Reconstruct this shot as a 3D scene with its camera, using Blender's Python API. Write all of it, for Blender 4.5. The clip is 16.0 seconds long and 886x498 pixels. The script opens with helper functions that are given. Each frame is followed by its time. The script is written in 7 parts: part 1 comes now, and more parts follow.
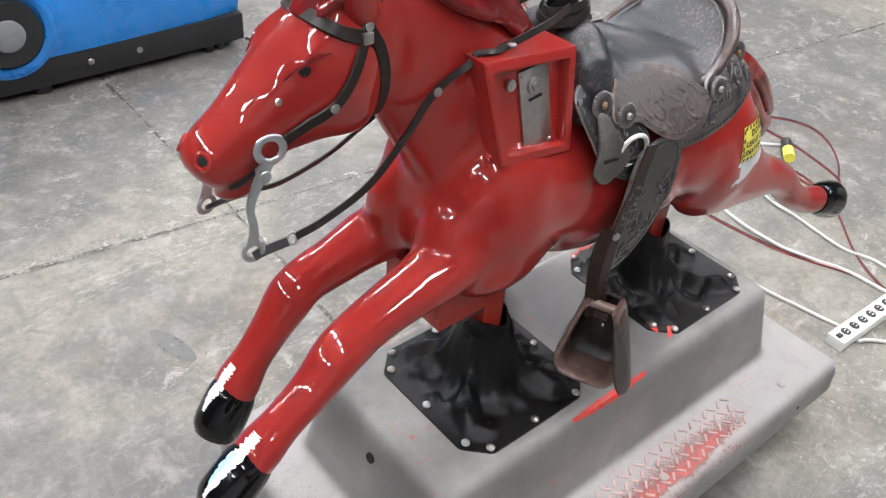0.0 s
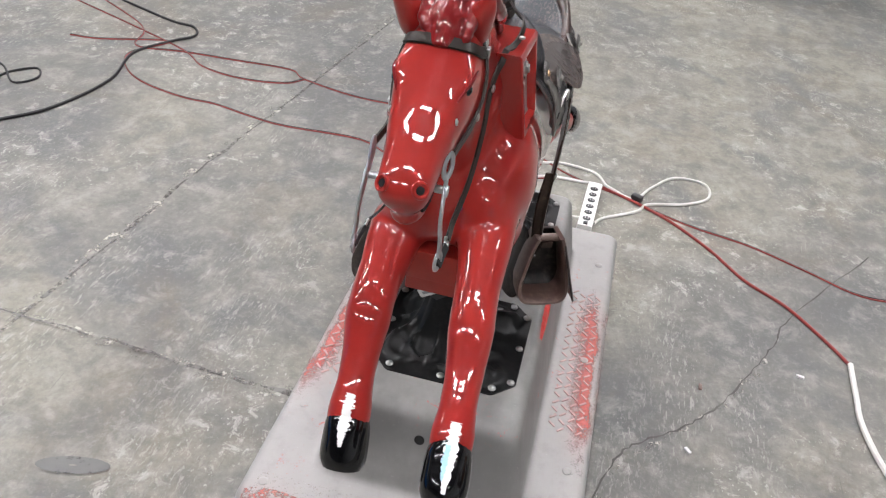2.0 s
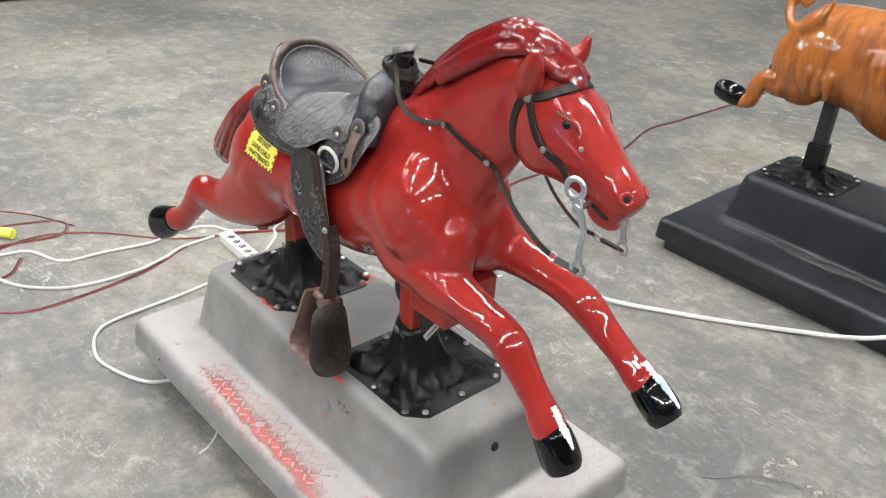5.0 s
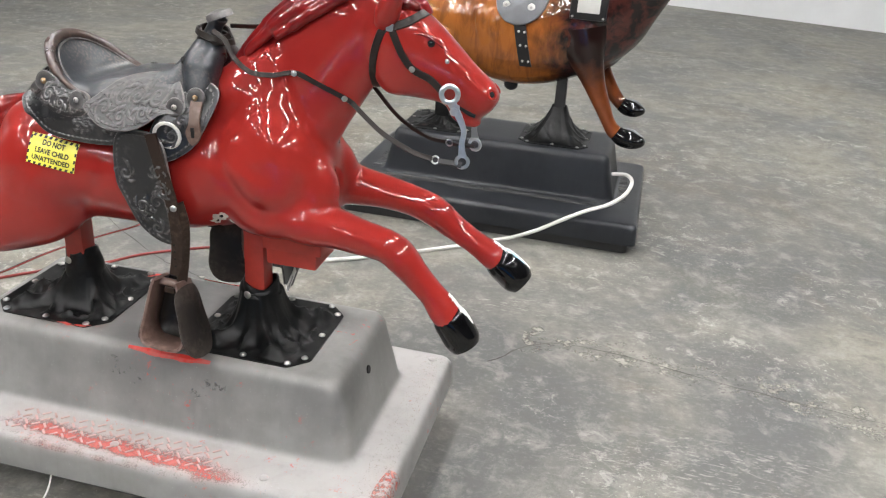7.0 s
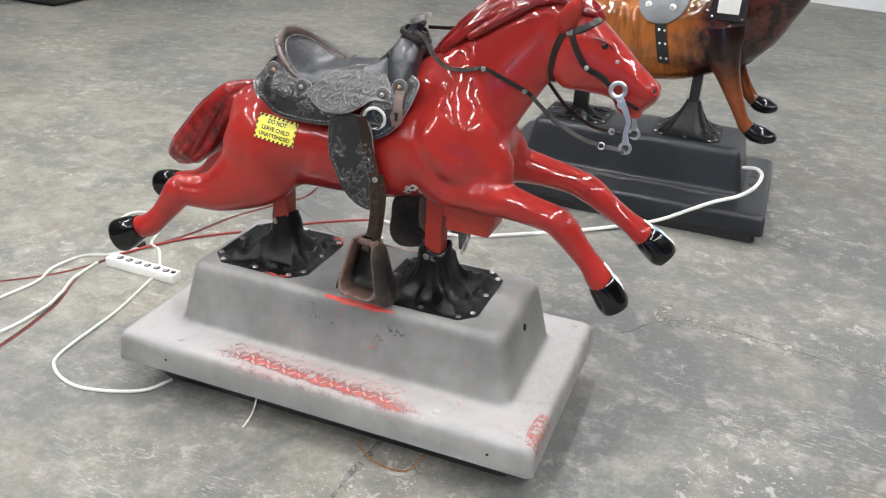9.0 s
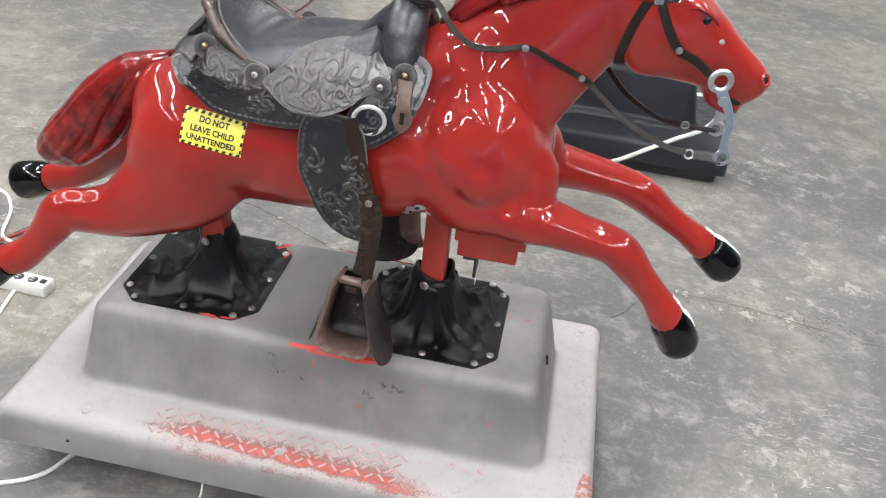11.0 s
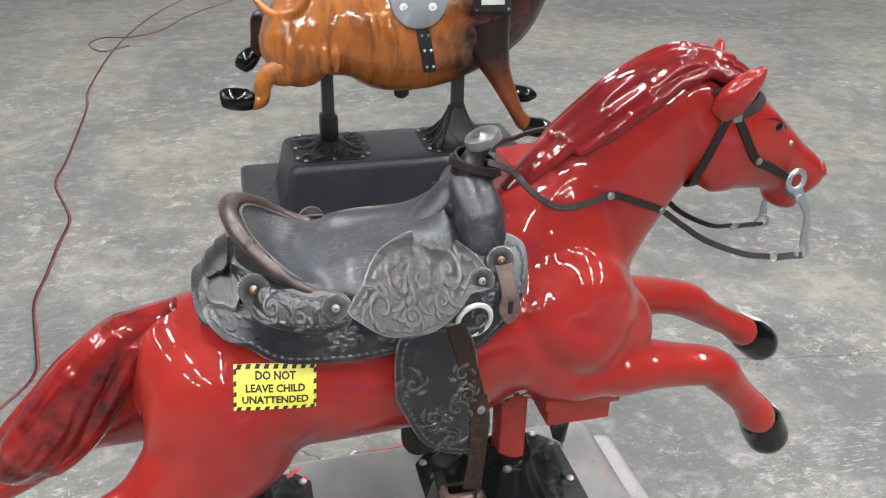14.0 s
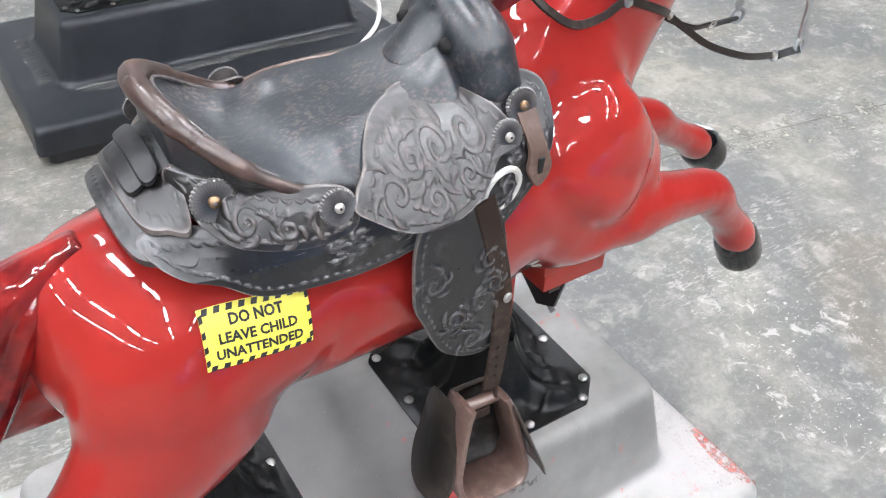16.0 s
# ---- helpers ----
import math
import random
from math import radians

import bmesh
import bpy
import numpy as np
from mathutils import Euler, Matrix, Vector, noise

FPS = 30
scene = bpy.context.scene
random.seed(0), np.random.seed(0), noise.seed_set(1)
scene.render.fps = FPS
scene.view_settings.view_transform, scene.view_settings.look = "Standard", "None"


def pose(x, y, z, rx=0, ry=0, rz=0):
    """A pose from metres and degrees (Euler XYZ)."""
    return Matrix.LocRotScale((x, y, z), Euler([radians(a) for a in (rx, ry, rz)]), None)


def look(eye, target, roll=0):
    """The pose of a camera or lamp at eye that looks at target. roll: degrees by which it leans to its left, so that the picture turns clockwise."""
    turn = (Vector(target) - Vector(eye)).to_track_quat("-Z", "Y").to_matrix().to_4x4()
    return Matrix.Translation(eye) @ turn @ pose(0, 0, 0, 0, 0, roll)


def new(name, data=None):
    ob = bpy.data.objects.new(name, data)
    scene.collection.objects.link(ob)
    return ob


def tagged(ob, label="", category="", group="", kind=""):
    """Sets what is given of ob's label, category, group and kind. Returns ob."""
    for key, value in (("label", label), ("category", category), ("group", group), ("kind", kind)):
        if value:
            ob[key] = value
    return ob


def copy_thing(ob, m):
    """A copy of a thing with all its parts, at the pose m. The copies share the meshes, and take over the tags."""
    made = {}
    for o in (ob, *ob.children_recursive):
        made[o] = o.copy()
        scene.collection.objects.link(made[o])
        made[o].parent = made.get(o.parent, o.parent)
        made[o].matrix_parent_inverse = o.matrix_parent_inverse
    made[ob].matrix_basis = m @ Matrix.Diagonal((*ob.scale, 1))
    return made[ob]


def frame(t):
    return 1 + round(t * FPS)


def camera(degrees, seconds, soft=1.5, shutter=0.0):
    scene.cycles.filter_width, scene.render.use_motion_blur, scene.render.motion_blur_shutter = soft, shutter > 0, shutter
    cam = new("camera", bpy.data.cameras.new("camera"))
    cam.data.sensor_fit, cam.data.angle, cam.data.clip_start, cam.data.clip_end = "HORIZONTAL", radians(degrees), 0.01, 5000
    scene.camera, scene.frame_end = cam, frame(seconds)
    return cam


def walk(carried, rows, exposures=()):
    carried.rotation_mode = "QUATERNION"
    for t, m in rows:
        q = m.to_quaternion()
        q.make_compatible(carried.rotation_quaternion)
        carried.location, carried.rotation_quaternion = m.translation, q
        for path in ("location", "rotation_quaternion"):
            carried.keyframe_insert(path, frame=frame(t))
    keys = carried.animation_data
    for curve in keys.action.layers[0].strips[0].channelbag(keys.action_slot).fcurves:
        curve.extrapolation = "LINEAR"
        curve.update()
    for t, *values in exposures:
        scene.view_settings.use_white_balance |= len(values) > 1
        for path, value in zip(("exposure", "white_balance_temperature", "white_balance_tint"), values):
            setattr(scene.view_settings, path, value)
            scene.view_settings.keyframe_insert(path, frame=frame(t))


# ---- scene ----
cam = camera(54.6, 16.0, 1.2)
PATH = [
    (0, (1.036, 0.815, 1.665), (-0.036, -0.334, 0.427), 5.3),
    (0.5, (1.198, 0.77, 1.703), (0.037, -0.258, 0.439), 3.6),
    (1, (1.309, 0.644, 1.74), (-0.028, -0.154, 0.485), 4.6),
    (1.5, (1.464, 0.415, 1.731), (-0.055, -0.057, 0.519), 7.4),
    (2, (1.626, 0.191, 1.686), (0.008, -0.074, 0.54), 7.4),
    (2.5, (1.617, -0.034, 1.653), (-0.037, -0.143, 0.534), 6.4),
    (3, (1.575, -0.282, 1.699), (-0.08, -0.143, 0.585), 7.3),
    (5.5, (1.261, -1.331, 1.695), (0.223, 0.092, 0.748), 3.6),
    (6, (1.063, -1.456, 1.711), (0.301, 0.145, 0.786), 3.7),
    (6.5, (0.969, -1.6, 1.628), (0.483, 0.136, 0.762), 3.7),
    (7, (0.97, -1.775, 1.546), (0.58, -0.004, 0.703), 4.0),
    (7.5, (1.029, -1.888, 1.555), (0.505, -0.168, 0.68), 3.7),
    (8, (1.035, -2.013, 1.614), (0.445, -0.341, 0.688), 4.4),
    (8.5, (0.96, -2.141, 1.649), (0.358, -0.473, 0.723), 4.3),
    (9, (0.911, -2.123, 1.631), (0.296, -0.435, 0.752), 3.4),
    (11.5, (0.225, -1.506, 1.623), (0.107, 0.143, 0.497), 6.2),
    (12, (0.169, -1.508, 1.621), (0.057, 0.152, 0.511), 2.3),
    (12.5, (0.002, -1.583, 1.668), (0.001, 0.111, 0.605), 0.9),
    (13, (-0.18, -1.573, 1.689), (-0.021, 0.167, 0.717), 3.3),
    (13.5, (-0.275, -1.413, 1.682), (-0.04, 0.343, 0.756), 1.6),
    (14, (-0.333, -1.26, 1.66), (0.114, 0.454, 0.733), 1.1),
    (14.5, (-0.423, -1.135, 1.647), (0.235, 0.452, 0.623), 0.7),
    (15, (-0.496, -1.036, 1.604), (0.309, 0.42, 0.494), 2.5),
    (15.5, (-0.506, -0.931, 1.572), (0.353, 0.439, 0.395), 3.9),
    (16, (-0.524, -0.843, 1.522), (0.354, 0.453, 0.277), 2.4),
]
walk(cam, [(t, look(eye, target, roll)) for t, eye, target, roll in PATH], exposures=[(0.0, 0.0, 6350, 13), (1.0, -0.02, 6350, 13), (2.0, -0.20, 6400, 14), (3.0, -0.20, 6400, 13), (5.5, 0.13, 6500, 10), (7.0, 0.04, 6550, 10), (9.0, 0.08, 6370, 10), (12.5, 0.10, 6400, 10), (14.0, 0.12, 6300, 10), (14.5, 0.30, 6250, 10), (16.0, 0.42, 6150, 11)])

# ---- lights ----
world = bpy.data.worlds.new("world")
world.use_nodes = True
world.node_tree.nodes["Background"].inputs[0].default_value = (0.9, 0.95, 1.0, 1)
world.node_tree.nodes["Background"].inputs[1].default_value = 0.02
scene.world = world

LAMP_POWER = 74.0           # emission of the panel lamps under the hall's ceiling
CEILING = 6.0

# ---- materials ----


def nodes_of(name):
    m = bpy.data.materials.new(name)
    m.use_nodes = True
    nt = m.node_tree
    return m, nt, nt.nodes["Principled BSDF"]


def coords(nt, scale=1.0, kind="Object"):
    tc = nt.nodes.new("ShaderNodeTexCoord")
    mp = nt.nodes.new("ShaderNodeMapping")
    mp.inputs["Scale"].default_value = scale if isinstance(scale, (tuple, list)) else (scale,) * 3
    nt.links.new(tc.outputs[kind], mp.inputs[0])
    return mp.outputs[0]


def noise_node(nt, vec, scale, detail=4.0, rough=0.6, distort=0.0):
    n = nt.nodes.new("ShaderNodeTexNoise")
    n.inputs["Scale"].default_value = scale
    n.inputs["Detail"].default_value = detail
    n.inputs["Roughness"].default_value = rough
    n.inputs["Distortion"].default_value = distort
    nt.links.new(vec, n.inputs["Vector"])
    return n.outputs["Fac"]


def ramp(nt, fac, stops):
    r = nt.nodes.new("ShaderNodeValToRGB")
    el = r.color_ramp.elements
    while len(el) < len(stops):
        el.new(0.5)
    for e, (p, c) in zip(el, stops):
        e.position = p
        e.color = (*c, 1) if not isinstance(c, (int, float)) else (c, c, c, 1)
    nt.links.new(fac, r.inputs[0])
    return r.outputs[0]


def mix(nt, fac, a, b, mode="MIX"):
    m = nt.nodes.new("ShaderNodeMix")
    m.data_type, m.blend_type = "RGBA", mode
    for sock, v in ((m.inputs[0], fac), (m.inputs[6], a), (m.inputs[7], b)):
        if hasattr(v, "links"):
            nt.links.new(v, sock)
        elif isinstance(v, (int, float)):
            sock.default_value = v
        else:
            sock.default_value = (*v, 1)
    return m.outputs[2]


def math_node(nt, op, a, b=0.0):
    m = nt.nodes.new("ShaderNodeMath")
    m.operation = op
    for sock, v in ((m.inputs[0], a), (m.inputs[1], b)):
        if hasattr(v, "links"):
            nt.links.new(v, sock)
        else:
            sock.default_value = v
    return m.outputs[0]


def bump(nt, bsdf, height, strength, dist=0.002, under=None):
    b = nt.nodes.new("ShaderNodeBump")
    b.inputs["Strength"].default_value = strength
    b.inputs["Distance"].default_value = dist
    nt.links.new(height, b.inputs["Height"])
    if under is not None:
        nt.links.new(under, b.inputs["Normal"])
    nt.links.new(b.outputs[0], bsdf.inputs["Normal"])
    return b.outputs[0]


def simple(name, colour, rough, metal=0.0, vary=0.25, scale=30.0, bumpy=0.15, coat=0.0):
    """A plain material with grain and larger stains."""
    m, nt, b = nodes_of(name)
    v = coords(nt)
    n1 = noise_node(nt, v, scale, 6)
    n2 = noise_node(nt, v, scale * 0.13, 3)
    both = math_node(nt, "ADD", math_node(nt, "MULTIPLY", n1, 0.5), math_node(nt, "MULTIPLY", n2, 0.5))
    lo = tuple(max(0, c * (1 - vary)) for c in colour)
    hi = tuple(min(1, c * (1 + vary)) for c in colour)
    nt.links.new(ramp(nt, both, [(0.3, lo), (0.7, hi)]), b.inputs["Base Color"])
    r = nt.nodes.new("ShaderNodeMapRange")
    r.inputs[3].default_value, r.inputs[4].default_value = max(0.02, rough - 0.08), min(1, rough + 0.08)
    nt.links.new(n1, r.inputs[0])
    nt.links.new(r.outputs[0], b.inputs["Roughness"])
    b.inputs["Metallic"].default_value = metal
    b.inputs["Coat Weight"].default_value = coat
    b.inputs["Coat Roughness"].default_value = 0.04
    if bumpy:
        bump(nt, b, n1, bumpy)
    return m


def glossy_paint(name, colour, dark, chips=True, patch=5.0):
    """Thick hand-brushed gloss enamel over moulded fibreglass."""
    m, nt, b = nodes_of(name)
    v = coords(nt)
    big = noise_node(nt, v, patch, 3)
    fine = noise_node(nt, v, 60, 5)
    c = mix(nt, ramp(nt, big, [(0.35, 0.0), (0.7, 1.0)]), colour, dark)
    c = mix(nt, math_node(nt, "MULTIPLY", fine, 0.12), c, tuple(x * 0.55 for x in colour))
    if chips:
        ch = noise_node(nt, v, 130, 4, 0.75)
        gate = noise_node(nt, v, 7, 2)
        spots = math_node(nt, "MULTIPLY", ramp(nt, ch, [(0.74, 0.0), (0.765, 1.0)]), ramp(nt, gate, [(0.58, 0.0), (0.63, 1.0)]))
        c = mix(nt, spots, c, (0.55, 0.5, 0.47))
    nt.links.new(c, b.inputs["Base Color"])
    b.inputs["Roughness"].default_value = 0.28
    b.inputs["Specular IOR Level"].default_value = 0.08
    b.inputs["Coat Weight"].default_value = 1.0
    b.inputs["Coat IOR"].default_value = 1.47
    b.inputs["Coat Roughness"].default_value = 0.02
    wav = noise_node(nt, coords(nt, (1.0, 1.0, 0.4)), 15, 2, 0.45)
    bump(nt, b, wav, 0.19, 0.005)
    bb = [n for n in nt.nodes if n.type == "BUMP"][0]
    nt.links.new(bb.outputs[0], b.inputs["Coat Normal"])
    return m


def leather(name, colour, worn, rough=0.35, wear=0.5, edge=0.5, gloss=0.5, patch=9.0):
    """Old leather: dark dye, rubbed patches and raised edges worn pale, fine cracks and grain."""
    m, nt, b = nodes_of(name)
    v = coords(nt)
    big = noise_node(nt, v, patch, 5, 0.65)
    scuff = noise_node(nt, v, 75, 4, 0.6)
    w = math_node(nt, "MULTIPLY", ramp(nt, big, [(0.46, 0.0), (0.66, 1.0)]), ramp(nt, scuff, [(0.44, 0.0), (0.70, 1.0)]))
    c = mix(nt, math_node(nt, "MULTIPLY", w, wear), colour, worn)
    if edge:
        geo = nt.nodes.new("ShaderNodeNewGeometry")
        rub = math_node(nt, "MULTIPLY", ramp(nt, geo.outputs["Pointiness"], [(0.505, 0.0), (0.56, 1.0)]), ramp(nt, scuff, [(0.3, 0.5), (0.6, 1.0)]))
        c = mix(nt, math_node(nt, "MULTIPLY", rub, edge), c, worn)
    nt.links.new(c, b.inputs["Base Color"])
    grain = nt.nodes.new("ShaderNodeTexVoronoi")
    grain.inputs["Scale"].default_value = 380
    nt.links.new(v, grain.inputs["Vector"])
    height = math_node(nt, "ADD", math_node(nt, "MULTIPLY", grain.outputs["Distance"], 0.3), math_node(nt, "MULTIPLY", scuff, 0.8))
    nt.links.new(ramp(nt, big, [(0.3, rough - 0.04), (0.7, rough + 0.08)]), b.inputs["Roughness"])
    b.inputs["Specular IOR Level"].default_value = gloss
    bump(nt, b, height, 0.16, 0.0010)
    return m


def polished_leather(name, colour, worn, rough=0.30):
    """Smooth seat leather, rubbed shiny, with small brown scuffs and faint cracks."""
    m, nt, b = nodes_of(name)
    v = coords(nt)
    big = noise_node(nt, v, 6, 3, 0.5)
    flecks = noise_node(nt, coords(nt, (1.0, 1.6, 1.0)), 120, 5, 0.7)
    w = math_node(nt, "MULTIPLY", ramp(nt, noise_node(nt, v, 9, 4, 0.65), [(0.42, 0.08), (0.62, 1.0)]), ramp(nt, flecks, [(0.50, 0.0), (0.60, 1.0)]))
    c = mix(nt, ramp(nt, big, [(0.35, 0.0), (0.7, 1.0)]), colour, tuple(x * 1.9 for x in colour))
    c = mix(nt, math_node(nt, "MULTIPLY", w, 0.5), c, worn)
    nt.links.new(c, b.inputs["Base Color"])
    nt.links.new(ramp(nt, math_node(nt, "ADD", math_node(nt, "MULTIPLY", noise_node(nt, v, 40, 4, 0.6), 0.4), math_node(nt, "MULTIPLY", big, 0.6)), [(0.35, rough - 0.04), (0.65, rough + 0.16)]), b.inputs["Roughness"])
    b.inputs["Specular IOR Level"].default_value = 0.72
    bump(nt, b, noise_node(nt, v, 210, 3, 0.6), 0.10, 0.0006)
    return m


def concrete(name):
    """Trowelled hall floor: tan and blue-grey clouds, brown stains, mottling, pale chipped flecks and fine scratches."""
    m, nt, b = nodes_of(name)
    v = coords(nt)
    cloud = noise_node(nt, v, 0.62, 7, 0.62, 0.9)
    tone = noise_node(nt, v, 1.9, 9, 0.68, 0.6)
    mott = noise_node(nt, v, 8.5, 8, 0.70, 0.35)
    fine = noise_node(nt, v, 46, 6, 0.72)
    grit = noise_node(nt, v, 170, 3, 0.7)
    c = ramp(nt, cloud, [(0.38, (0.108, 0.108, 0.105)), (0.49, (0.170, 0.163, 0.146)), (0.60, (0.232, 0.217, 0.180))])
    c = mix(nt, math_node(nt, "MULTIPLY", ramp(nt, tone, [(0.38, 1.0), (0.50, 0.0)]), 0.80), c, (0.094, 0.096, 0.097))
    c = mix(nt, math_node(nt, "MULTIPLY", ramp(nt, tone, [(0.53, 0.0), (0.68, 1.0)]), 0.55), c, (0.296, 0.284, 0.252))
    # brown trodden dirt
    c = mix(nt, math_node(nt, "MULTIPLY", ramp(nt, noise_node(nt, v, 1.1, 7, 0.66, 1.2), [(0.54, 0.0), (0.66, 1.0)]), 0.55), c, (0.149, 0.122, 0.089))
    c = mix(nt, math_node(nt, "MULTIPLY", ramp(nt, mott, [(0.36, 1.0), (0.50, 0.0)]), 0.55), c, (0.099, 0.097, 0.091))
    c = mix(nt, math_node(nt, "MULTIPLY", ramp(nt, mott, [(0.52, 0.0), (0.64, 1.0)]), 0.50), c, (0.320, 0.308, 0.276))
    c = mix(nt, math_node(nt, "MULTIPLY", ramp(nt, fine, [(0.36, 1.0), (0.50, 0.0)]), 0.30), c, (0.089, 0.086, 0.079))
    c = mix(nt, math_node(nt, "MULTIPLY", ramp(nt, fine, [(0.54, 0.0), (0.68, 1.0)]), 0.28), c, (0.360, 0.348, 0.316))
    c = mix(nt, math_node(nt, "MULTIPLY", grit, 0.16), c, (0.066, 0.065, 0.059))
    # chipped pale flecks, gathered in worn drifts
    drift = ramp(nt, noise_node(nt, v, 1.5, 5, 0.6, 0.8), [(0.46, 0.0), (0.62, 1.0)])
    fleck = noise_node(nt, coords(nt, (1.0, 1.5, 1.0)), 62, 3, 0.62, 0.5)
    c = mix(nt, math_node(nt, "MULTIPLY", math_node(nt, "MULTIPLY", ramp(nt, fleck, [(0.63, 0.0), (0.68, 1.0)]), drift), 0.75), c, (0.464, 0.452, 0.416))
    flake = noise_node(nt, v, 17, 6, 0.75, 0.6)
    c = mix(nt, math_node(nt, "MULTIPLY", math_node(nt, "MULTIPLY", ramp(nt, flake, [(0.56, 0.0), (0.61, 1.0)]), drift), 0.62), c, (0.430, 0.415, 0.375))
    # streaks of small white scrapes
    for turn, seed in ((0.35, 3.0), (1.75, 11.0)):
        tc = nt.nodes.new("ShaderNodeTexCoord")
        mp = nt.nodes.new("ShaderNodeMapping")
        mp.inputs["Location"].default_value = (seed, seed * 0.7, 0)
        mp.inputs["Rotation"].default_value = (0, 0, turn)
        mp.inputs["Scale"].default_value = (1.0, 4.2, 1)
        nt.links.new(tc.outputs["Object"], mp.inputs[0])
        lane = ramp(nt, noise_node(nt, mp.outputs[0], 0.75, 4, 0.6, 0.6), [(0.56, 0.0), (0.66, 1.0)])
        bits = ramp(nt, noise_node(nt, mp.outputs[0], 22, 5, 0.72, 0.4), [(0.555, 0.0), (0.60, 1.0)])
        c = mix(nt, math_node(nt, "MULTIPLY", math_node(nt, "MULTIPLY", lane, bits), 0.42), c, (0.44, 0.425, 0.385))
    # fine scratches, some dark and some pale
    for turn, amount, many, tint in ((0.5, 0.30, 0.70, (0.448, 0.436, 0.400)), (2.1, 0.50, 0.695, (0.066, 0.065, 0.061)), (1.2, 0.26, 0.70, (0.448, 0.436, 0.400)), (2.8, 0.50, 0.695, (0.073, 0.069, 0.065))):
        tc = nt.nodes.new("ShaderNodeTexCoord")
        mp = nt.nodes.new("ShaderNodeMapping")
        mp.inputs["Rotation"].default_value = (0, 0, turn)
        mp.inputs["Scale"].default_value = (1.6, 60, 1)
        nt.links.new(tc.outputs["Object"], mp.inputs[0])
        s = noise_node(nt, mp.outputs[0], 1.5, 3, 0.8, 0.35)
        c = mix(nt, math_node(nt, "MULTIPLY", ramp(nt, s, [(many, 0.0), (many + 0.03, 1.0)]), amount), c, tint)
    nt.links.new(c, b.inputs["Base Color"])
    nt.links.new(ramp(nt, tone, [(0.3, 0.40), (0.7, 0.66)]), b.inputs["Roughness"])
    hb = bump(nt, b, grit, 0.20, 0.002)
    bump(nt, b, mott, 0.15, 0.004, hb)
    return m


def worn_shell(name, body, light, under, overspray, spray_shade=False):
    """Moulded base shell: faded paint, dusty overspray and an older coat showing at worn places."""
    m, nt, b = nodes_of(name)
    v = coords(nt)
    cloud = noise_node(nt, v, 3.2, 5, 0.6)
    fine = noise_node(nt, v, 45, 6, 0.75)
    c = mix(nt, ramp(nt, cloud, [(0.38, 0.0), (0.64, 1.0)]), body, light)
    c = mix(nt, math_node(nt, "MULTIPLY", ramp(nt, noise_node(nt, v, 5.5, 3), [(0.45, 0.0), (0.75, 1.0)]), 0.35), c, overspray)
    c = mix(nt, math_node(nt, "MULTIPLY", fine, 0.25), c, tuple(x * 0.6 for x in body))
    if spray_shade:
        # overspray and the horse's shade coloured into the plinth, darkest on top between boots
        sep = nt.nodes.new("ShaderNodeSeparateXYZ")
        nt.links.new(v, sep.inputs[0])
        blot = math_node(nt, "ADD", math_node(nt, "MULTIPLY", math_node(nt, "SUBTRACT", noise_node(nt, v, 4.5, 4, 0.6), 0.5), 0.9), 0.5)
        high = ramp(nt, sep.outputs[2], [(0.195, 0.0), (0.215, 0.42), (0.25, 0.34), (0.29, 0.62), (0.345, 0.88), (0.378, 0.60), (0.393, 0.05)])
        # the foot plate's flat top gets a paler tone
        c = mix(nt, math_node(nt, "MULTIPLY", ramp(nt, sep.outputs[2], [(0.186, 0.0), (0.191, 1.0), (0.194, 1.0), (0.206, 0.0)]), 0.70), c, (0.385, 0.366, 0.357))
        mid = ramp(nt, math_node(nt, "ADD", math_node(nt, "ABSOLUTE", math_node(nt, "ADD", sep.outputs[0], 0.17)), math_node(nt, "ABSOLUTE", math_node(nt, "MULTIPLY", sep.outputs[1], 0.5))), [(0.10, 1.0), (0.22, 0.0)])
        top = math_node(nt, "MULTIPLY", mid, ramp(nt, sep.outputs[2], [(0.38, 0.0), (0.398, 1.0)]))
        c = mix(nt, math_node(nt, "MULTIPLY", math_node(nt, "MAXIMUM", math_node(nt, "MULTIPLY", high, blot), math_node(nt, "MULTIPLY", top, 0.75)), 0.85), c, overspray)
    geo = nt.nodes.new("ShaderNodeNewGeometry")
    rub = math_node(nt, "MULTIPLY", ramp(nt, geo.outputs["Pointiness"], [(0.52, 0.0), (0.60, 1.0)]), ramp(nt, fine, [(0.35, 0.35), (0.65, 1.0)]))
    c = mix(nt, math_node(nt, "MULTIPLY", rub, 0.6), c, tuple(min(1, x * 1.4) for x in light))
    # upright rub streaks and scratches on the sides
    drip = noise_node(nt, coords(nt, (26, 26, 2.0)), 1.0, 5, 0.7)
    c = mix(nt, math_node(nt, "MULTIPLY", ramp(nt, drip, [(0.50, 0.0), (0.72, 1.0)]), 0.16), c, overspray)
    nick = noise_node(nt, v, 150, 3, 0.8)
    c = mix(nt, math_node(nt, "MULTIPLY", ramp(nt, nick, [(0.68, 0.0), (0.72, 1.0)]), 0.5), c, tuple(min(1, x * 1.6) for x in light))
    if under is not None:
        spots = math_node(nt, "MULTIPLY", ramp(nt, noise_node(nt, v, 38, 6, 0.8), [(0.60, 0.0), (0.66, 1.0)]), ramp(nt, noise_node(nt, v, 6, 2), [(0.50, 0.0), (0.60, 1.0)]))
        c = mix(nt, math_node(nt, "MULTIPLY", spots, 0.75), c, under)
    nt.links.new(c, b.inputs["Base Color"])
    b.inputs["Roughness"].default_value = 0.55
    bump(nt, b, fine, 0.18, 0.0015)
    return m


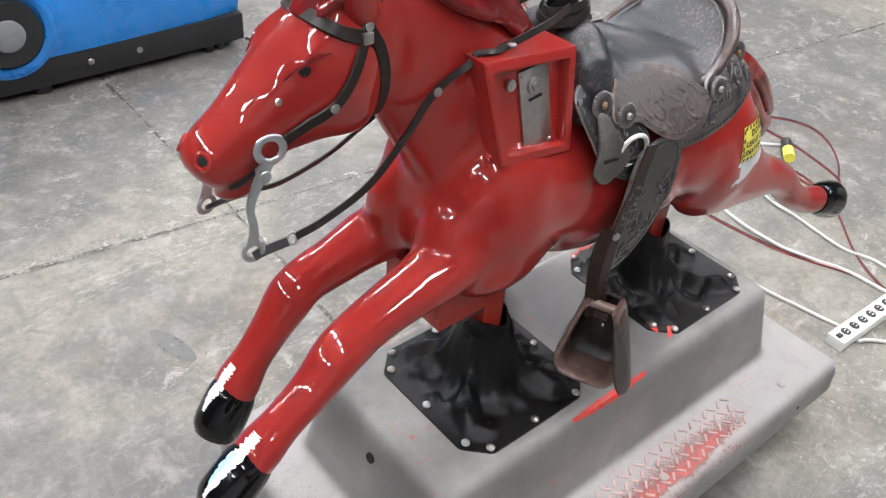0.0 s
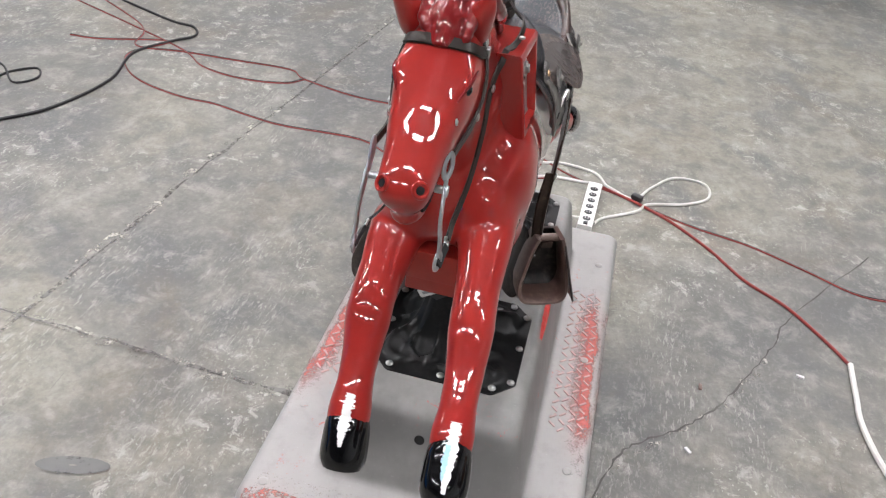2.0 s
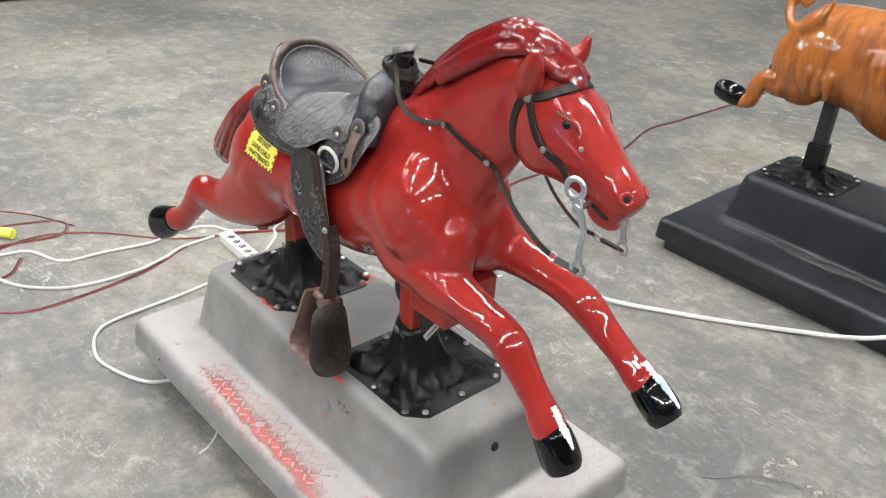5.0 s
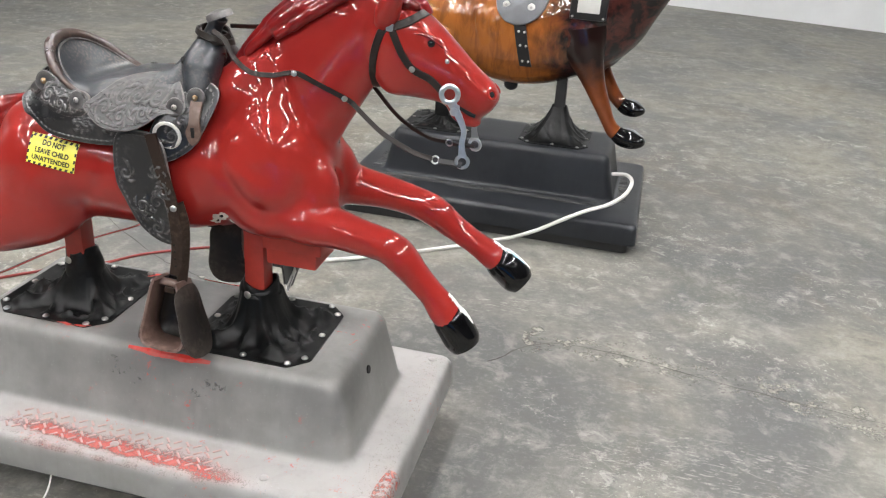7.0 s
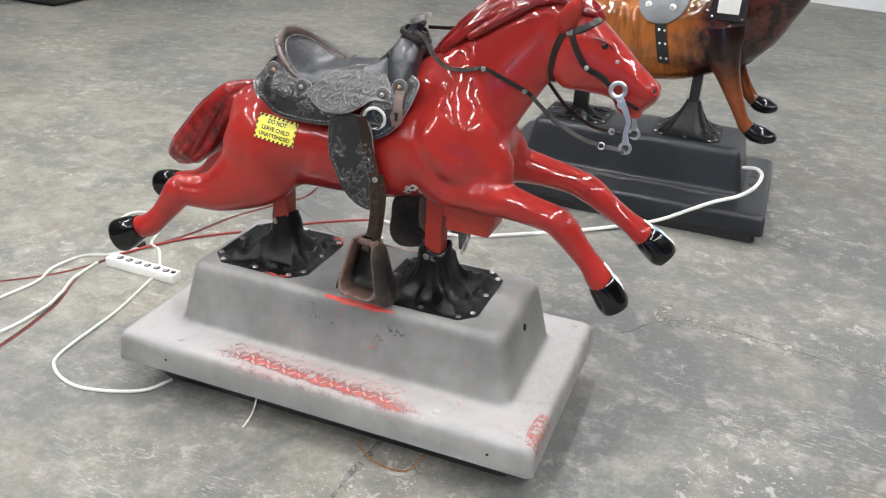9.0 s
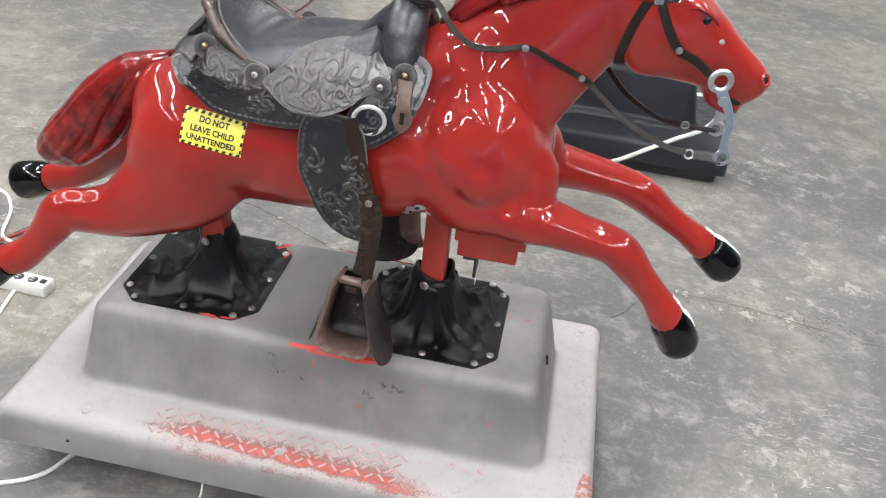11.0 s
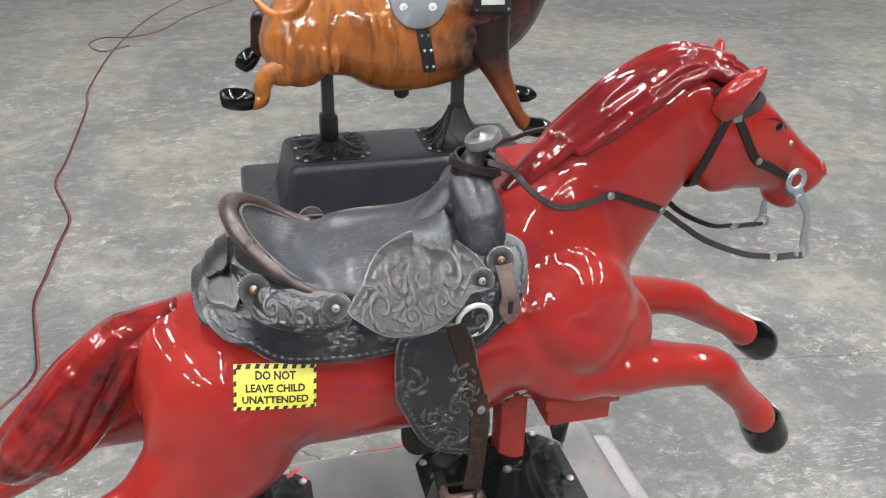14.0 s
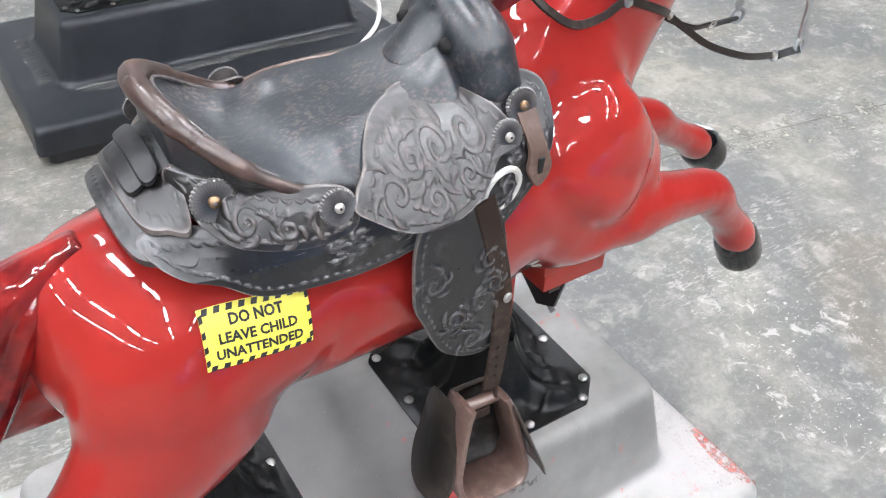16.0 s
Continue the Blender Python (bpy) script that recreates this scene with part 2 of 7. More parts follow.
def patchy(name, colour, edge, scale=30.0, cover=0.5, rough=0.55, stretch=1.0):
    """Thin worn paint that is missing in places (transparent there)."""
    m, nt, b = nodes_of(name)
    v = coords(nt, stretch)
    n = noise_node(nt, v, scale, 6, 0.75)
    nt.links.new(mix(nt, ramp(nt, noise_node(nt, v, scale * 0.5, 4), [(0.4, 0.0), (0.65, 1.0)]), colour, edge), b.inputs["Base Color"])
    nt.links.new(ramp(nt, n, [(1 - cover - 0.06, 0.0), (1 - cover + 0.06, 1.0)]), b.inputs["Alpha"])
    b.inputs["Roughness"].default_value = rough
    return m


M_RED = glossy_paint("red_enamel", (0.33, 0.024, 0.019), (0.265, 0.017, 0.015))
M_DARKRED = glossy_paint("dark_red_enamel", (0.085, 0.005, 0.007), (0.22, 0.011, 0.011), False)
M_TAIL = glossy_paint("streaked_red_enamel", (0.30, 0.018, 0.015), (0.035, 0.003, 0.005), False, 15.0)
M_REDMETAL = simple("red_painted_steel", (0.33, 0.03, 0.02), 0.45)
M_HOOF = simple("black_gloss_enamel", (0.004, 0.004, 0.0045), 0.18, vary=0.4, coat=0.7)
M_HOOF.node_tree.nodes["Principled BSDF"].inputs["Specular IOR Level"].default_value = 0.1
M_WHITE = simple("white_brushed_paint", (0.78, 0.78, 0.76), 0.4, vary=0.12, scale=60)
M_PALEBLUE = simple("pale_blue_paint", (0.36, 0.60, 0.72), 0.4, vary=0.2, scale=60)
M_CHIP = simple("bare_fibreglass", (0.50, 0.47, 0.42), 0.8, vary=0.4)
M_HOLE = simple("dark_hollow", (0.008, 0.007, 0.007), 0.9)
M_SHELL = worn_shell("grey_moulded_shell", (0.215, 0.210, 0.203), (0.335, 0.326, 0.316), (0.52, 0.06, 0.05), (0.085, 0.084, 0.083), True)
M_CORNERRED = patchy("corner_red_paint", (0.47, 0.055, 0.04), (0.46, 0.20, 0.17), 75, 0.47)
M_SHELLRED2 = patchy("faint_red_paint", (0.47, 0.11, 0.09), (0.44, 0.30, 0.28), 210, 0.36)


def tread_red(name):
    """Old red paint: solid in a streak near the plate's edge, thinning to specks around it."""
    m, nt, b = nodes_of(name)
    v = coords(nt)
    sep = nt.nodes.new("ShaderNodeSeparateXYZ")
    nt.links.new(v, sep.inputs[0])
    across = math_node(nt, "ABSOLUTE", sep.outputs[1])
    slope = math_node(nt, "ADD", across, math_node(nt, "MULTIPLY", math_node(nt, "ADD", sep.outputs[0], 0.11), -0.045))
    wob = math_node(nt, "MULTIPLY", math_node(nt, "SUBTRACT", noise_node(nt, v, 9, 4, 0.6), 0.5), 0.05)
    streak = ramp(nt, math_node(nt, "ADD", slope, wob), [(0.262, 0.0), (0.297, 0.34), (0.322, 0.46), (0.336, 0.46), (0.350, 0.20), (0.364, 0.28)])
    ends = ramp(nt, math_node(nt, "ABSOLUTE", math_node(nt, "ADD", sep.outputs[0], math_node(nt, "ADD", 0.11, math_node(nt, "MULTIPLY", wob, 2.5)))), [(0.20, 1.0), (0.40, 0.30), (0.56, 0.0)])
    dens = math_node(nt, "MULTIPLY", streak, ends)
    speck = math_node(nt, "ADD", math_node(nt, "MULTIPLY", noise_node(nt, v, 260, 4, 0.7), 0.55), math_node(nt, "MULTIPLY", noise_node(nt, v, 48, 5, 0.7), 0.45))
    nt.links.new(ramp(nt, math_node(nt, "ADD", dens, speck), [(0.74, 0.0), (1.0, 0.9)]), b.inputs["Alpha"])
    nt.links.new(mix(nt, noise_node(nt, v, 40, 4), (0.50, 0.07, 0.055), (0.46, 0.16, 0.14)), b.inputs["Base Color"])
    b.inputs["Roughness"].default_value = 0.5
    return m


M_TREADRED = tread_red("worn_red_tread_paint")
M_TREAD = simple("worn_tread_paint", (0.42, 0.29, 0.275), 0.55, vary=0.4, scale=24)
M_REDLINE = patchy("bright_red_paint", (0.62, 0.03, 0.022), (0.50, 0.10, 0.085), 70, 0.70)
M_SCUFF = patchy("black_rub_marks", (0.05, 0.05, 0.05), (0.13, 0.13, 0.13), 34, 0.40, 0.6)
M_BLACKSHELL = worn_shell("black_moulded_shell", (0.012, 0.0135, 0.017), (0.022, 0.0245, 0.029), None, (0.045, 0.047, 0.052))
M_BLACKSHELL.node_tree.nodes["Principled BSDF"].inputs["Roughness"].default_value = 0.34
M_BLACKSHELL.node_tree.nodes["Principled BSDF"].inputs["Specular IOR Level"].default_value = 0.36
M_DUST = patchy("pale_dust", (0.15, 0.148, 0.142), (0.07, 0.07, 0.07), 9, 0.48, 0.8, (0.35, 4.0, 4.0))
M_VINYL = leather("black_vinyl", (0.003, 0.0033, 0.0035), (0.030, 0.030, 0.029), 0.36, 0.5, 0.15, 0.27, 14.0)
M_STEEL = simple("worn_steel", (0.46, 0.455, 0.44), 0.34, 1.0, 0.25, 80)
M_SCREW = simple("pale_screw_metal", (0.42, 0.40, 0.375), 0.42, 0.8, 0.2, 120)
M_GALV = simple("galvanised_steel", (0.50, 0.53, 0.55), 0.34, 0.9, 0.2, 90)
M_BRASS = simple("tarnished_brass", (0.33, 0.22, 0.13), 0.4, 1.0, 0.3, 120)
M_LEATHER = leather("black_saddle_leather", (0.0085, 0.0085, 0.010), (0.22, 0.205, 0.20), 0.29, 0.34, 0.7, 0.72)
M_SEAT = polished_leather("worn_seat_leather", (0.010, 0.013, 0.017), (0.23, 0.175, 0.15), 0.30)
M_PLAIN = leather("plain_black_leather", (0.010, 0.010, 0.011), (0.09, 0.082, 0.078), 0.32, 0.4, 0.0, 0.45, 20.0)
M_TOOLED = leather("tooled_leather", (0.011, 0.010, 0.010), (0.24, 0.20, 0.185), 0.30, 0.30, 0.70, 0.78)
M_RUBBED = leather("rubbed_brown_leather", (0.045, 0.037, 0.034), (0.27, 0.20, 0.17), 0.42, 0.85, 0.6, 0.35, 12.0)
M_RIM = leather("brown_rim_leather", (0.030, 0.018, 0.015), (0.19, 0.105, 0.08), 0.28, 0.75, 0.2, 0.8, 16.0)
M_STRAP = leather("brown_strap_leather", (0.026, 0.016, 0.012), (0.12, 0.08, 0.06), 0.42, 0.6, 0.0, 0.22)
M_STIRRUP = leather("reddish_stirrup_leather", (0.085, 0.048, 0.038), (0.27, 0.18, 0.15), 0.33, 0.7, 0.25, 0.8)
M_BRIDLE = leather("dark_brown_strap", (0.020, 0.0155, 0.0135), (0.085, 0.068, 0.058), 0.34, 0.5, 0.0, 0.22)
M_FLAP = leather("dark_flap_leather", (0.008, 0.0065, 0.006), (0.10, 0.082, 0.07), 0.38, 0.7, 0.4, 0.3)
M_YELLOW = simple("yellow_sticker", (0.84, 0.76, 0.10), 0.4, vary=0.10, bumpy=0.0)
M_INK = simple("black_ink", (0.015, 0.014, 0.012), 0.5, bumpy=0.0)
M_PAPER = simple("torn_white_sticker", (0.62, 0.63, 0.62), 0.6, vary=0.15)
M_FLOOR = concrete("worn_concrete")
M_JOINT = patchy("dark_joint_filler", (0.09, 0.085, 0.08), (0.20, 0.19, 0.18), 16, 0.50, 0.9)
M_JOINTPALE = patchy("crumbled_joint_edge", (0.55, 0.52, 0.45), (0.42, 0.40, 0.36), 18, 0.42, 0.9)
M_SCRAPE = patchy("pale_scrape", (0.40, 0.385, 0.34), (0.30, 0.29, 0.255), 13, 0.44, 0.9)
M_CRACK = patchy("dark_crack", (0.06, 0.057, 0.052), (0.12, 0.115, 0.105), 10, 0.72, 0.9)
M_STAIN = patchy("oil_stain", (0.115, 0.113, 0.11), (0.16, 0.157, 0.15), 9, 0.62, 0.6)
M_WALL = simple("white_wall_paint", (0.72, 0.73, 0.74), 0.7, vary=0.06, scale=4)
M_FARWALL = simple("grey_steel_cladding", (0.24, 0.245, 0.25), 0.7, vary=0.08, scale=4)
M_LATIGO = leather("brown_latigo_leather", (0.10, 0.062, 0.048), (0.24, 0.17, 0.14), 0.38, 0.6, 0.2, 0.4, 18.0)
M_RING = simple("nickel_ring", (0.74, 0.72, 0.68), 0.38, 0.45, 0.1, 120)
M_KEEPER = leather("grey_worn_keeper", (0.06, 0.055, 0.05), (0.20, 0.185, 0.17), 0.36, 0.6, 0.2)
M_CEIL = simple("dark_ceiling_steel", (0.10, 0.10, 0.105), 0.7, vary=0.15, scale=2)
M_CABLE_W = simple("white_cable", (0.62, 0.61, 0.58), 0.5, vary=0.1)
M_CABLE_R = simple("red_cable", (0.24, 0.030, 0.026), 0.45, vary=0.25)
M_LEAD = simple("orange_brown_lead", (0.22, 0.095, 0.030), 0.5)
M_CABLE_K = simple("black_cable", (0.012, 0.012, 0.013), 0.5)
M_PLASTIC_W = simple("white_plastic", (0.70, 0.70, 0.67), 0.4, vary=0.08)
M_PLASTIC_K = simple("black_plastic", (0.015, 0.015, 0.016), 0.4)
M_BLUE = simple("blue_fibreglass", (0.004, 0.20, 0.62), 0.28, vary=0.08, scale=12, bumpy=0.03, coat=0.7)
M_CREAM = simple("cream_fibreglass", (0.72, 0.70, 0.62), 0.4, vary=0.06)
M_DARKCAB = simple("dark_cabinet", (0.022, 0.022, 0.024), 0.4)
M_GREYCAB = simple("grey_cabinet", (0.22, 0.23, 0.24), 0.5)
M_PAD = simple("grey_vinyl_pad", (0.13, 0.135, 0.145), 0.38, vary=0.2)


def bull_paint():
    """Varnished orange-brown coat that turns near-black towards the chest and neck."""
    m, nt, b = nodes_of("bull_varnish")
    v = coords(nt)
    sep = nt.nodes.new("ShaderNodeSeparateXYZ")
    nt.links.new(v, sep.inputs[0])
    n = noise_node(nt, v, 7, 5, 0.6, 0.8)
    streak = noise_node(nt, coords(nt, (9, 3, 2.2)), 2.6, 4, 0.6, 0.6)
    along = math_node(nt, "ADD", sep.outputs[0], math_node(nt, "MULTIPLY", math_node(nt, "SUBTRACT", n, 0.5), 0.30))
    tone = ramp(nt, along, [(0.46, 0.0), (0.62, 1.0)])
    c = mix(nt, math_node(nt, "MULTIPLY", ramp(nt, streak, [(0.36, 1.0), (0.56, 0.0)]), 0.6), (0.36, 0.115, 0.020), (0.10, 0.028, 0.010))
    front = mix(nt, ramp(nt, noise_node(nt, v, 16, 4, 0.65, 0.5), [(0.44, 0.0), (0.60, 1.0)]), (0.008, 0.004, 0.004), (0.060, 0.012, 0.009))
    c = mix(nt, tone, c, front)
    nt.links.new(c, b.inputs["Base Color"])
    b.inputs["Roughness"].default_value = 0.4
    b.inputs["Specular IOR Level"].default_value = 0.15
    b.inputs["Coat Weight"].default_value = 1.0
    b.inputs["Coat Roughness"].default_value = 0.02
    bn = bump(nt, b, noise_node(nt, v, 20, 2), 0.35, 0.006)
    nt.links.new(bn, b.inputs["Coat Normal"])
    return m


M_BULL = bull_paint()


def bull_leg():
    """Varnished leg, near-black at the shoulder and orange-brown towards the hoof."""
    m = glossy_paint("bull_leg_varnish", (0.22, 0.055, 0.014), (0.10, 0.026, 0.010), False)
    nt = m.node_tree
    b = nt.nodes["Principled BSDF"]
    old = b.inputs["Base Color"].links[0].from_socket
    v = coords(nt)
    sep = nt.nodes.new("ShaderNodeSeparateXYZ")
    nt.links.new(v, sep.inputs[0])
    h = math_node(nt, "ADD", sep.outputs[2], math_node(nt, "MULTIPLY", math_node(nt, "SUBTRACT", noise_node(nt, v, 9, 4), 0.5), 0.22))
    nt.links.new(mix(nt, ramp(nt, h, [(0.56, 0.0), (0.74, 1.0)]), old, (0.012, 0.005, 0.0045)), b.inputs["Base Color"])
    return m


M_BULLLEG = bull_leg()


def emitter(name, colour, power):
    m, nt, b = nodes_of(name)
    b.inputs["Base Color"].default_value = (0.8, 0.8, 0.8, 1)
    b.inputs["Emission Color"].default_value = (*colour, 1)
    b.inputs["Emission Strength"].default_value = power
    return m


M_TUBE = emitter("lamp_panel", (0.99, 0.988, 0.985), LAMP_POWER)

# ---- building helpers ----
from mathutils.bvhtree import BVHTree

Y0 = -0.03        # the horse's middle plane


def thing(name, label, category, group="", kind="", at=(0, 0, 0)):
    ob = new(name)
    ob.empty_display_size = 0.05
    ob.location = at
    return tagged(ob, label, category, group, kind)


def finish(bm, name, material, smooth=True):
    bmesh.ops.recalc_face_normals(bm, faces=bm.faces)
    me = bpy.data.meshes.new(name)
    bm.to_mesh(me)
    bm.free()
    for m in (material if isinstance(material, (list, tuple)) else (material,)):
        me.materials.append(m)
    if smooth:
        me.polygons.foreach_set("use_smooth", [True] * len(me.polygons))
        me.set_sharp_from_angle(angle=radians(42))
    return me


def placed(ob):
    here = ob.matrix_basis
    return placed(ob.parent) @ ob.matrix_parent_inverse @ here if ob.parent else here.copy()


def part(name, bm, material, parent=None, label="", smooth=True):
    ob = new(name, finish(bm, name, material, smooth) if isinstance(bm, bmesh.types.BMesh) else bm)
    if parent is not None:
        ob.parent = parent
        ob.matrix_parent_inverse = placed(parent).inverted()
    return tagged(ob, label)


def box(bm, lo, hi, bevel=0.0, m=None, seg=2):
    verts = [bm.verts.new((x, y, z)) for x in (lo[0], hi[0]) for y in (lo[1], hi[1]) for z in (lo[2], hi[2])]
    faces = [bm.faces.new([verts[i] for i in f]) for f in ((0, 1, 3, 2), (4, 6, 7, 5), (0, 4, 5, 1), (2, 3, 7, 6), (0, 2, 6, 4), (1, 5, 7, 3))]
    bmesh.ops.recalc_face_normals(bm, faces=faces)
    if bevel:
        edges = list({e for f in faces for e in f.edges})
        res = bmesh.ops.bevel(bm, geom=edges, offset=bevel, segments=seg, affect="EDGES", profile=0.5)
        verts = list({v for f in res["faces"] for v in f.verts} | {v for v in verts if v.is_valid})
    if m is not None:
        bmesh.ops.transform(bm, matrix=m, verts=verts)
    return verts


def skin(bm, rings, closed=True, cap=True):
    """Quads between rings of equally many points."""
    vs = [[bm.verts.new(p) for p in r] for r in rings]
    n = len(vs[0])
    for a, b in zip(vs, vs[1:]):
        for i in range(n if closed else n - 1):
            j = (i + 1) % n
            bm.faces.new((a[i], a[j], b[j], b[i]))
    if cap and closed:
        bm.faces.new(vs[0][::-1])
        bm.faces.new(vs[-1])
    return vs


def smooth_rows(rows, steps):
    """Catmull-Rom through rows of numbers."""
    rows = [np.array(r, float) for r in rows]
    rows = [2 * rows[0] - rows[1]] + rows + [2 * rows[-1] - rows[-2]]
    out = []
    for a, b, c, d in zip(rows, rows[1:], rows[2:], rows[3:]):
        for k in range(steps):
            t = k / steps
            out.append(0.5 * (2 * b + (c - a) * t + (2 * a - 5 * b + 4 * c - d) * t * t + (3 * b - a - 3 * c + d) * t**3))
    out.append(rows[-2])
    return out


def limb(bm, stations, seg=20, steps=4):
    """A rounded form along stations (x, y, z, half height in the side plane, half width across)."""
    st = smooth_rows(stations, steps)
    rings = []
    for k, s in enumerate(st):
        d = st[min(k + 1, len(st) - 1)][:3] - st[max(k - 1, 0)][:3]
        t = Vector(d).normalized()
        side = Vector((0, 1, 0))
        side = (side - t * side.dot(t)).normalized()
        up = t.cross(side)
        c = Vector(s[:3])
        rings.append([c + side * (max(s[4], 0.002) * math.cos(a)) + up * (max(s[3], 0.002) * math.sin(a)) for a in (2 * math.pi * i / seg for i in range(seg))])
    skin(bm, rings)


def tube(bm, pts, radius, seg=8, steps=4, flat=1.0, closed=False):
    """A round or flattened cord through points; flat scales its thickness upwards."""
    p = [Vector(q) for q in (smooth_rows(pts, steps) if steps > 1 else pts)]
    rings, ref = [], Vector((0, 0, 1))
    for k, c in enumerate(p):
        t = (p[min(k + 1, len(p) - 1)] - p[max(k - 1, 0)]).normalized()
        if closed and k in (0, len(p) - 1):
            t = (p[1] - p[-2]).normalized()
        side = t.cross(ref)
        if side.length < 0.05:
            side = t.cross(Vector((0, 1, 0)))
        side.normalize()
        up = side.cross(t)
        r = radius[k * (len(radius) - 1) // max(1, len(p) - 1)] if isinstance(radius, (list, tuple)) else radius
        rings.append([c + side * (r * math.cos(a)) + up * (r * flat * math.sin(a)) for a in (2 * math.pi * i / seg for i in range(seg))])
    skin(bm, rings)


def ball(bm, c, r, seg=16, turn=None):
    m = Matrix.LocRotScale(c, Euler([radians(a) for a in turn]) if turn else None, r if isinstance(r, (tuple, list)) else (r, r, r))
    bmesh.ops.create_uvsphere(bm, u_segments=seg, v_segments=max(6, seg // 2), radius=1.0, matrix=m)


def disc(bm, c, axis, r, h, seg=20, dome=0.0, scallop=0.0):
    """A round plate with bevelled edge, facing along axis."""
    q = Vector((0, 0, 1)).rotation_difference(Vector(axis).normalized()).to_matrix()
    c = Vector(c)
    rings = []
    for rr, hh in ((1.0, 0.0), (1.0, h * 0.7), (0.93, h), (0.5, h + dome * 0.7), (0.08, h + dome)):
        rings.append([c + q @ Vector((r * rr * (1 + scallop * abs(math.sin(seg * 0.25 * a)) * rr) * math.cos(a), r * rr * (1 + scallop * abs(math.sin(seg * 0.25 * a)) * rr) * math.sin(a), hh)) for a in (2 * math.pi * i / seg for i in range(seg))])
    skin(bm, rings)


def ringlet(bm, c, axis, r, thick, seg=24, flat=1.0):
    """A metal ring whose plane faces axis."""
    q = Vector((0, 0, 1)).rotation_difference(Vector(axis).normalized()).to_matrix()
    c = Vector(c)
    rings = []
    for i in range(seg + 1):
        a = 2 * math.pi * i / seg
        d = q @ Vector((math.cos(a), math.sin(a), 0))
        n = q @ Vector((0, 0, 1))
        rings.append([c + d * (r + thick * math.cos(b)) + n * (thick * flat * math.sin(b)) for b in (2 * math.pi * j / 8 for j in range(8))])
    skin(bm, rings, cap=False)
    bmesh.ops.remove_doubles(bm, verts=bm.verts, dist=1e-6)


def melted(bm, name, material, voxel=0.006, rounds=6, force=0.5):
    """Joins overlapping forms into one skin and softens the creases between them."""
    me = finish(bm, name, material)
    tmp = bpy.data.objects.new(name + "_tmp", me)
    scene.collection.objects.link(tmp)
    r = tmp.modifiers.new("remesh", "REMESH")
    r.mode, r.voxel_size, r.use_smooth_shade = "VOXEL", voxel, True
    s = tmp.modifiers.new("smooth", "SMOOTH")
    s.factor, s.iterations = force, rounds
    out = bpy.data.meshes.new_from_object(tmp.evaluated_get(bpy.context.evaluated_depsgraph_get()))
    out.name = name
    out.materials.clear()
    out.materials.append(material)
    out.polygons.foreach_set("use_smooth", [True] * len(out.polygons))
    bpy.data.objects.remove(tmp)
    bpy.data.meshes.remove(me)
    return out


def tree_of(*meshes):
    vs, fs = [], []
    for me in meshes:
        k = len(vs)
        vs += [v.co.copy() for v in me.vertices]
        fs += [[i + k for i in p.vertices] for p in me.polygons]
    return BVHTree.FromPolygons(vs, fs)


def side_hit(tree, x, z, side, default=None):
    """The y of the outer surface on one side (-1 right, +1 left) at x, z."""
    hit = tree.ray_cast(Vector((x, side * 1.0 + Y0, z)), Vector((0, -side, 0)))
    return hit[0].y if hit[0] is not None else default


def round_outline(pts, n=64):
    """A closed soft outline through corner points."""
    p = [np.array(q, float) for q in pts]
    out = []
    for i in range(len(p)):
        a, b, c, d = p[i - 1], p[i], p[(i + 1) % len(p)], p[(i + 2) % len(p)]
        for k in range(max(2, n // len(p))):
            t = k / max(2, n // len(p))
            out.append(0.5 * (2 * b + (c - a) * t + (2 * a - 5 * b + 4 * c - d) * t * t + (3 * b - a - 3 * c + d) * t**3))
    return out


def sheet(bm, outline, tree, side, lift, thick, keep=None, rings=7, ease=3, drape=None):
    """A leather sheet with the given outline in x, z, lying on the surface below it."""
    mid = np.mean(outline, axis=0)
    n = len(outline)
    grid = [[mid + (q - mid) * f for q in outline] for f in (np.arange(rings) + 1.0) / rings]
    ys = np.zeros((rings, n))
    for i, ring in enumerate(grid):
        for j, q in enumerate(ring):
            y = None if drape else side_hit(tree, q[0], q[1], side)
            if drape:
                y = drape(q[0], q[1])
            if y is None:
                y = keep if keep is not None else Y0 + side * 0.12
            if keep is not None and side * (y - keep) < 0:
                y = keep
            ys[i, j] = y
    for _ in range(ease):
        ys = (ys * 2 + np.roll(ys, 1, 1) + np.roll(ys, -1, 1)) / 4
        inner = ys.copy()
        inner[1:-1] = (ys[:-2] + 2 * ys[1:-1] + ys[2:]) / 4
        ys = inner
    outer = [[Vector((q[0], ys[i, j] + side * (lift + thick), q[1])) for j, q in enumerate(r)] for i, r in enumerate(grid)]
    edge = [Vector((q[0], ys[-1, j] + side * (lift - 0.002), q[1])) for j, q in enumerate(grid[-1])]
    # rounded lip
    lip = [o + (e - o) * 0.5 + Vector(((q - mid)[0], 0, (q - mid)[1])).normalized() * thick * 0.4 for o, e, q in zip(outer[-1], edge, grid[-1])]
    vs = skin(bm, outer + [lip, edge], cap=False)
    c = bm.verts.new((mid[0], ys[0].mean() + side * (lift + thick), mid[1]))
    for j in range(n):
        bm.faces.new((c, vs[0][j], vs[0][(j + 1) % n]))
    c2 = bm.verts.new((mid[0], ys[0].mean() + side * (lift - 0.002), mid[1]))
    for j in range(n):
        bm.faces.new((c2, vs[-1][(j + 1) % n], vs[-1][j]))
    return ys


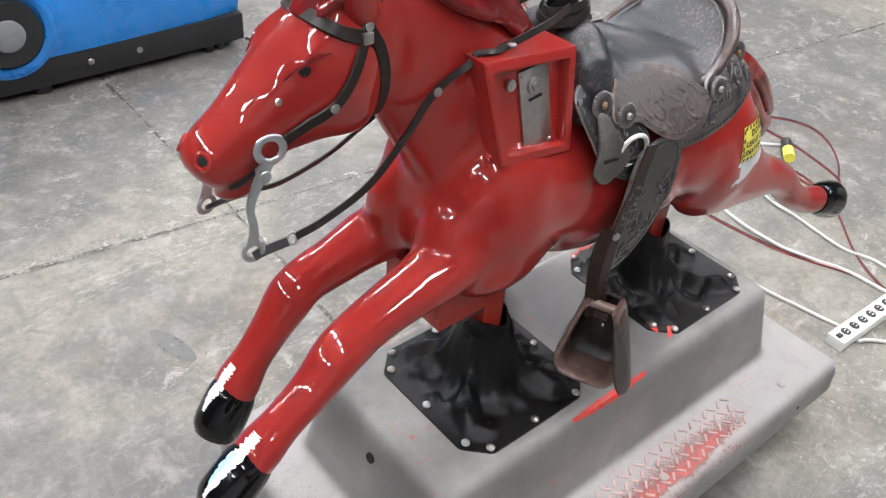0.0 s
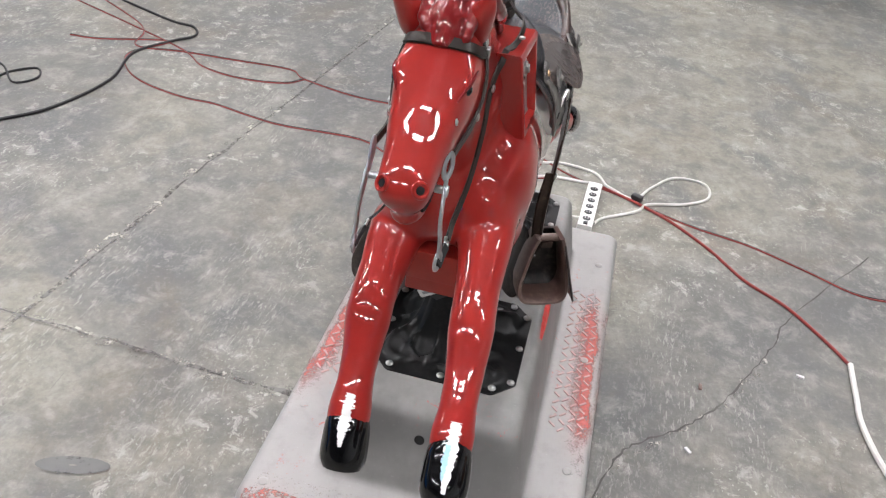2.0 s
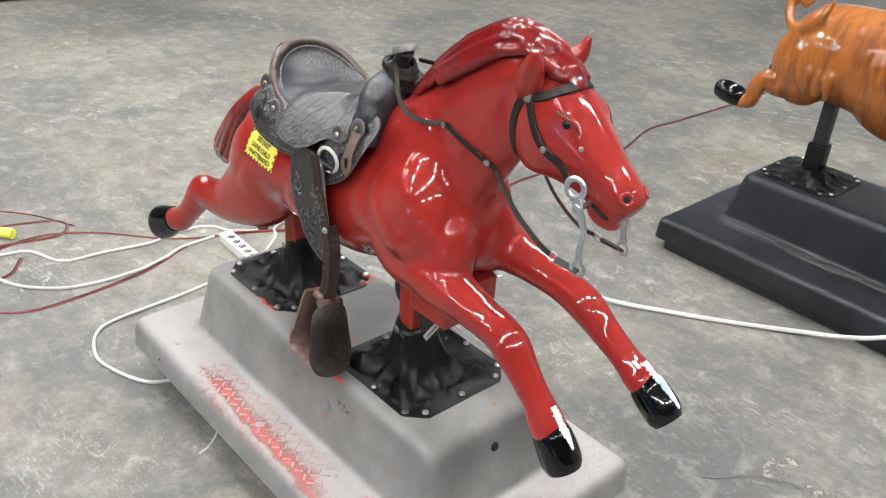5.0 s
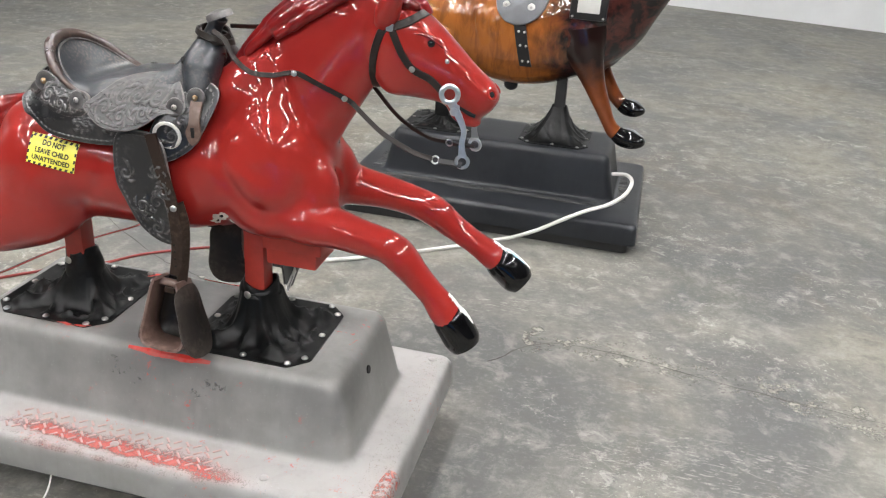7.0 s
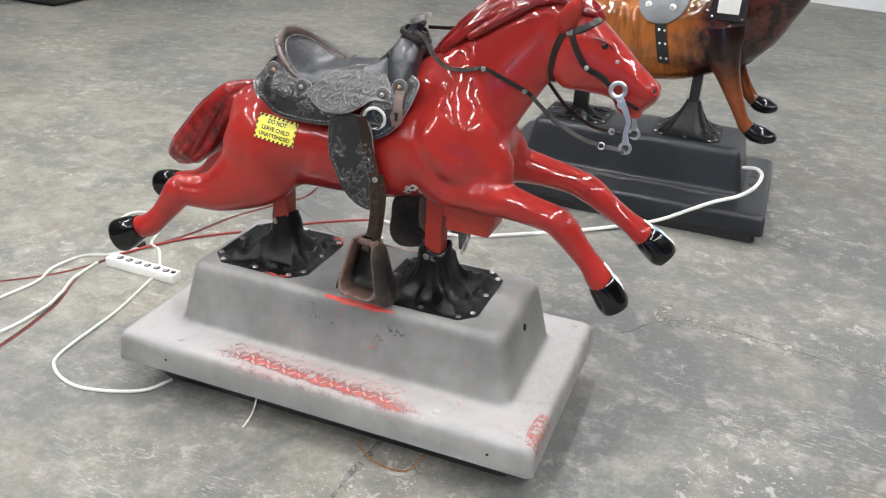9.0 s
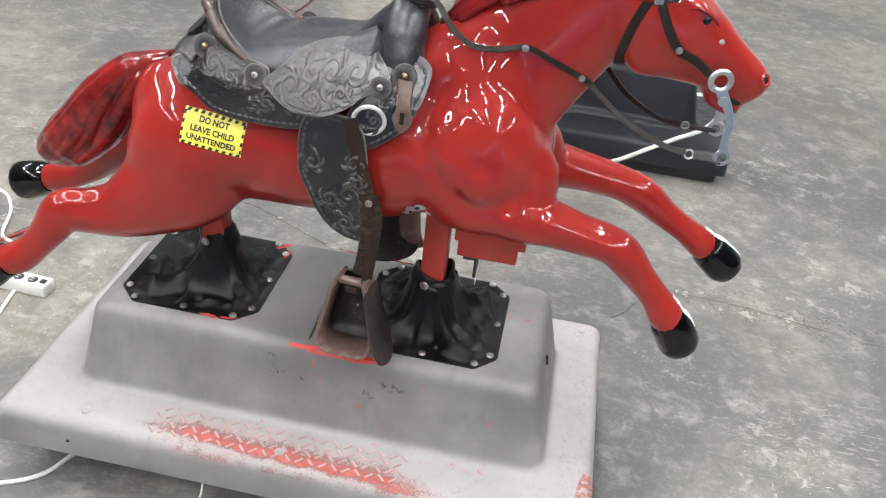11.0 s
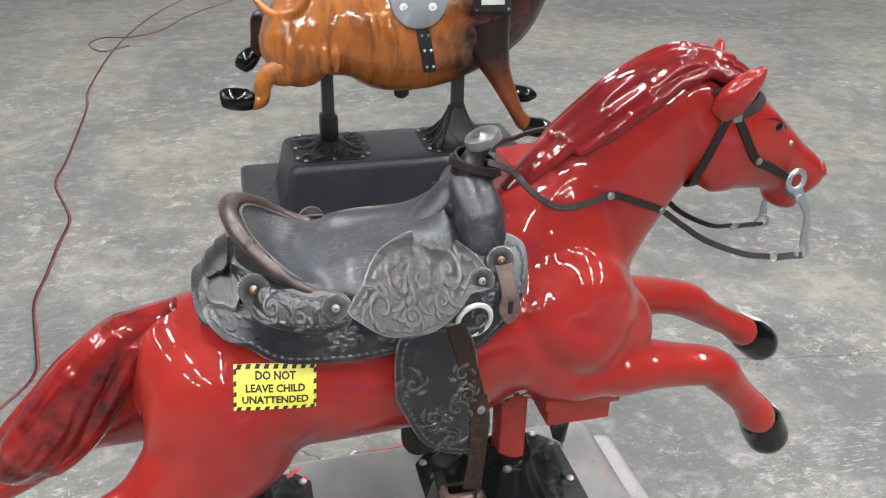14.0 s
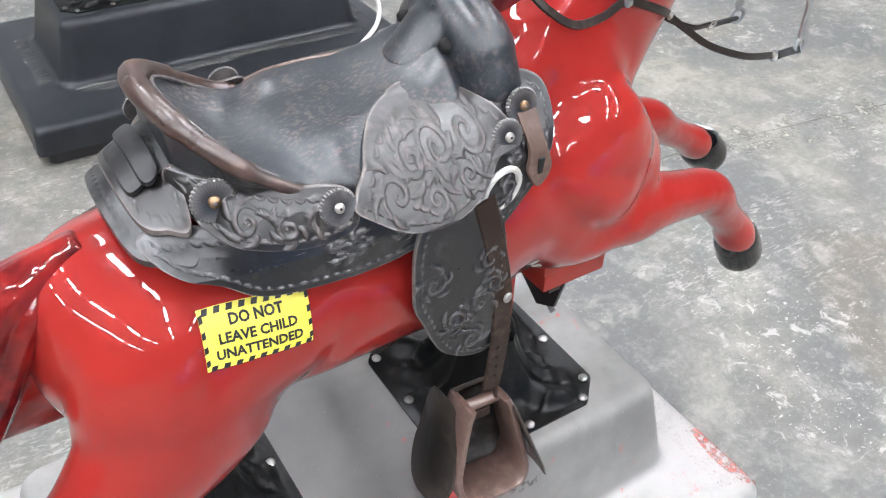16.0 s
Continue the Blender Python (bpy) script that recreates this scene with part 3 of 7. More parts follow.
def ribbon(bm, pts, width, thick, steps=5, tree=None, lift=0.002, facing=None, taper=None, clear=None):
    """A flat strap through points; with a tree it lies on that surface. facing: outward way, else from the surface."""
    p = [Vector(q) for q in smooth_rows(pts, steps)]
    rings = []
    norms = []
    for k, c in enumerate(p):
        if tree is not None:
            loc, nrm, _, dist = tree.find_nearest(c)
            if loc is not None and dist < 0.05:
                c = loc + nrm * lift
                n = nrm
            else:
                n = Vector(facing or (0, 0, 1))
        else:
            n = Vector(facing(c) if callable(facing) else (facing or (0, 0, 1)))
            if clear is not None:
                loc, nrm, _, dist = clear.find_nearest(c)
                if loc is not None and dist < 0.06 and (c - loc).dot(nrm) < 0.004:
                    c = loc + nrm * 0.004
                    n = nrm
        p[k] = c
        norms.append(n)
    for k, c in enumerate(p):
        t = (p[min(k + 1, len(p) - 1)] - p[max(k - 1, 0)]).normalized()
        n = sum((norms[i] for i in range(max(0, k - 2), min(len(p), k + 3))), Vector())
        n = (n - t * n.dot(t)).normalized()
        s = t.cross(n)
        w = width * 0.5 * (taper(k / (len(p) - 1)) if taper else 1)
        rings.append([c + s * w, c + s * w * 0.86 + n * thick, c - s * w * 0.86 + n * thick, c - s * w, c - s * w * 0.9 - n * thick * 0.4, c + s * w * 0.9 - n * thick * 0.4])
    skin(bm, rings)
    return p, norms

# ---- the hall ----


def slab(name, lo, hi, material, label, category, bevel=0.0):
    bm = bmesh.new()
    box(bm, lo, hi, bevel)
    return tagged(new(name, finish(bm, name, material, False)), label, category, kind="structure")


slab("floor", (-24, -28, -0.2), (24, 16, 0.0), M_FLOOR, "worn grey concrete hall floor with scratches and stains", "floor")
WALL_A, WALL_B = Vector((1.0, 9.35, 0)), Vector((3.3, 8.90, 0))
wd = (WALL_B - WALL_A).normalized()
wn = Vector((-wd.y, wd.x, 0))
bm = bmesh.new()
box(bm, (-25.3, 0, 0), (23.2, 0.2, CEILING), m=Matrix.Translation(WALL_A) @ Matrix((wd, wn, (0, 0, 1))).transposed().to_4x4())
tagged(new("wall_north", finish(bm, "wall_north", M_WALL, False)), "white painted hall wall beyond the rides", "wall", kind="structure")
slab("wall_south", (-24, -28.2, 0), (24, -28, CEILING), M_FARWALL, "grey clad hall wall", "wall")
slab("wall_east", (24, -28, 0), (24.2, 16, CEILING), M_FARWALL, "grey clad hall wall", "wall")
slab("wall_west", (-24.2, -28, 0), (-24, 16, CEILING), M_FARWALL, "grey clad hall wall", "wall")
slab("ceiling", (-24.2, -28.2, CEILING), (24.2, 16.2, CEILING + 0.2), M_CEIL, "grey steel hall ceiling", "ceiling")


def panel_lamp():
    lamp = thing("ceiling_lamp", "long white panel lamp under the hall ceiling", "lamp", "panel lamps under the ceiling")
    bm = bmesh.new()
    box(bm, (-0.17, -1.26, -0.05), (0.17, 1.26, 0.10), 0.01)
    part("housing", bm, M_CEIL, lamp)
    bm = bmesh.new()
    box(bm, (-0.12, -1.20, -0.062), (0.12, 1.20, -0.052))
    part("lamp_panel", bm, M_TUBE, lamp, "white glowing panel")
    return lamp


first = panel_lamp()
spots = [(x, y) for y in (-11.4, -7.6, -3.8, 0.0, 3.8) for x in (-8.2, -4.6, -1.0, 2.6, 6.2)]
first.location = (*spots[0], CEILING - 0.1)
for x, y in spots[1:]:
    copy_thing(first, pose(x, y, CEILING - 0.1))

# joints and cracks in the floor


def floor_line(name, pts, width, material, label, wobble=0.01, z=0.004, steps=8):
    bm = bmesh.new()
    p = smooth_rows([(x, y) for x, y in pts], steps)
    rnd = random.Random(len(pts) * 7 + int(width * 1e4))
    rings = []
    for k, c in enumerate(p):
        d = p[min(k + 1, len(p) - 1)] - p[max(k - 1, 0)]
        n = np.array([-d[1], d[0]]) / max(1e-6, np.hypot(*d))
        c = c + n * rnd.uniform(-wobble, wobble)
        w = width * rnd.uniform(0.35, 1.3) / 2
        rings.append([Vector((*(c + n * w), z)), Vector((*(c - n * w), z))])
    skin(bm, rings, closed=False, cap=False)
    return tagged(new(name, finish(bm, name, material, False)), label, "floor joint", kind="structure")


floor_line("floor_joint", [(3.0, -1.62), (0.14, -1.27), (-0.9, -1.17), (-1.4, -1.11), (-5, -0.7), (-9, -0.3)], 0.016, M_JOINT, "dark sawn joint in the concrete floor", 0.006)
floor_line("floor_joint", [(3.0, -1.64), (0.14, -1.285), (-0.9, -1.185), (-1.4, -1.125), (-5, -0.72)], 0.05, M_JOINTPALE, "crumbled pale edge along the floor joint", 0.012, 0.0025)
floor_line("floor_joint", [(0.0, -6), (0.02, -2.5), (0.03, -1.21), (0.05, -0.8), (0.07, -0.39), (0.1, 0.2)], 0.016, M_JOINT, "dark sawn joint in the concrete floor", 0.006)
floor_line("floor_joint", [(0.02, -2.5), (0.03, -1.21), (0.05, -0.8), (0.07, -0.39)], 0.05, M_JOINTPALE, "crumbled pale edge along the floor joint", 0.014, 0.0025)
floor_line("floor_crack", [(0.30, 0.36), (0.03, 0.44), (-0.06, 0.49), (-0.17, 0.62), (-0.29, 0.72), (-0.45, 0.81), (-0.65, 0.91), (-0.8, 0.97), (-1.3, 1.3)], 0.0055, M_CRACK, "thin wandering crack in the concrete", 0.004)
floor_line("floor_crack", [(0.30, 0.37), (0.03, 0.45), (-0.17, 0.63), (-0.29, 0.73), (-0.45, 0.82), (-0.65, 0.92)], 0.016, M_JOINTPALE, "pale edge of the thin crack", 0.012, 0.0025)
floor_line("floor_joint", [(0.61, 0.66), (0.85, 0.86), (1.5, 0.77), (2.1, 0.69), (2.8, 0.56)], 0.005, M_CRACK, "dark sawn joint in the concrete floor", 0.006)
floor_line("floor_scrape", [(0.7, 0.86), (1.1, 0.86), (1.5, 0.79), (1.9, 0.70), (2.4, 0.60)], 0.15, M_SCRAPE, "pale scraped mark on the concrete", 0.03, 0.0025)
bm = bmesh.new()
skin(bm, [[Vector((0.455 + (0.027 * f) * math.cos(a) * 1.0 - 0.02 * math.sin(a) * f, -0.82 + 0.085 * f * math.sin(a), 0.003)) for a in (2 * math.pi * i / 24 for i in range(24))] for f in (1.0, 0.6, 0.1)], cap=False)
tagged(new("floor_stain", finish(bm, "floor_stain", M_STAIN, False)), "dark oily stain on the concrete floor", "stain", kind="structure")
for k, (x, y, r, mat) in enumerate([(-0.358, 0.673, 0.012, M_STIRRUP), (-0.091, 0.637, 0.011, M_PAPER), (-0.511, 0.974, 0.012, M_PAPER)]):
    bm = bmesh.new()
    box(bm, (-r, -r * 0.45, 0), (r, r * 0.45, 0.007), 0.002, pose(x, y, 0, 0, 0, 40 * k))
    tagged(new("debris_chip", finish(bm, "debris_chip", mat)), ("small brown chip lying on the concrete" if k == 0 else "small pale chip lying on the concrete"), "debris", "chips on the floor")

# ---- base shell with its boots, used by both rides ----


def rounded_rect(x0, x1, y0, y1, r, z, n=7):
    """A rectangle with round corners; a point a little past each arc keeps the flats flat."""
    out = []
    for cx, cy, a0 in ((x1 - r, y1 - r, 0), (x0 + r, y1 - r, 90), (x0 + r, y0 + r, 180), (x1 - r, y0 + r, 270)):
        c0, s0 = math.cos(radians(a0)), math.sin(radians(a0))
        out.append(Vector((cx + r * c0 + 0.008 * s0, cy + r * s0 - 0.008 * c0, z)))
        for i in range(n):
            a = radians(a0 + 90 * i / (n - 1))
            out.append(Vector((cx + r * math.cos(a), cy + r * math.sin(a), z)))
        out.append(Vector((cx - r * s0 - 0.008 * c0, cy + r * c0 - 0.008 * s0, z)))
    return out


def base_shell(o, bottom=0.10, plate=(-0.785, 0.558, -0.368, 0.368)):
    """Stepped base: a low foot plate and a tall plinth with tight rounded edges, open underneath."""
    bm = bmesh.new()
    fx0, fx1, fy0, fy1 = plate
    px0, px1, py = -0.605, 0.390, 0.192
    rows = []
    for inset, z, r in ((0.012, bottom + 0.02, 0.012), (0.010, bottom, 0.014), (0.001, bottom, 0.022), (0.0, bottom + 0.004, 0.022), (0.003, 0.160, 0.024), (0.0045, 0.172, 0.026), (0.008, 0.181, 0.028), (0.0145, 0.1875, 0.026), (0.024, 0.1905, 0.022), (0.034, 0.1912, 0.02), (0.08, 0.1922, 0.02)):
        rows.append(rounded_rect(fx0 + inset, fx1 - inset, fy0 + inset, fy1 - inset, r, z))
    for out, z, r in ((0.080, 0.1926, 0.055), (0.068, 0.1932, 0.052), (0.058, 0.1955, 0.050), (0.050, 0.201, 0.048), (0.0455, 0.210, 0.046), (0.0425, 0.222, 0.045), (0.0115, 0.355, 0.034), (0.008, 0.370, 0.033), (0.003, 0.383, 0.031), (-0.006, 0.393, 0.027), (-0.017, 0.3982, 0.022), (-0.028, 0.3995, 0.016), (-0.10, 0.400, 0.016)):
        rows.append(rounded_rect(px0 - out, px1 + out, -py - out * 0.75, py + out * 0.75, r, z))
    rows = [[p + Vector(o) for p in r] for r in rows]
    skin(bm, rows)
    return bm


def ease(u):
    u = min(1.0, max(0.0, u))
    return u * u * (3 - 2 * u)


def boot(o, rise, seed, post=(0.0, 0.0), grip=0.048, slack=1.0, steep=5.6):
    """A square vinyl boot, bolted flat at its rim, slack and creased, drawn up to a sleeve round the post."""
    rnd = random.Random(seed)
    bm = bmesh.new()
    n = 144
    corner = [radians(45 + 90 * k + rnd.uniform(-9, 9)) for k in range(4)] + [rnd.uniform(0, 6.28) for _ in range(3)]
    power = [rnd.uniform(0.6, 1.1) for _ in range(4)] + [rnd.uniform(0.3, 0.8) for _ in range(3)]
    rings = []
    for u in np.concatenate([[0, 0.02, 0.06], np.linspace(0.1, 1.0, 26)]):
        ring = []
        for i in range(n):
            a = 2 * math.pi * i / n
            c, s = math.cos(a), math.sin(a)
            sq = 0.162 / max(abs(c), abs(s), (abs(c) + abs(s)) / 1.72)
            # sharp folds that run from the corners towards the post, swinging a little
            fold = 0.0
            for k, (q, w) in enumerate(zip(corner, power)):
                d = (a - q - 0.35 * u * math.sin(k * 2.1 + seed) + math.pi) % (2 * math.pi) - math.pi
                fold = max(fold, w * max(0.0, 1 - abs(d) / (0.34 - 0.10 * u)) ** 0.85)
            x0, y0 = sq * c, sq * s
            x1, y1 = post[0] + grip * (1.0 + 0.10 * fold) * c, post[1] + grip * (1.0 + 0.10 * fold) * s
            x, y = x0 + (x1 - x0) * u, y0 + (y1 - y0) * u
            lump = noise.noise(Vector((x * 14 + seed, y * 14, seed * 1.7)))
            crease = abs(noise.noise(Vector((x * 26 + seed * 3, y * 26, 7.1))))
            body_ = math.sin(math.pi * u) ** 0.8 if 0 < u < 1 else 0.0
            shelf = 1 - abs(noise.noise(Vector((x * 17 - seed, y * 17, 3.3 + seed))))
            pleat = abs((a * 2.6 + 0.9 * lump + seed + 0.8 * u) % 2.0 - 1.0)
            up = rise * (0.10 * u + 0.90 * u ** steep) * ease((u - 0.05) * 5) + slack * ease((u - 0.06) * 4) * body_ * (0.030 * fold + 0.003 * lump - 0.014 * crease + 0.013 * shelf ** 9 + 0.002 * pleat * min(1, 2 * u))
            ring.append(Vector((o[0] + x, o[1] + y, o[2] + max(up, 0.003))))
        rings.append(ring)
    skin(bm, [[p - Vector((0, 0, 0.005)) for p in rings[0]]] + rings, cap=False)
    return bm


def sleeve(px, py, z0, z1, grip, seed):
    """The boot's collar, wrapped tight round the post, with twisted folds and a ragged top."""
    rnd = random.Random(seed)
    bm = bmesh.new()
    p1, p2 = rnd.uniform(0, 6), rnd.uniform(0, 6)
    rings = []
    for u in np.linspace(0, 1, 14):
        z = z0 + (z1 - z0) * u
        ring = []
        for i in range(48):
            a = 2 * math.pi * i / 48
            w = abs(math.sin(2.5 * a + 2.2 * u + p1)) * 0.5 + 0.5 * abs(math.sin(1.5 * a - 3 * u + p2))
            r = grip * (1.06 - 0.22 * u) * (0.92 + 0.16 * w)
            ring.append(Vector((px + r * math.cos(a), py + r * math.sin(a), z + u * 0.010 * math.sin(a * 2 + p2))))
        rings.append(ring)
    lip = [p + (Vector((px, py, p.z)) - p) * 0.08 for p in rings[-1]]
    skin(bm, rings + [lip, [p - Vector((0, 0, 0.02)) for p in lip]], cap=False)
    return bm


def boot_bolts(o, parent, mesh):
    for sx, sy in ((0.145, 0.0), (0.145, 0.114), (0.115, 0.15), (0, 0.15), (-0.115, 0.15), (-0.145, 0.114), (-0.145, 0), (-0.145, -0.114), (-0.115, -0.15), (0, -0.15), (0.115, -0.15), (0.145, -0.114)):
        b = part("bolt", mesh, None, parent)
        b.location = (o[0] + sx, o[1] + sy, o[2] + 0.005)


bm = bmesh.new()
disc(bm, (0, 0, 0), (0, 0, 1), 0.0085, 0.003, 12, 0.003)
BOLT = finish(bm, "bolt", M_STEEL)

ride = thing("horse_ride", "red fibreglass galloping horse ride on a worn grey base", "kiddie ride", at=(-0.13, 0, 0))
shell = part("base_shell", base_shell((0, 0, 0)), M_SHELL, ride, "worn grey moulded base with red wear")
# unseen dark frame, added to prop the shell and deepen the shade below
bm = bmesh.new()
for y in (-0.262, 0.262):
    box(bm, (-0.68, y - 0.012, 0.0), (0.453, y + 0.012, 0.122), 0.003)
for x in (-0.68, 0.453):
    box(bm, (x - 0.012, -0.272, 0.003), (x + 0.012, 0.272, 0.119), 0.003)
part("shade_frame", bm, M_DARKCAB, ride)
bm = bmesh.new()
disc(bm, (0.4075, -0.006, 0.335), (1, 0, 0.23), 0.011, 0.003, 16)
part("cable_hole", bm, M_HOLE, ride)

# raised tread bars and the worn red paint along the foot plate


def tread(side):
    bm = bmesh.new()
    y0 = side * 0.295
    for i in range(22):
        for j in range(4):
            x = -0.42 + i * 0.026 + (0.013 if j % 2 else 0)
            y = y0 + (j - 1.5) * 0.022
            a = 45 if (i + j) % 2 else -45
            box(bm, (-0.0105, -0.0028, 0), (0.0105, 0.0028, 0.0028), 0.001, pose(x, y, 0.1922, 0, 0, a), 1)
    return bm


for side in (-1, 1):
    part("tread_bars", tread(side), M_TREAD, shell, "worn pinkish diamond tread bars")
    rnd = random.Random(5 + side)
    bm = bmesh.new()
    rings = []
    for i in range(50):
        x = -0.70 + i * 1.16 / 49
        rings.append([Vector((x, side * y, z)) for y, z in ((0.245, 0.1928), (0.29, 0.1925), (0.332, 0.1920), (0.345, 0.1913), (0.354, 0.1886), (0.3604, 0.1832), (0.3642, 0.176))])
    skin(bm, rings, closed=False, cap=False)
    part("tread_paint", bm, M_TREADRED, shell, "rubbed red paint along the tread", False)
    for x in (-0.58, -0.13, 0.26, 0.50):
        bm = bmesh.new()
        disc(bm, (x, side * 0.315, 0.1922), (0, 0, 1), 0.011, 0.002, 14, 0.001)
        part("plate_bolt", bm, M_SHELL, shell)
    # red line and black rub marks where the stirrup swings
    bm = bmesh.new()
    rings = []
    for i in range(24):
        x = -0.15 + i * 0.22 / 23
        w = 0.0075 * math.sin(math.pi * (i + 0.6) / 24.2) * rnd.uniform(0.6, 1.1)
        rings.append([Vector((x, side * (0.190 - w * 0.8), 0.3968)), Vector((x, side * (0.1935 + w * 0.1), 0.3925)), Vector((x, side * (0.1945 + w * 0.6), 0.3915 - w * 1.2))])
    skin(bm, rings, closed=False, cap=False)
    part("red_streak", bm, M_REDLINE, shell, "bright red bare streak", False)
bm = bmesh.new()
rings = []
for i in range(14):
    u = i / 13
    w = 0.016 * math.sin(math.pi * (0.1 + 0.85 * u)) + 0.004
    y = -0.345 + 0.15 * u
    rings.append([Vector((0.534 - w, y, 0.1922)), Vector((0.5355, y, 0.1915)), Vector((0.5444, y, 0.1886)), Vector((0.5506, y, 0.1825)), Vector((0.5544, y, 0.174)), Vector((0.5562, y, 0.160))])
skin(bm, rings, closed=False, cap=False)
part("corner_paint", bm, M_CORNERRED, shell, "red paint rubbed at the corner", False)
# black rubbing where the stirrup swings against the plinth
bm = bmesh.new()
skin(bm, [[Vector((-0.20 + i * 0.035, -0.1922 - k * 0.0060 - 0.0012, 0.384 - k * 0.032 * (0.6 + 0.4 * math.sin(math.pi * i / 9)))) for i in range(10)] for k in range(4)], closed=False, cap=False)
part("rub_mark", bm, M_SCUFF, shell, "black rub marks below the stirrup", False)
# red wear at the front of the foot plate
bm = bmesh.new()
rnd = random.Random(3)
skin(bm, [[Vector((0.475 + f * 0.06, -0.33 + i * 0.066, 0.1936 - 0.0014 * f)) for i in range(11)] for f in (0, 0.4, 0.8, 1.0)], closed=False, cap=False)
part("front_paint", bm, M_SHELLRED2, shell, "faint red paint wear", False)

for x, y, axis in ((0.43, -0.3665, (0, -1, 0)), (-0.60, -0.3665, (0, -1, 0)), (0.43, 0.3665, (0, 1, 0)), (-0.60, 0.3665, (0, 1, 0))):
    bm = bmesh.new()
    disc(bm, (x, y, 0.142), axis, 0.0042, 0.0015, 10)
    part("edge_hole", bm, M_HOLE, shell)

for name, x, h, seed, top in (("front_boot", 0.135, 0.128, 4, 0.548), ("rear_boot", -0.41, 0.092, 9, 0.552)):
    px = 0.125 if x > 0 else -0.375
    grip = 0.050 if x > 0 else 0.047
    b = part(name, boot((x, 0, 0.40), h, seed, (px - x, Y0 * 0.7), grip), M_VINYL, ride, "black vinyl boot bolted round the post")
    boot_bolts((x, 0, 0.40), b, BOLT)
    part("boot_sleeve", sleeve(px, Y0 * 0.7, 0.40 + h - 0.010, top, grip * 0.98, seed), M_VINYL, b)
    bm = bmesh.new()
    disc(bm, (px - 0.012, Y0 * 0.7 - grip * 0.98, top - 0.022), (-0.2, -1, 0), 0.010, 0.003, 12, 0.002)
    part("sleeve_bolt", bm, M_STEEL, b)
    bm = bmesh.new()
    box(bm, (px - 0.026, Y0 - 0.026, 0.40), (px + 0.026, Y0 + 0.026, 0.76), 0.004)
    part("post", bm, M_REDMETAL, ride, "red painted square steel post")
for x, y, turn, k in ((-0.300, -0.158, 12, 1), (-0.345, -0.163, -6, 2), (-0.278, 0.150, 40, 3), (-0.262, 0.118, 80, 4)):
    rnd = random.Random(k)
    bm = bmesh.new()
    q = pose(x, y, 0.4035, 0, 0, turn)
    skin(bm, [[q @ Vector((f * rnd.uniform(0.5, 1.2) * 0.024 * math.cos(a), f * rnd.uniform(0.4, 1.3) * 0.007 * math.sin(a), 0)) for a in (2 * math.pi * i / 14 for i in range(14))] for f in (1, 0.5, 0.05)], cap=False)
    part("paint_fleck", bm, M_REDLINE, shell, "bright red fleck at the boot's rim", False)
bm = bmesh.new()
box(bm, (0.176, Y0 - 0.064, 0.635), (0.300, Y0 + 0.064, 0.72), 0.004)
box(bm, (0.168, Y0 - 0.070, 0.675), (0.315, Y0 + 0.070, 0.74), 0.003)
part("drive_box", bm, M_REDMETAL, ride, "red steel box under the chest")
bm = bmesh.new()
skin(bm, [[Vector((x, Y0 + y, z)) for y, z in ((-0.066, 0.637), (0.066, 0.637), (0.034, 0.588), (-0.010, 0.556), (-0.052, 0.580))] for x in (0.214, 0.219)])
box(bm, (0.190, Y0 - 0.062, 0.628), (0.2138, Y0 + 0.062, 0.6352), 0.001)
part("bracket", bm, M_DARKCAB, ride, "black pointed steel bracket under the box")
bm = bmesh.new()
box(bm, (-0.0008, -0.030, -0.010), (0.0008, 0.030, 0.010), 0, pose(0.2205, Y0 - 0.022, 0.580, 32, 0, 0))
tag = part("paper_tag", bm, M_PAPER, ride, "small white paper tag")
bm = bmesh.new()
box(bm, (0.0009, -0.022, -0.004), (0.0012, 0.010, 0.003), 0, pose(0.2205, Y0 - 0.022, 0.580, 32, 0, 0))
part("tag_print", bm, M_GREYCAB, tag)

# ---- the horse's body ----


YH = -0.032       # the middle plane of the head


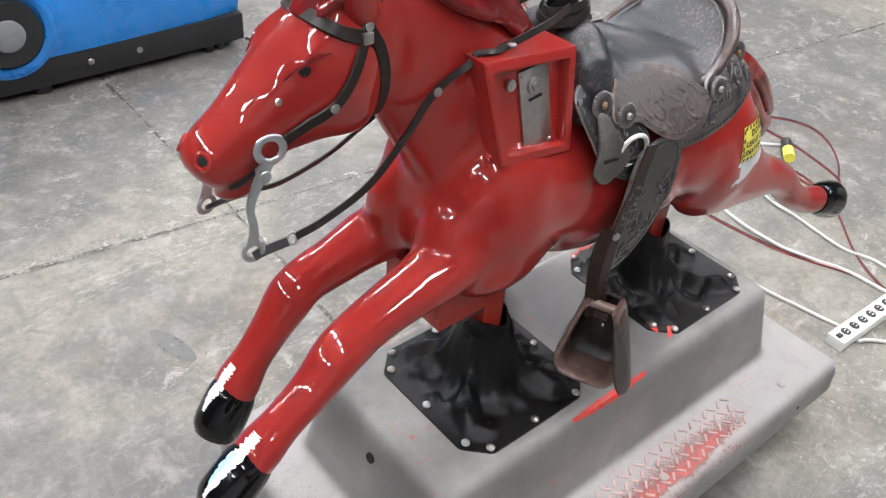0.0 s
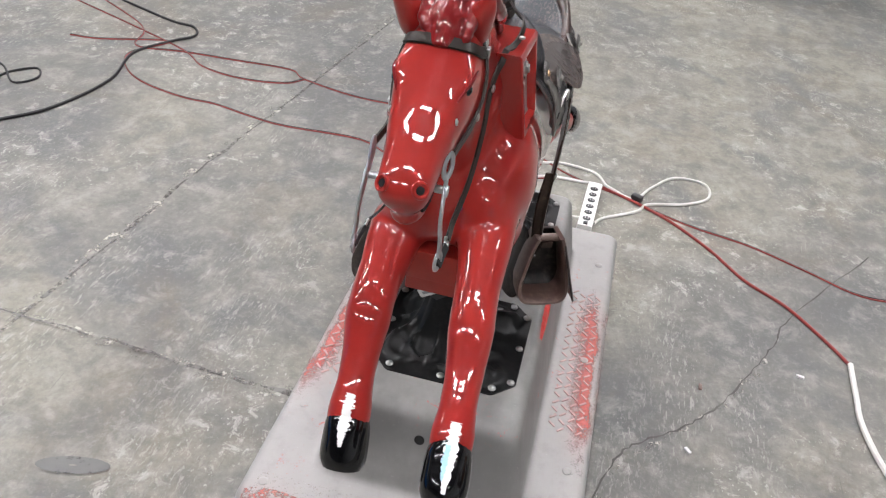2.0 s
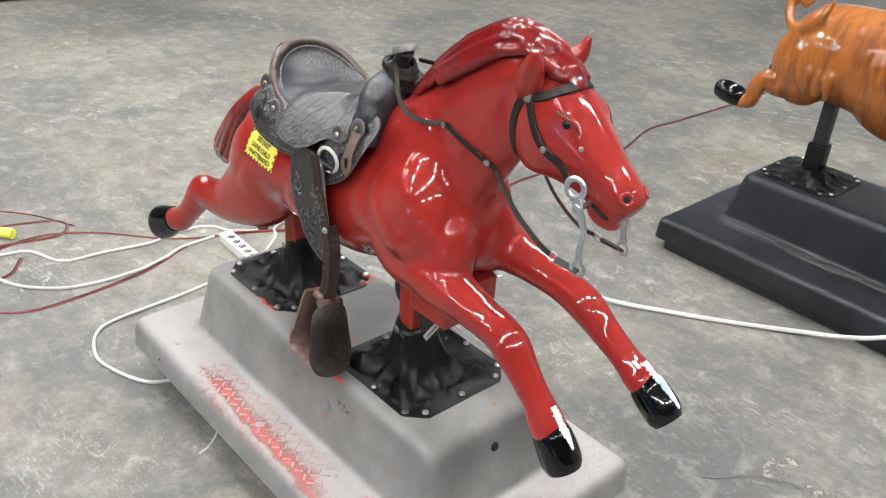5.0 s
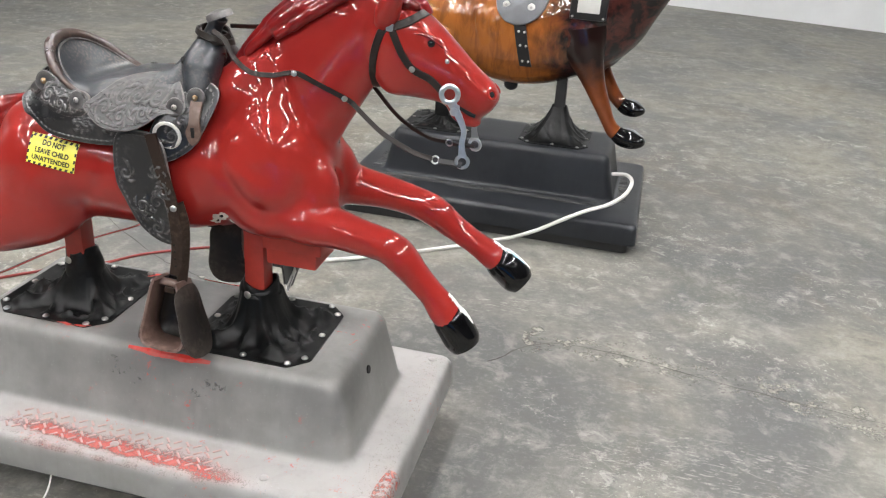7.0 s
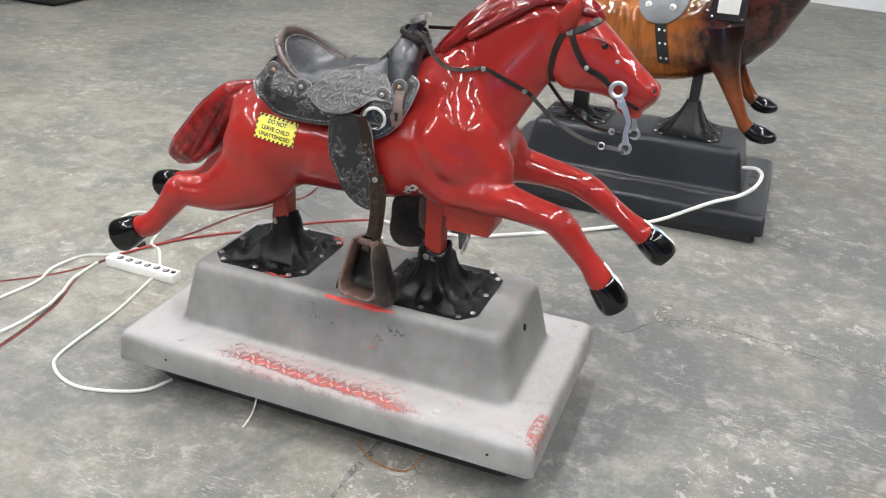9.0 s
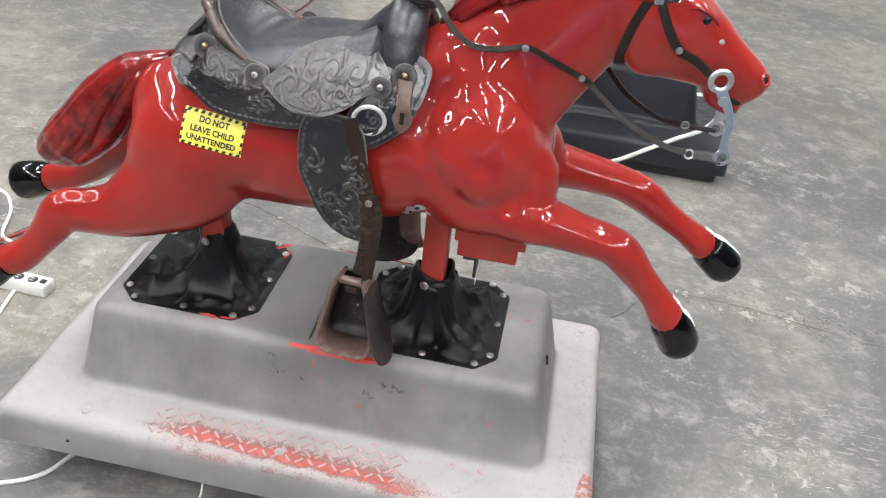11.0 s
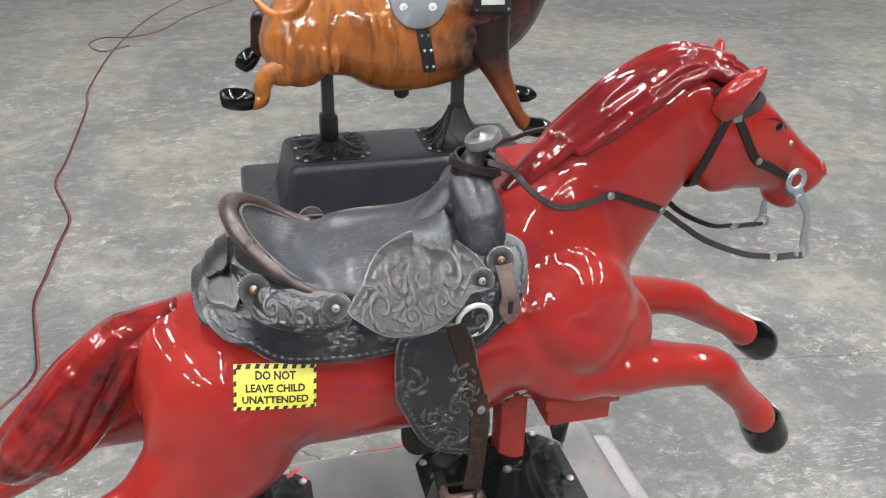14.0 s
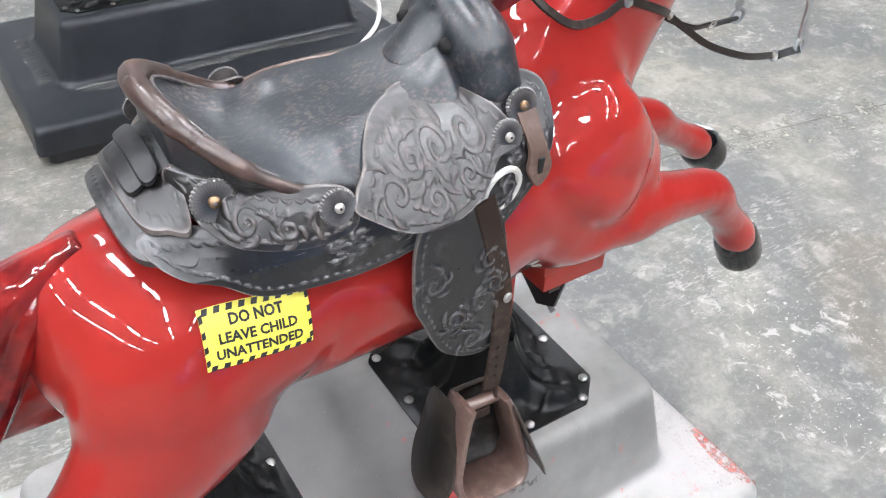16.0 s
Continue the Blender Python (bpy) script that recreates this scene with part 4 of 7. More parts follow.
def horse_body():
    bm = bmesh.new()
    y, h = Y0, YH
    limb(bm, [(-0.535, y, 0.80, 0.03, 0.03), (-0.505, y, 0.80, 0.10, 0.085), (-0.44, y, 0.808, 0.142, 0.128), (-0.36, y, 0.803, 0.150, 0.150), (-0.26, y, 0.811, 0.143, 0.152), (-0.12, y, 0.811, 0.139, 0.148), (0.0, y, 0.830, 0.146, 0.144), (0.10, y, 0.862, 0.150, 0.145), (0.18, y, 0.868, 0.148, 0.142), (0.25, y, 0.862, 0.138, 0.125), (0.305, y, 0.86, 0.10, 0.09), (0.33, y, 0.86, 0.05, 0.05)], 28)
    # neck
    limb(bm, [(0.10, y, 0.92, 0.15, 0.10), (0.19, y, 0.99, 0.150, 0.088), (0.265, y, 1.07, 0.124, 0.060), (0.33, y, 1.143, 0.108, 0.050), (0.395, y, 1.195, 0.094, 0.047), (0.45, y, 1.215, 0.070, 0.042)], 24)
    # head
    limb(bm, [(0.41, y, 1.197, 0.06, 0.042), (0.445, h, 1.186, 0.092, 0.059), (0.49, h, 1.163, 0.104, 0.065), (0.5625, h, 1.131, 0.080, 0.053), (0.608, h, 1.106, 0.061, 0.043), (0.642, h, 1.088, 0.057, 0.041), (0.668, h, 1.076, 0.047, 0.037), (0.681, h, 1.069, 0.024, 0.026)], 24)
    for s in (-1, 1):
        ball(bm, (0.470, h + s * 0.026, 1.124), (0.056, 0.032, 0.060))
        ball(bm, (0.540, h + s * 0.046, 1.212), (0.034, 0.014, 0.016), turn=(0, 32, 0))
        ball(bm, (0.565, h + s * 0.040, 1.146), (0.055, 0.012, 0.012), turn=(0, 30, 0))
        ball(bm, (0.662, h + s * 0.025, 1.098), (0.021, 0.014, 0.021))
        # shoulder, breast, haunch and flank
        ball(bm, (0.19, y + s * 0.080, 0.860), (0.120, 0.072, 0.150), turn=(0, 20, 0))
        ball(bm, (0.270, y + s * 0.064, 0.835), (0.088, 0.066, 0.100))
        ball(bm, (0.21, y + s * 0.085, 0.775), (0.11, 0.058, 0.058))
        ball(bm, (-0.395, y + s * 0.085, 0.77), (0.125, 0.078, 0.155), turn=(0, 15, 0))
        ball(bm, (-0.05, y + s * 0.06, 0.80), (0.20, 0.085, 0.105))
    ball(bm, (0.225, y + 0.040, 1.00), (0.080, 0.040, 0.150), turn=(0, 10, 0))
    ball(bm, (0.612, h, 1.034), (0.042, 0.030, 0.018), turn=(0, 22, 0))
    # fore legs
    limb(bm, [(0.22, -0.115, 0.80, 0.07, 0.059), (0.29, -0.118, 0.772, 0.056, 0.057), (0.35, -0.115, 0.764, 0.047, 0.050), (0.415, -0.112, 0.750, 0.041, 0.042), (0.478, -0.110, 0.737, 0.038, 0.041), (0.508, -0.108, 0.716, 0.039, 0.042), (0.545, -0.105, 0.675, 0.033, 0.035), (0.585, -0.102, 0.632, 0.031, 0.033), (0.612, -0.10, 0.598, 0.037, 0.039), (0.632, -0.098, 0.570, 0.033, 0.038)], 18)
    limb(bm, [(0.26, 0.045, 0.83, 0.07, 0.059), (0.33, 0.055, 0.808, 0.052, 0.054), (0.40, 0.063, 0.798, 0.042, 0.045), (0.478, 0.07, 0.783, 0.037, 0.040), (0.535, 0.077, 0.760, 0.038, 0.040), (0.585, 0.083, 0.724, 0.032, 0.034), (0.64, 0.087, 0.690, 0.029, 0.032), (0.680, 0.09, 0.664, 0.034, 0.037), (0.705, 0.092, 0.646, 0.031, 0.035)], 18)
    # hind legs
    limb(bm, [(-0.29, -0.105, 0.79, 0.05, 0.05), (-0.35, -0.115, 0.745, 0.10, 0.062), (-0.43, -0.127, 0.695, 0.105, 0.064), (-0.526, -0.140, 0.632, 0.070, 0.052), (-0.60, -0.155, 0.617, 0.052, 0.042), (-0.652, -0.164, 0.612, 0.050, 0.037), (-0.690, -0.173, 0.563, 0.040, 0.033), (-0.725, -0.18, 0.520, 0.035, 0.030), (-0.765, -0.186, 0.483, 0.038, 0.034), (-0.805, -0.19, 0.470, 0.036, 0.034)], 18)
    limb(bm, [(-0.31, 0.048, 0.79, 0.05, 0.05), (-0.37, 0.056, 0.75, 0.10, 0.06), (-0.44, 0.063, 0.72, 0.11, 0.060), (-0.54, 0.072, 0.675, 0.068, 0.050), (-0.63, 0.082, 0.645, 0.047, 0.040), (-0.69, 0.09, 0.610, 0.042, 0.035), (-0.735, 0.097, 0.568, 0.036, 0.031), (-0.79, 0.104, 0.532, 0.033, 0.029), (-0.84, 0.109, 0.512, 0.037, 0.033), (-0.88, 0.112, 0.502, 0.034, 0.033)], 18)
    return melted(bm, "horse_body", M_RED, 0.005, 22, 0.5)


def soften(me, where, rounds):
    """Evens out a region of a mesh; where gives a weight for each point."""
    n = len(me.vertices)
    co = np.zeros(n * 3)
    me.vertices.foreach_get("co", co)
    co = co.reshape(-1, 3)
    ed = np.zeros(len(me.edges) * 2, int)
    me.edges.foreach_get("vertices", ed)
    a, b = ed.reshape(-1, 2).T
    deg = np.maximum(1, np.bincount(a, minlength=n) + np.bincount(b, minlength=n))[:, None]
    w = where(co)[:, None]
    for _ in range(rounds):
        acc = np.stack([np.bincount(a, co[b, k], n) + np.bincount(b, co[a, k], n) for k in range(3)], 1)
        co = co + (acc / deg - co) * w
    me.vertices.foreach_set("co", co.ravel())
    me.update()


def zone(co, lo, hi, rim):
    w = np.ones(len(co))
    for k in range(3):
        w *= np.clip((co[:, k] - lo[k]) / rim + 1, 0, 1) * np.clip((hi[k] - co[:, k]) / rim + 1, 0, 1)
    return w * 0.6


HORSE = horse_body()
soften(HORSE, lambda c: zone(c, (-0.05, -0.4, 0.79), (0.30, 0.4, 1.0), 0.06), 30)
soften(HORSE, lambda c: zone(c, (-0.48, -0.4, 0.70), (-0.10, 0.4, 0.95), 0.08), 30)


def sculpt(me, strokes):
    """Presses creases into a mesh and raises muscles on it, along lines in x, z on one side or both."""
    n = len(me.vertices)
    co, nr = np.zeros(n * 3), np.zeros(n * 3)
    me.vertices.foreach_get("co", co)
    me.vertices.foreach_get("normal", nr)
    co, nr = co.reshape(-1, 3), nr.reshape(-1, 3)
    push = np.zeros(n)
    for line, depth, width, sides in strokes:
        line = np.array(smooth_rows(line, 4))
        best = np.zeros(n)
        for a, b in zip(line, line[1:]):
            d = b - a
            t = np.clip(((co[:, [0, 2]] - a) @ d) / max(1e-12, d @ d), 0, 1)
            far = np.hypot(*(co[:, [0, 2]] - a - t[:, None] * d).T)
            best = np.maximum(best, np.exp(-((far / width) ** 2)))
        ends = np.minimum(np.hypot(*(co[:, [0, 2]] - line[0]).T), np.hypot(*(co[:, [0, 2]] - line[-1]).T))
        best *= np.clip(0.35 + ends / (2.2 * width), 0, 1)
        ok = np.zeros(n)
        for s in sides:
            ok = np.maximum(ok, np.clip((s * (co[:, 1] - Y0) - 0.03) / 0.03, 0, 1) * np.clip((s * nr[:, 1] - 0.1) / 0.3, 0, 1))
        push += depth * best * ok
    co += nr * push[:, None]
    me.vertices.foreach_set("co", co.ravel())
    me.update()


def plane_face(me):
    """Presses the bridge of the nose into one flat, sloping plane."""
    n = len(me.vertices)
    co = np.zeros(n * 3)
    me.vertices.foreach_get("co", co)
    co = co.reshape(-1, 3)
    ax, az, dx, dz = 0.545, 1.202, 0.120, -0.101
    ln = math.hypot(dx, dz)
    nx, nz = -dz / ln, dx / ln
    over = (co[:, 0] - ax) * nx + (co[:, 2] - az) * nz
    w = np.clip((co[:, 0] - 0.475) / 0.05, 0, 1)
    k = 0.010
    bent = np.where(over > -k, -k + (over + k) * 0.55, over)
    move = (bent - over) * w
    co[:, 0] += move * nx
    co[:, 2] += move * nz
    me.vertices.foreach_set("co", co.ravel())
    me.update()


BOTH = (-1, 1)
plane_face(HORSE)
soften(HORSE, lambda c: zone(c, (0.47, -0.2, 1.05), (0.75, 0.2, 1.3), 0.02), 20)
sculpt(HORSE, [
    # shoulder blade, its rear and lower crease, the fold across it, and the dip before the neck
    ([(0.150, 1.04), (0.106, 0.985), (0.098, 0.915), (0.130, 0.855), (0.198, 0.798), (0.268, 0.812), (0.300, 0.862)], -0.008, 0.020, (-1,)),
    ([(0.150, 0.925), (0.190, 0.892), (0.245, 0.884)], -0.003, 0.018, (-1,)),
    ([(0.165, 1.02), (0.205, 0.985), (0.245, 0.945), (0.262, 0.925)], 0.007, 0.030, (-1,)),
    ([(0.165, 0.865), (0.215, 0.845), (0.262, 0.86)], 0.007, 0.036, (-1,)),
    ([(0.205, 1.125), (0.240, 1.07), (0.275, 1.015), (0.300, 0.965)], -0.007, 0.024, BOTH),
    ([(0.110, 1.10), (0.150, 1.105), (0.178, 1.135)], 0.008, 0.016, (-1,)),
    # throat and jaw
    ([(0.400, 1.235), (0.392, 1.18), (0.400, 1.125)], -0.007, 0.014, BOTH),
    # haunch, thigh and the crease of the flank
    ([(-0.200, 0.835), (-0.215, 0.79), (-0.245, 0.745), (-0.285, 0.705)], -0.006, 0.022, BOTH),
    ([(-0.310, 0.83), (-0.345, 0.775), (-0.385, 0.725)], 0.006, 0.045, BOTH),
    ([(-0.355, 0.86), (-0.385, 0.80), (-0.415, 0.745)], -0.003, 0.016, BOTH),
    # hock and knee tendons of the near legs
    ([(-0.640, 0.640), (-0.585, 0.642), (-0.520, 0.655)], -0.004, 0.012, (-1,)),
    ([(0.330, 0.800), (0.400, 0.772), (0.470, 0.757)], 0.003, 0.014, (-1,)),
])
body = part("horse_body", HORSE, None, ride, "glossy red enamelled horse body")
T_HORSE = tree_of(HORSE)


for s in (-1, 1):
    bm = bmesh.new()
    yq = YH - 0.010
    limb(bm, [(0.438, yq + s * 0.032, 1.215, 0.020, 0.020), (0.449, yq + s * 0.042, 1.240, 0.027, 0.026), (0.462, yq + s * 0.053, 1.266, 0.022, 0.021), (0.473, yq + s * 0.062, 1.286, 0.014, 0.014), (0.480, yq + s * 0.067, 1.299 if s < 0 else 1.310, 0.005, 0.005)], 16)
    part("ear", bm, M_RED, ride, "red pointed ear")


def strands(core, rows, name, material, voxel=0.003, rounds=2):
    bm = bmesh.new()
    for st in core:
        limb(bm, st, 14)
    for pts, r in rows:
        tube(bm, pts, r, 8, 5)
    return melted(bm, name, material, voxel, rounds, 0.5)


# mane: long ropes of hair that lie along the crest and lap over both sides
rnd = random.Random(11)
CREST = smooth_rows([(0.512, 1.258), (0.490, 1.288), (0.45, 1.308), (0.40, 1.320), (0.35, 1.316), (0.31, 1.298), (0.26, 1.270), (0.215, 1.236), (0.17, 1.195), (0.13, 1.152), (0.10, 1.115)], 4)
locks = []
for s in (-1, 1):
    for rank, first, last in ((0.0, 0, 40), (0.25, 2, 40), (0.5, 4, 38), (0.75, 7, 36), (1.0, 10, 33), (0.6, 0, 16), (0.35, 14, 40)):
        pts = []
        for i in range(first, last + 1, 3):
            u = (i - first) / (last - first)
            x, z = CREST[i]
            v = rank * (0.55 + 0.45 * math.sin(math.pi * u)) + 0.10 * math.sin(7 * u + 9 * rank + s)
            pts.append((x + 0.018 * v, Y0 + s * (0.006 + 0.036 * max(0.0, v) ** 0.7), z - 0.008 - 0.048 * max(0.0, v)))
        g = rnd.uniform(0.85, 1.15)
        locks.append((pts, [0.004 * g, 0.010 * g, 0.013 * g, 0.014 * g, 0.013 * g, 0.010 * g, 0.004]))
core = [[(x, Y0, z - 0.030, 0.024, 0.020) for x, z in CREST[::4]]]
part("mane", strands(core, locks, "mane", M_DARKRED, 0.003, 4), None, ride, "dark red moulded wavy mane")
locks = []
for k in range(22):
    a = 2 * math.pi * k / 22 + rnd.uniform(-0.2, 0.2)
    pts = []
    for u in (0.0, 0.2, 0.4, 0.6, 0.8, 1.0):
        x, z = [(-0.44, 0.935), (-0.520, 0.898), (-0.590, 0.825), (-0.650, 0.755), (-0.714, 0.698), (-0.762, 0.668)][round(u * 5)]
        r = [0.018, 0.040, 0.060, 0.064, 0.050, 0.018][round(u * 5)]
        tw = a + 1.0 * u + 0.15 * math.sin(5 * u + k)
        pts.append((x - r * 0.62 * math.sin(tw), Y0 - 0.012 * u + r * 0.62 * math.cos(tw), z + r * 0.62 * math.sin(tw)))
    g = rnd.uniform(0.65, 1.2)
    locks.append((pts, [0.010 * g, 0.014 * g, 0.016 * g, 0.016 * g, 0.012 * g, 0.006]))
core = [[(-0.44, Y0, 0.93, 0.025, 0.025), (-0.520, Y0, 0.893, 0.030, 0.022), (-0.590, Y0, 0.820, 0.038, 0.024), (-0.650, Y0 - 0.005, 0.755, 0.038, 0.026), (-0.714, Y0 - 0.01, 0.698, 0.030, 0.020), (-0.757, Y0 - 0.012, 0.670, 0.02, 0.016)]]
part("tail", strands(core, locks, "tail", M_TAIL, 0.003, 7), None, ride, "dark red moulded flowing tail")


def hoof(rows):
    bm = bmesh.new()
    limb(bm, rows, 18, 3)
    return bm


HOOVES = []
for rows in (
    [(0.616, -0.099, 0.592, 0.034, 0.034), (0.628, -0.098, 0.576, 0.041, 0.039), (0.642, -0.096, 0.555, 0.043, 0.041), (0.660, -0.094, 0.526, 0.043, 0.041), (0.669, -0.093, 0.512, 0.036, 0.035)],
    [(0.688, 0.09, 0.659, 0.032, 0.031), (0.702, 0.092, 0.648, 0.039, 0.037), (0.722, 0.094, 0.632, 0.041, 0.039), (0.747, 0.096, 0.611, 0.041, 0.039), (0.762, 0.097, 0.599, 0.032, 0.031)],
    [(-0.793, -0.19, 0.472, 0.038, 0.037), (-0.812, -0.192, 0.462, 0.043, 0.041), (-0.838, -0.195, 0.447, 0.050, 0.045), (-0.868, -0.198, 0.430, 0.054, 0.048), (-0.876, -0.199, 0.426, 0.046, 0.042)],
    [(-0.868, 0.111, 0.504, 0.037, 0.036), (-0.888, 0.113, 0.498, 0.043, 0.041), (-0.915, 0.115, 0.488, 0.048, 0.044), (-0.945, 0.117, 0.476, 0.050, 0.046), (-0.952, 0.118, 0.473, 0.042, 0.040)],
):
    h = part("hoof", hoof(rows), M_HOOF, ride, "black glossy painted hoof")
    HOOVES.append(h.data)
T_ALL = tree_of(HORSE, *HOOVES)


def stroke(tree, pts, width, lift, seed, way):
    """A ragged brush stroke of paint that lies on the surface."""
    rnd = random.Random(seed)
    bm = bmesh.new()
    p = [Vector(q) for q in smooth_rows(pts, 14)]
    rings = []
    for k, c in enumerate(p):
        t = (p[min(k + 1, len(p) - 1)] - p[max(k - 1, 0)]).normalized()
        s = t.cross(Vector(way)).normalized()
        w = width * (0.25 + 0.75 * math.sin(math.pi * min(1, 0.25 + k / len(p) * 0.75))) / 2
        l, r = w * rnd.uniform(0.55, 1.15), w * rnd.uniform(0.55, 1.15)
        ring = []
        for f in np.linspace(-l, r, 7):
            hit = tree.ray_cast(c + s * f + Vector(way) * 0.12, -Vector(way))
            ring.append((hit[0] + hit[1] * lift) if hit[0] is not None else c + s * f)
        rings.append(ring)
    skin(bm, rings, closed=False, cap=False)
    return bm


W1 = Vector((0.75, -0.1, 0.65)).normalized()
part("white_stroke", stroke(T_ALL, [(0.60, -0.095, 0.622), (0.62, -0.095, 0.60), (0.645, -0.094, 0.575), (0.662, -0.093, 0.556)], 0.021, 0.0015, 1, W1), M_WHITE, ride, "ragged white brush stroke above the hoof", False)
part("white_stroke", stroke(T_ALL, [(0.672, 0.092, 0.685), (0.70, 0.094, 0.672), (0.73, 0.096, 0.650), (0.762, 0.098, 0.622)], 0.022, 0.0015, 2, Vector((0.6, 0.05, 0.8)).normalized()), M_WHITE, ride, "ragged white brush stroke above the hoof", False)
part("blue_smear", stroke(T_ALL, [(0.706, 0.090, 0.668), (0.722, 0.090, 0.656), (0.738, 0.091, 0.643), (0.748, 0.092, 0.634)], 0.011, 0.0023, 5, Vector((0.6, 0.05, 0.8)).normalized()), M_PALEBLUE, ride, "pale blue smear on the white stroke", False)

for s in (-1, 1):
    yy = side_hit(T_HORSE, 0.543, 1.190, s)
    bm = bmesh.new()
    ball(bm, (0.543, yy - s * 0.004, 1.190), (0.009, 0.008, 0.009), 14)
    part("eye", bm, M_HOOF, ride, "small black painted eye")
    bm = bmesh.new()
    rows = []
    for k in range(9):
        u = k / 8
        x, z = 0.510 + 0.058 * u, 1.206 + 0.010 * math.sin(math.pi * u) - 0.026 * u
        rows.append((x, (side_hit(T_HORSE, x, z, s) or yy) + s * 0.0005, z))
    tube(bm, rows, [0.001, 0.0025, 0.003, 0.0025, 0.001], 6, 1)
    part("eyebrow", bm, M_DARKRED, ride, "raised red eyelid")
    loc, nrm, _, _ = T_HORSE.find_nearest(Vector((0.678, YH + s * 0.031, 1.098)))
    bm = bmesh.new()
    disc(bm, loc - nrm * 0.002, nrm, 0.0060, 0.0026, 16)
    part("nostril", bm, M_HOLE, ride)
    bm = bmesh.new()
    ringlet(bm, loc - nrm * 0.0010, nrm, 0.0100, 0.0034, 18)
    part("nostril_rim", bm, M_RED, ride)
    bm = bmesh.new()
    rows = [(x, side_hit(T_HORSE, x, z, s) or Y0, z) for x, z in ((0.640, 1.044), (0.632, 1.047), (0.620, 1.053), (0.606, 1.060))]
    tube(bm, rows, [0.0045, 0.005, 0.0045, 0.003], 8, 4)
    part("mouth", bm, M_HOLE, ride)
for x, z, r in ((0.086, 0.757, 0.016), (0.100, 0.768, 0.011), (0.075, 0.745, 0.012), (0.115, 0.752, 0.008)):
    y = side_hit(T_HORSE, x, z, -1)
    loc, nrm, _, _ = T_HORSE.find_nearest(Vector((x, y, z)))
    bm = bmesh.new()
    q = Vector((0, 0, 1)).rotation_difference(nrm).to_matrix()
    rnd = random.Random(int(x * 1e4))
    skin(bm, [[loc + nrm * 0.001 + q @ Vector((r * f * rnd.uniform(0.6, 1.3) * math.cos(a), r * f * rnd.uniform(0.6, 1.3) * math.sin(a), 0)) for a in (2 * math.pi * i / 14 for i in range(14))] for f in (1, 0.5, 0.05)], cap=False)
    part("paint_chip", bm, M_CHIP, ride, "chipped pale fibreglass", False)
for x, z, r in ((0.092, 0.763, 0.0055), (0.078, 0.746, 0.004)):
    y = side_hit(T_HORSE, x, z, -1)
    bm = bmesh.new()
    disc(bm, (x, y - 0.001, z), (0, -1, -0.2), r, 0.001, 10)
    part("chip_hole", bm, M_HOLE, ride)

# coin box on the left shoulder


def coin_box():
    bm = bmesh.new()
    #            x, z at the face's corners, and how far it stands out
    q = [(0.284, 1.146), (0.104, 1.130), (0.104, 0.966), (0.250, 0.985)]

    def out(z):
        return 0.088 - (z - 0.968) * 0.15

    def ring(f, d, back=0.0):
        mid = np.mean(q, axis=0)
        pts = []
        for (x0, z0), (x1, z1) in zip(q, q[1:] + q[:1]):
            for t in np.linspace(0, 1, 5)[:-1]:
                x, z = mid + (np.array((x0 + (x1 - x0) * t, z0 + (z1 - z0) * t)) - mid) * f
                pts.append(Vector((x, back if back else out(z) + d, z)))
        return pts

    skin(bm, [ring(1.0, 0, Y0 + 0.01), ring(1.02, -0.014), ring(1.02, -0.003), ring(0.98, 0), ring(0.84, 0), ring(0.82, -0.003), ring(0.80, -0.018), ring(0.40, -0.018)])
    return bm


cb = part("coin_box", coin_box(), M_RED, ride, "red coin box housing moulded into the shoulder")
bm = bmesh.new()
mplate = Matrix.Translation((0.172, 0.0600, 1.048)) @ Matrix.Rotation(radians(8.5), 4, "X") @ Matrix.Rotation(radians(7), 4, "Y")
box(bm, (-0.030, -0.002, -0.068), (0.030, 0.003, 0.068), 0.002, mplate)
plate = part("coin_plate", bm, M_STEEL, cb, "worn steel coin plate")
bm = bmesh.new()
disc(bm, mplate @ Vector((0.004, 0.003, 0.040)), (0, 1, 0.15), 0.013, 0.006, 18)
disc(bm, mplate @ Vector((0.004, 0.009, 0.040)), (0, 1, 0.15), 0.008, 0.004, 18)
part("lock", bm, M_STEEL, plate, "round coin lock")
bm = bmesh.new()
box(bm, (-0.012, 0.003, 0.017), (0.014, 0.0042, 0.0215), 0, mplate)
part("coin_slot", bm, M_HOLE, plate)
for x, z in ((-0.024, 0.062), (0.024, 0.062), (-0.024, -0.062), (0.024, -0.062)):
    bm = bmesh.new()
    disc(bm, mplate @ Vector((x, 0.003, z)), (0, 1, 0.15), 0.004, 0.001, 10, 0.001)
    part("screw", bm, M_STEEL, plate)
bm = bmesh.new()
disc(bm, (0.226, 0.0545, 1.098), (0, 1, 0.15), 0.009, 0.004, 16, 0.001)
part("side_lock", bm, M_STEEL, cb)

# stickers


def on_side(tree, x, z, side, lift):
    y = side_hit(tree, x, z, side)
    return Vector((x, (y if y is not None else Y0 + side * 0.15) + side * lift, z))


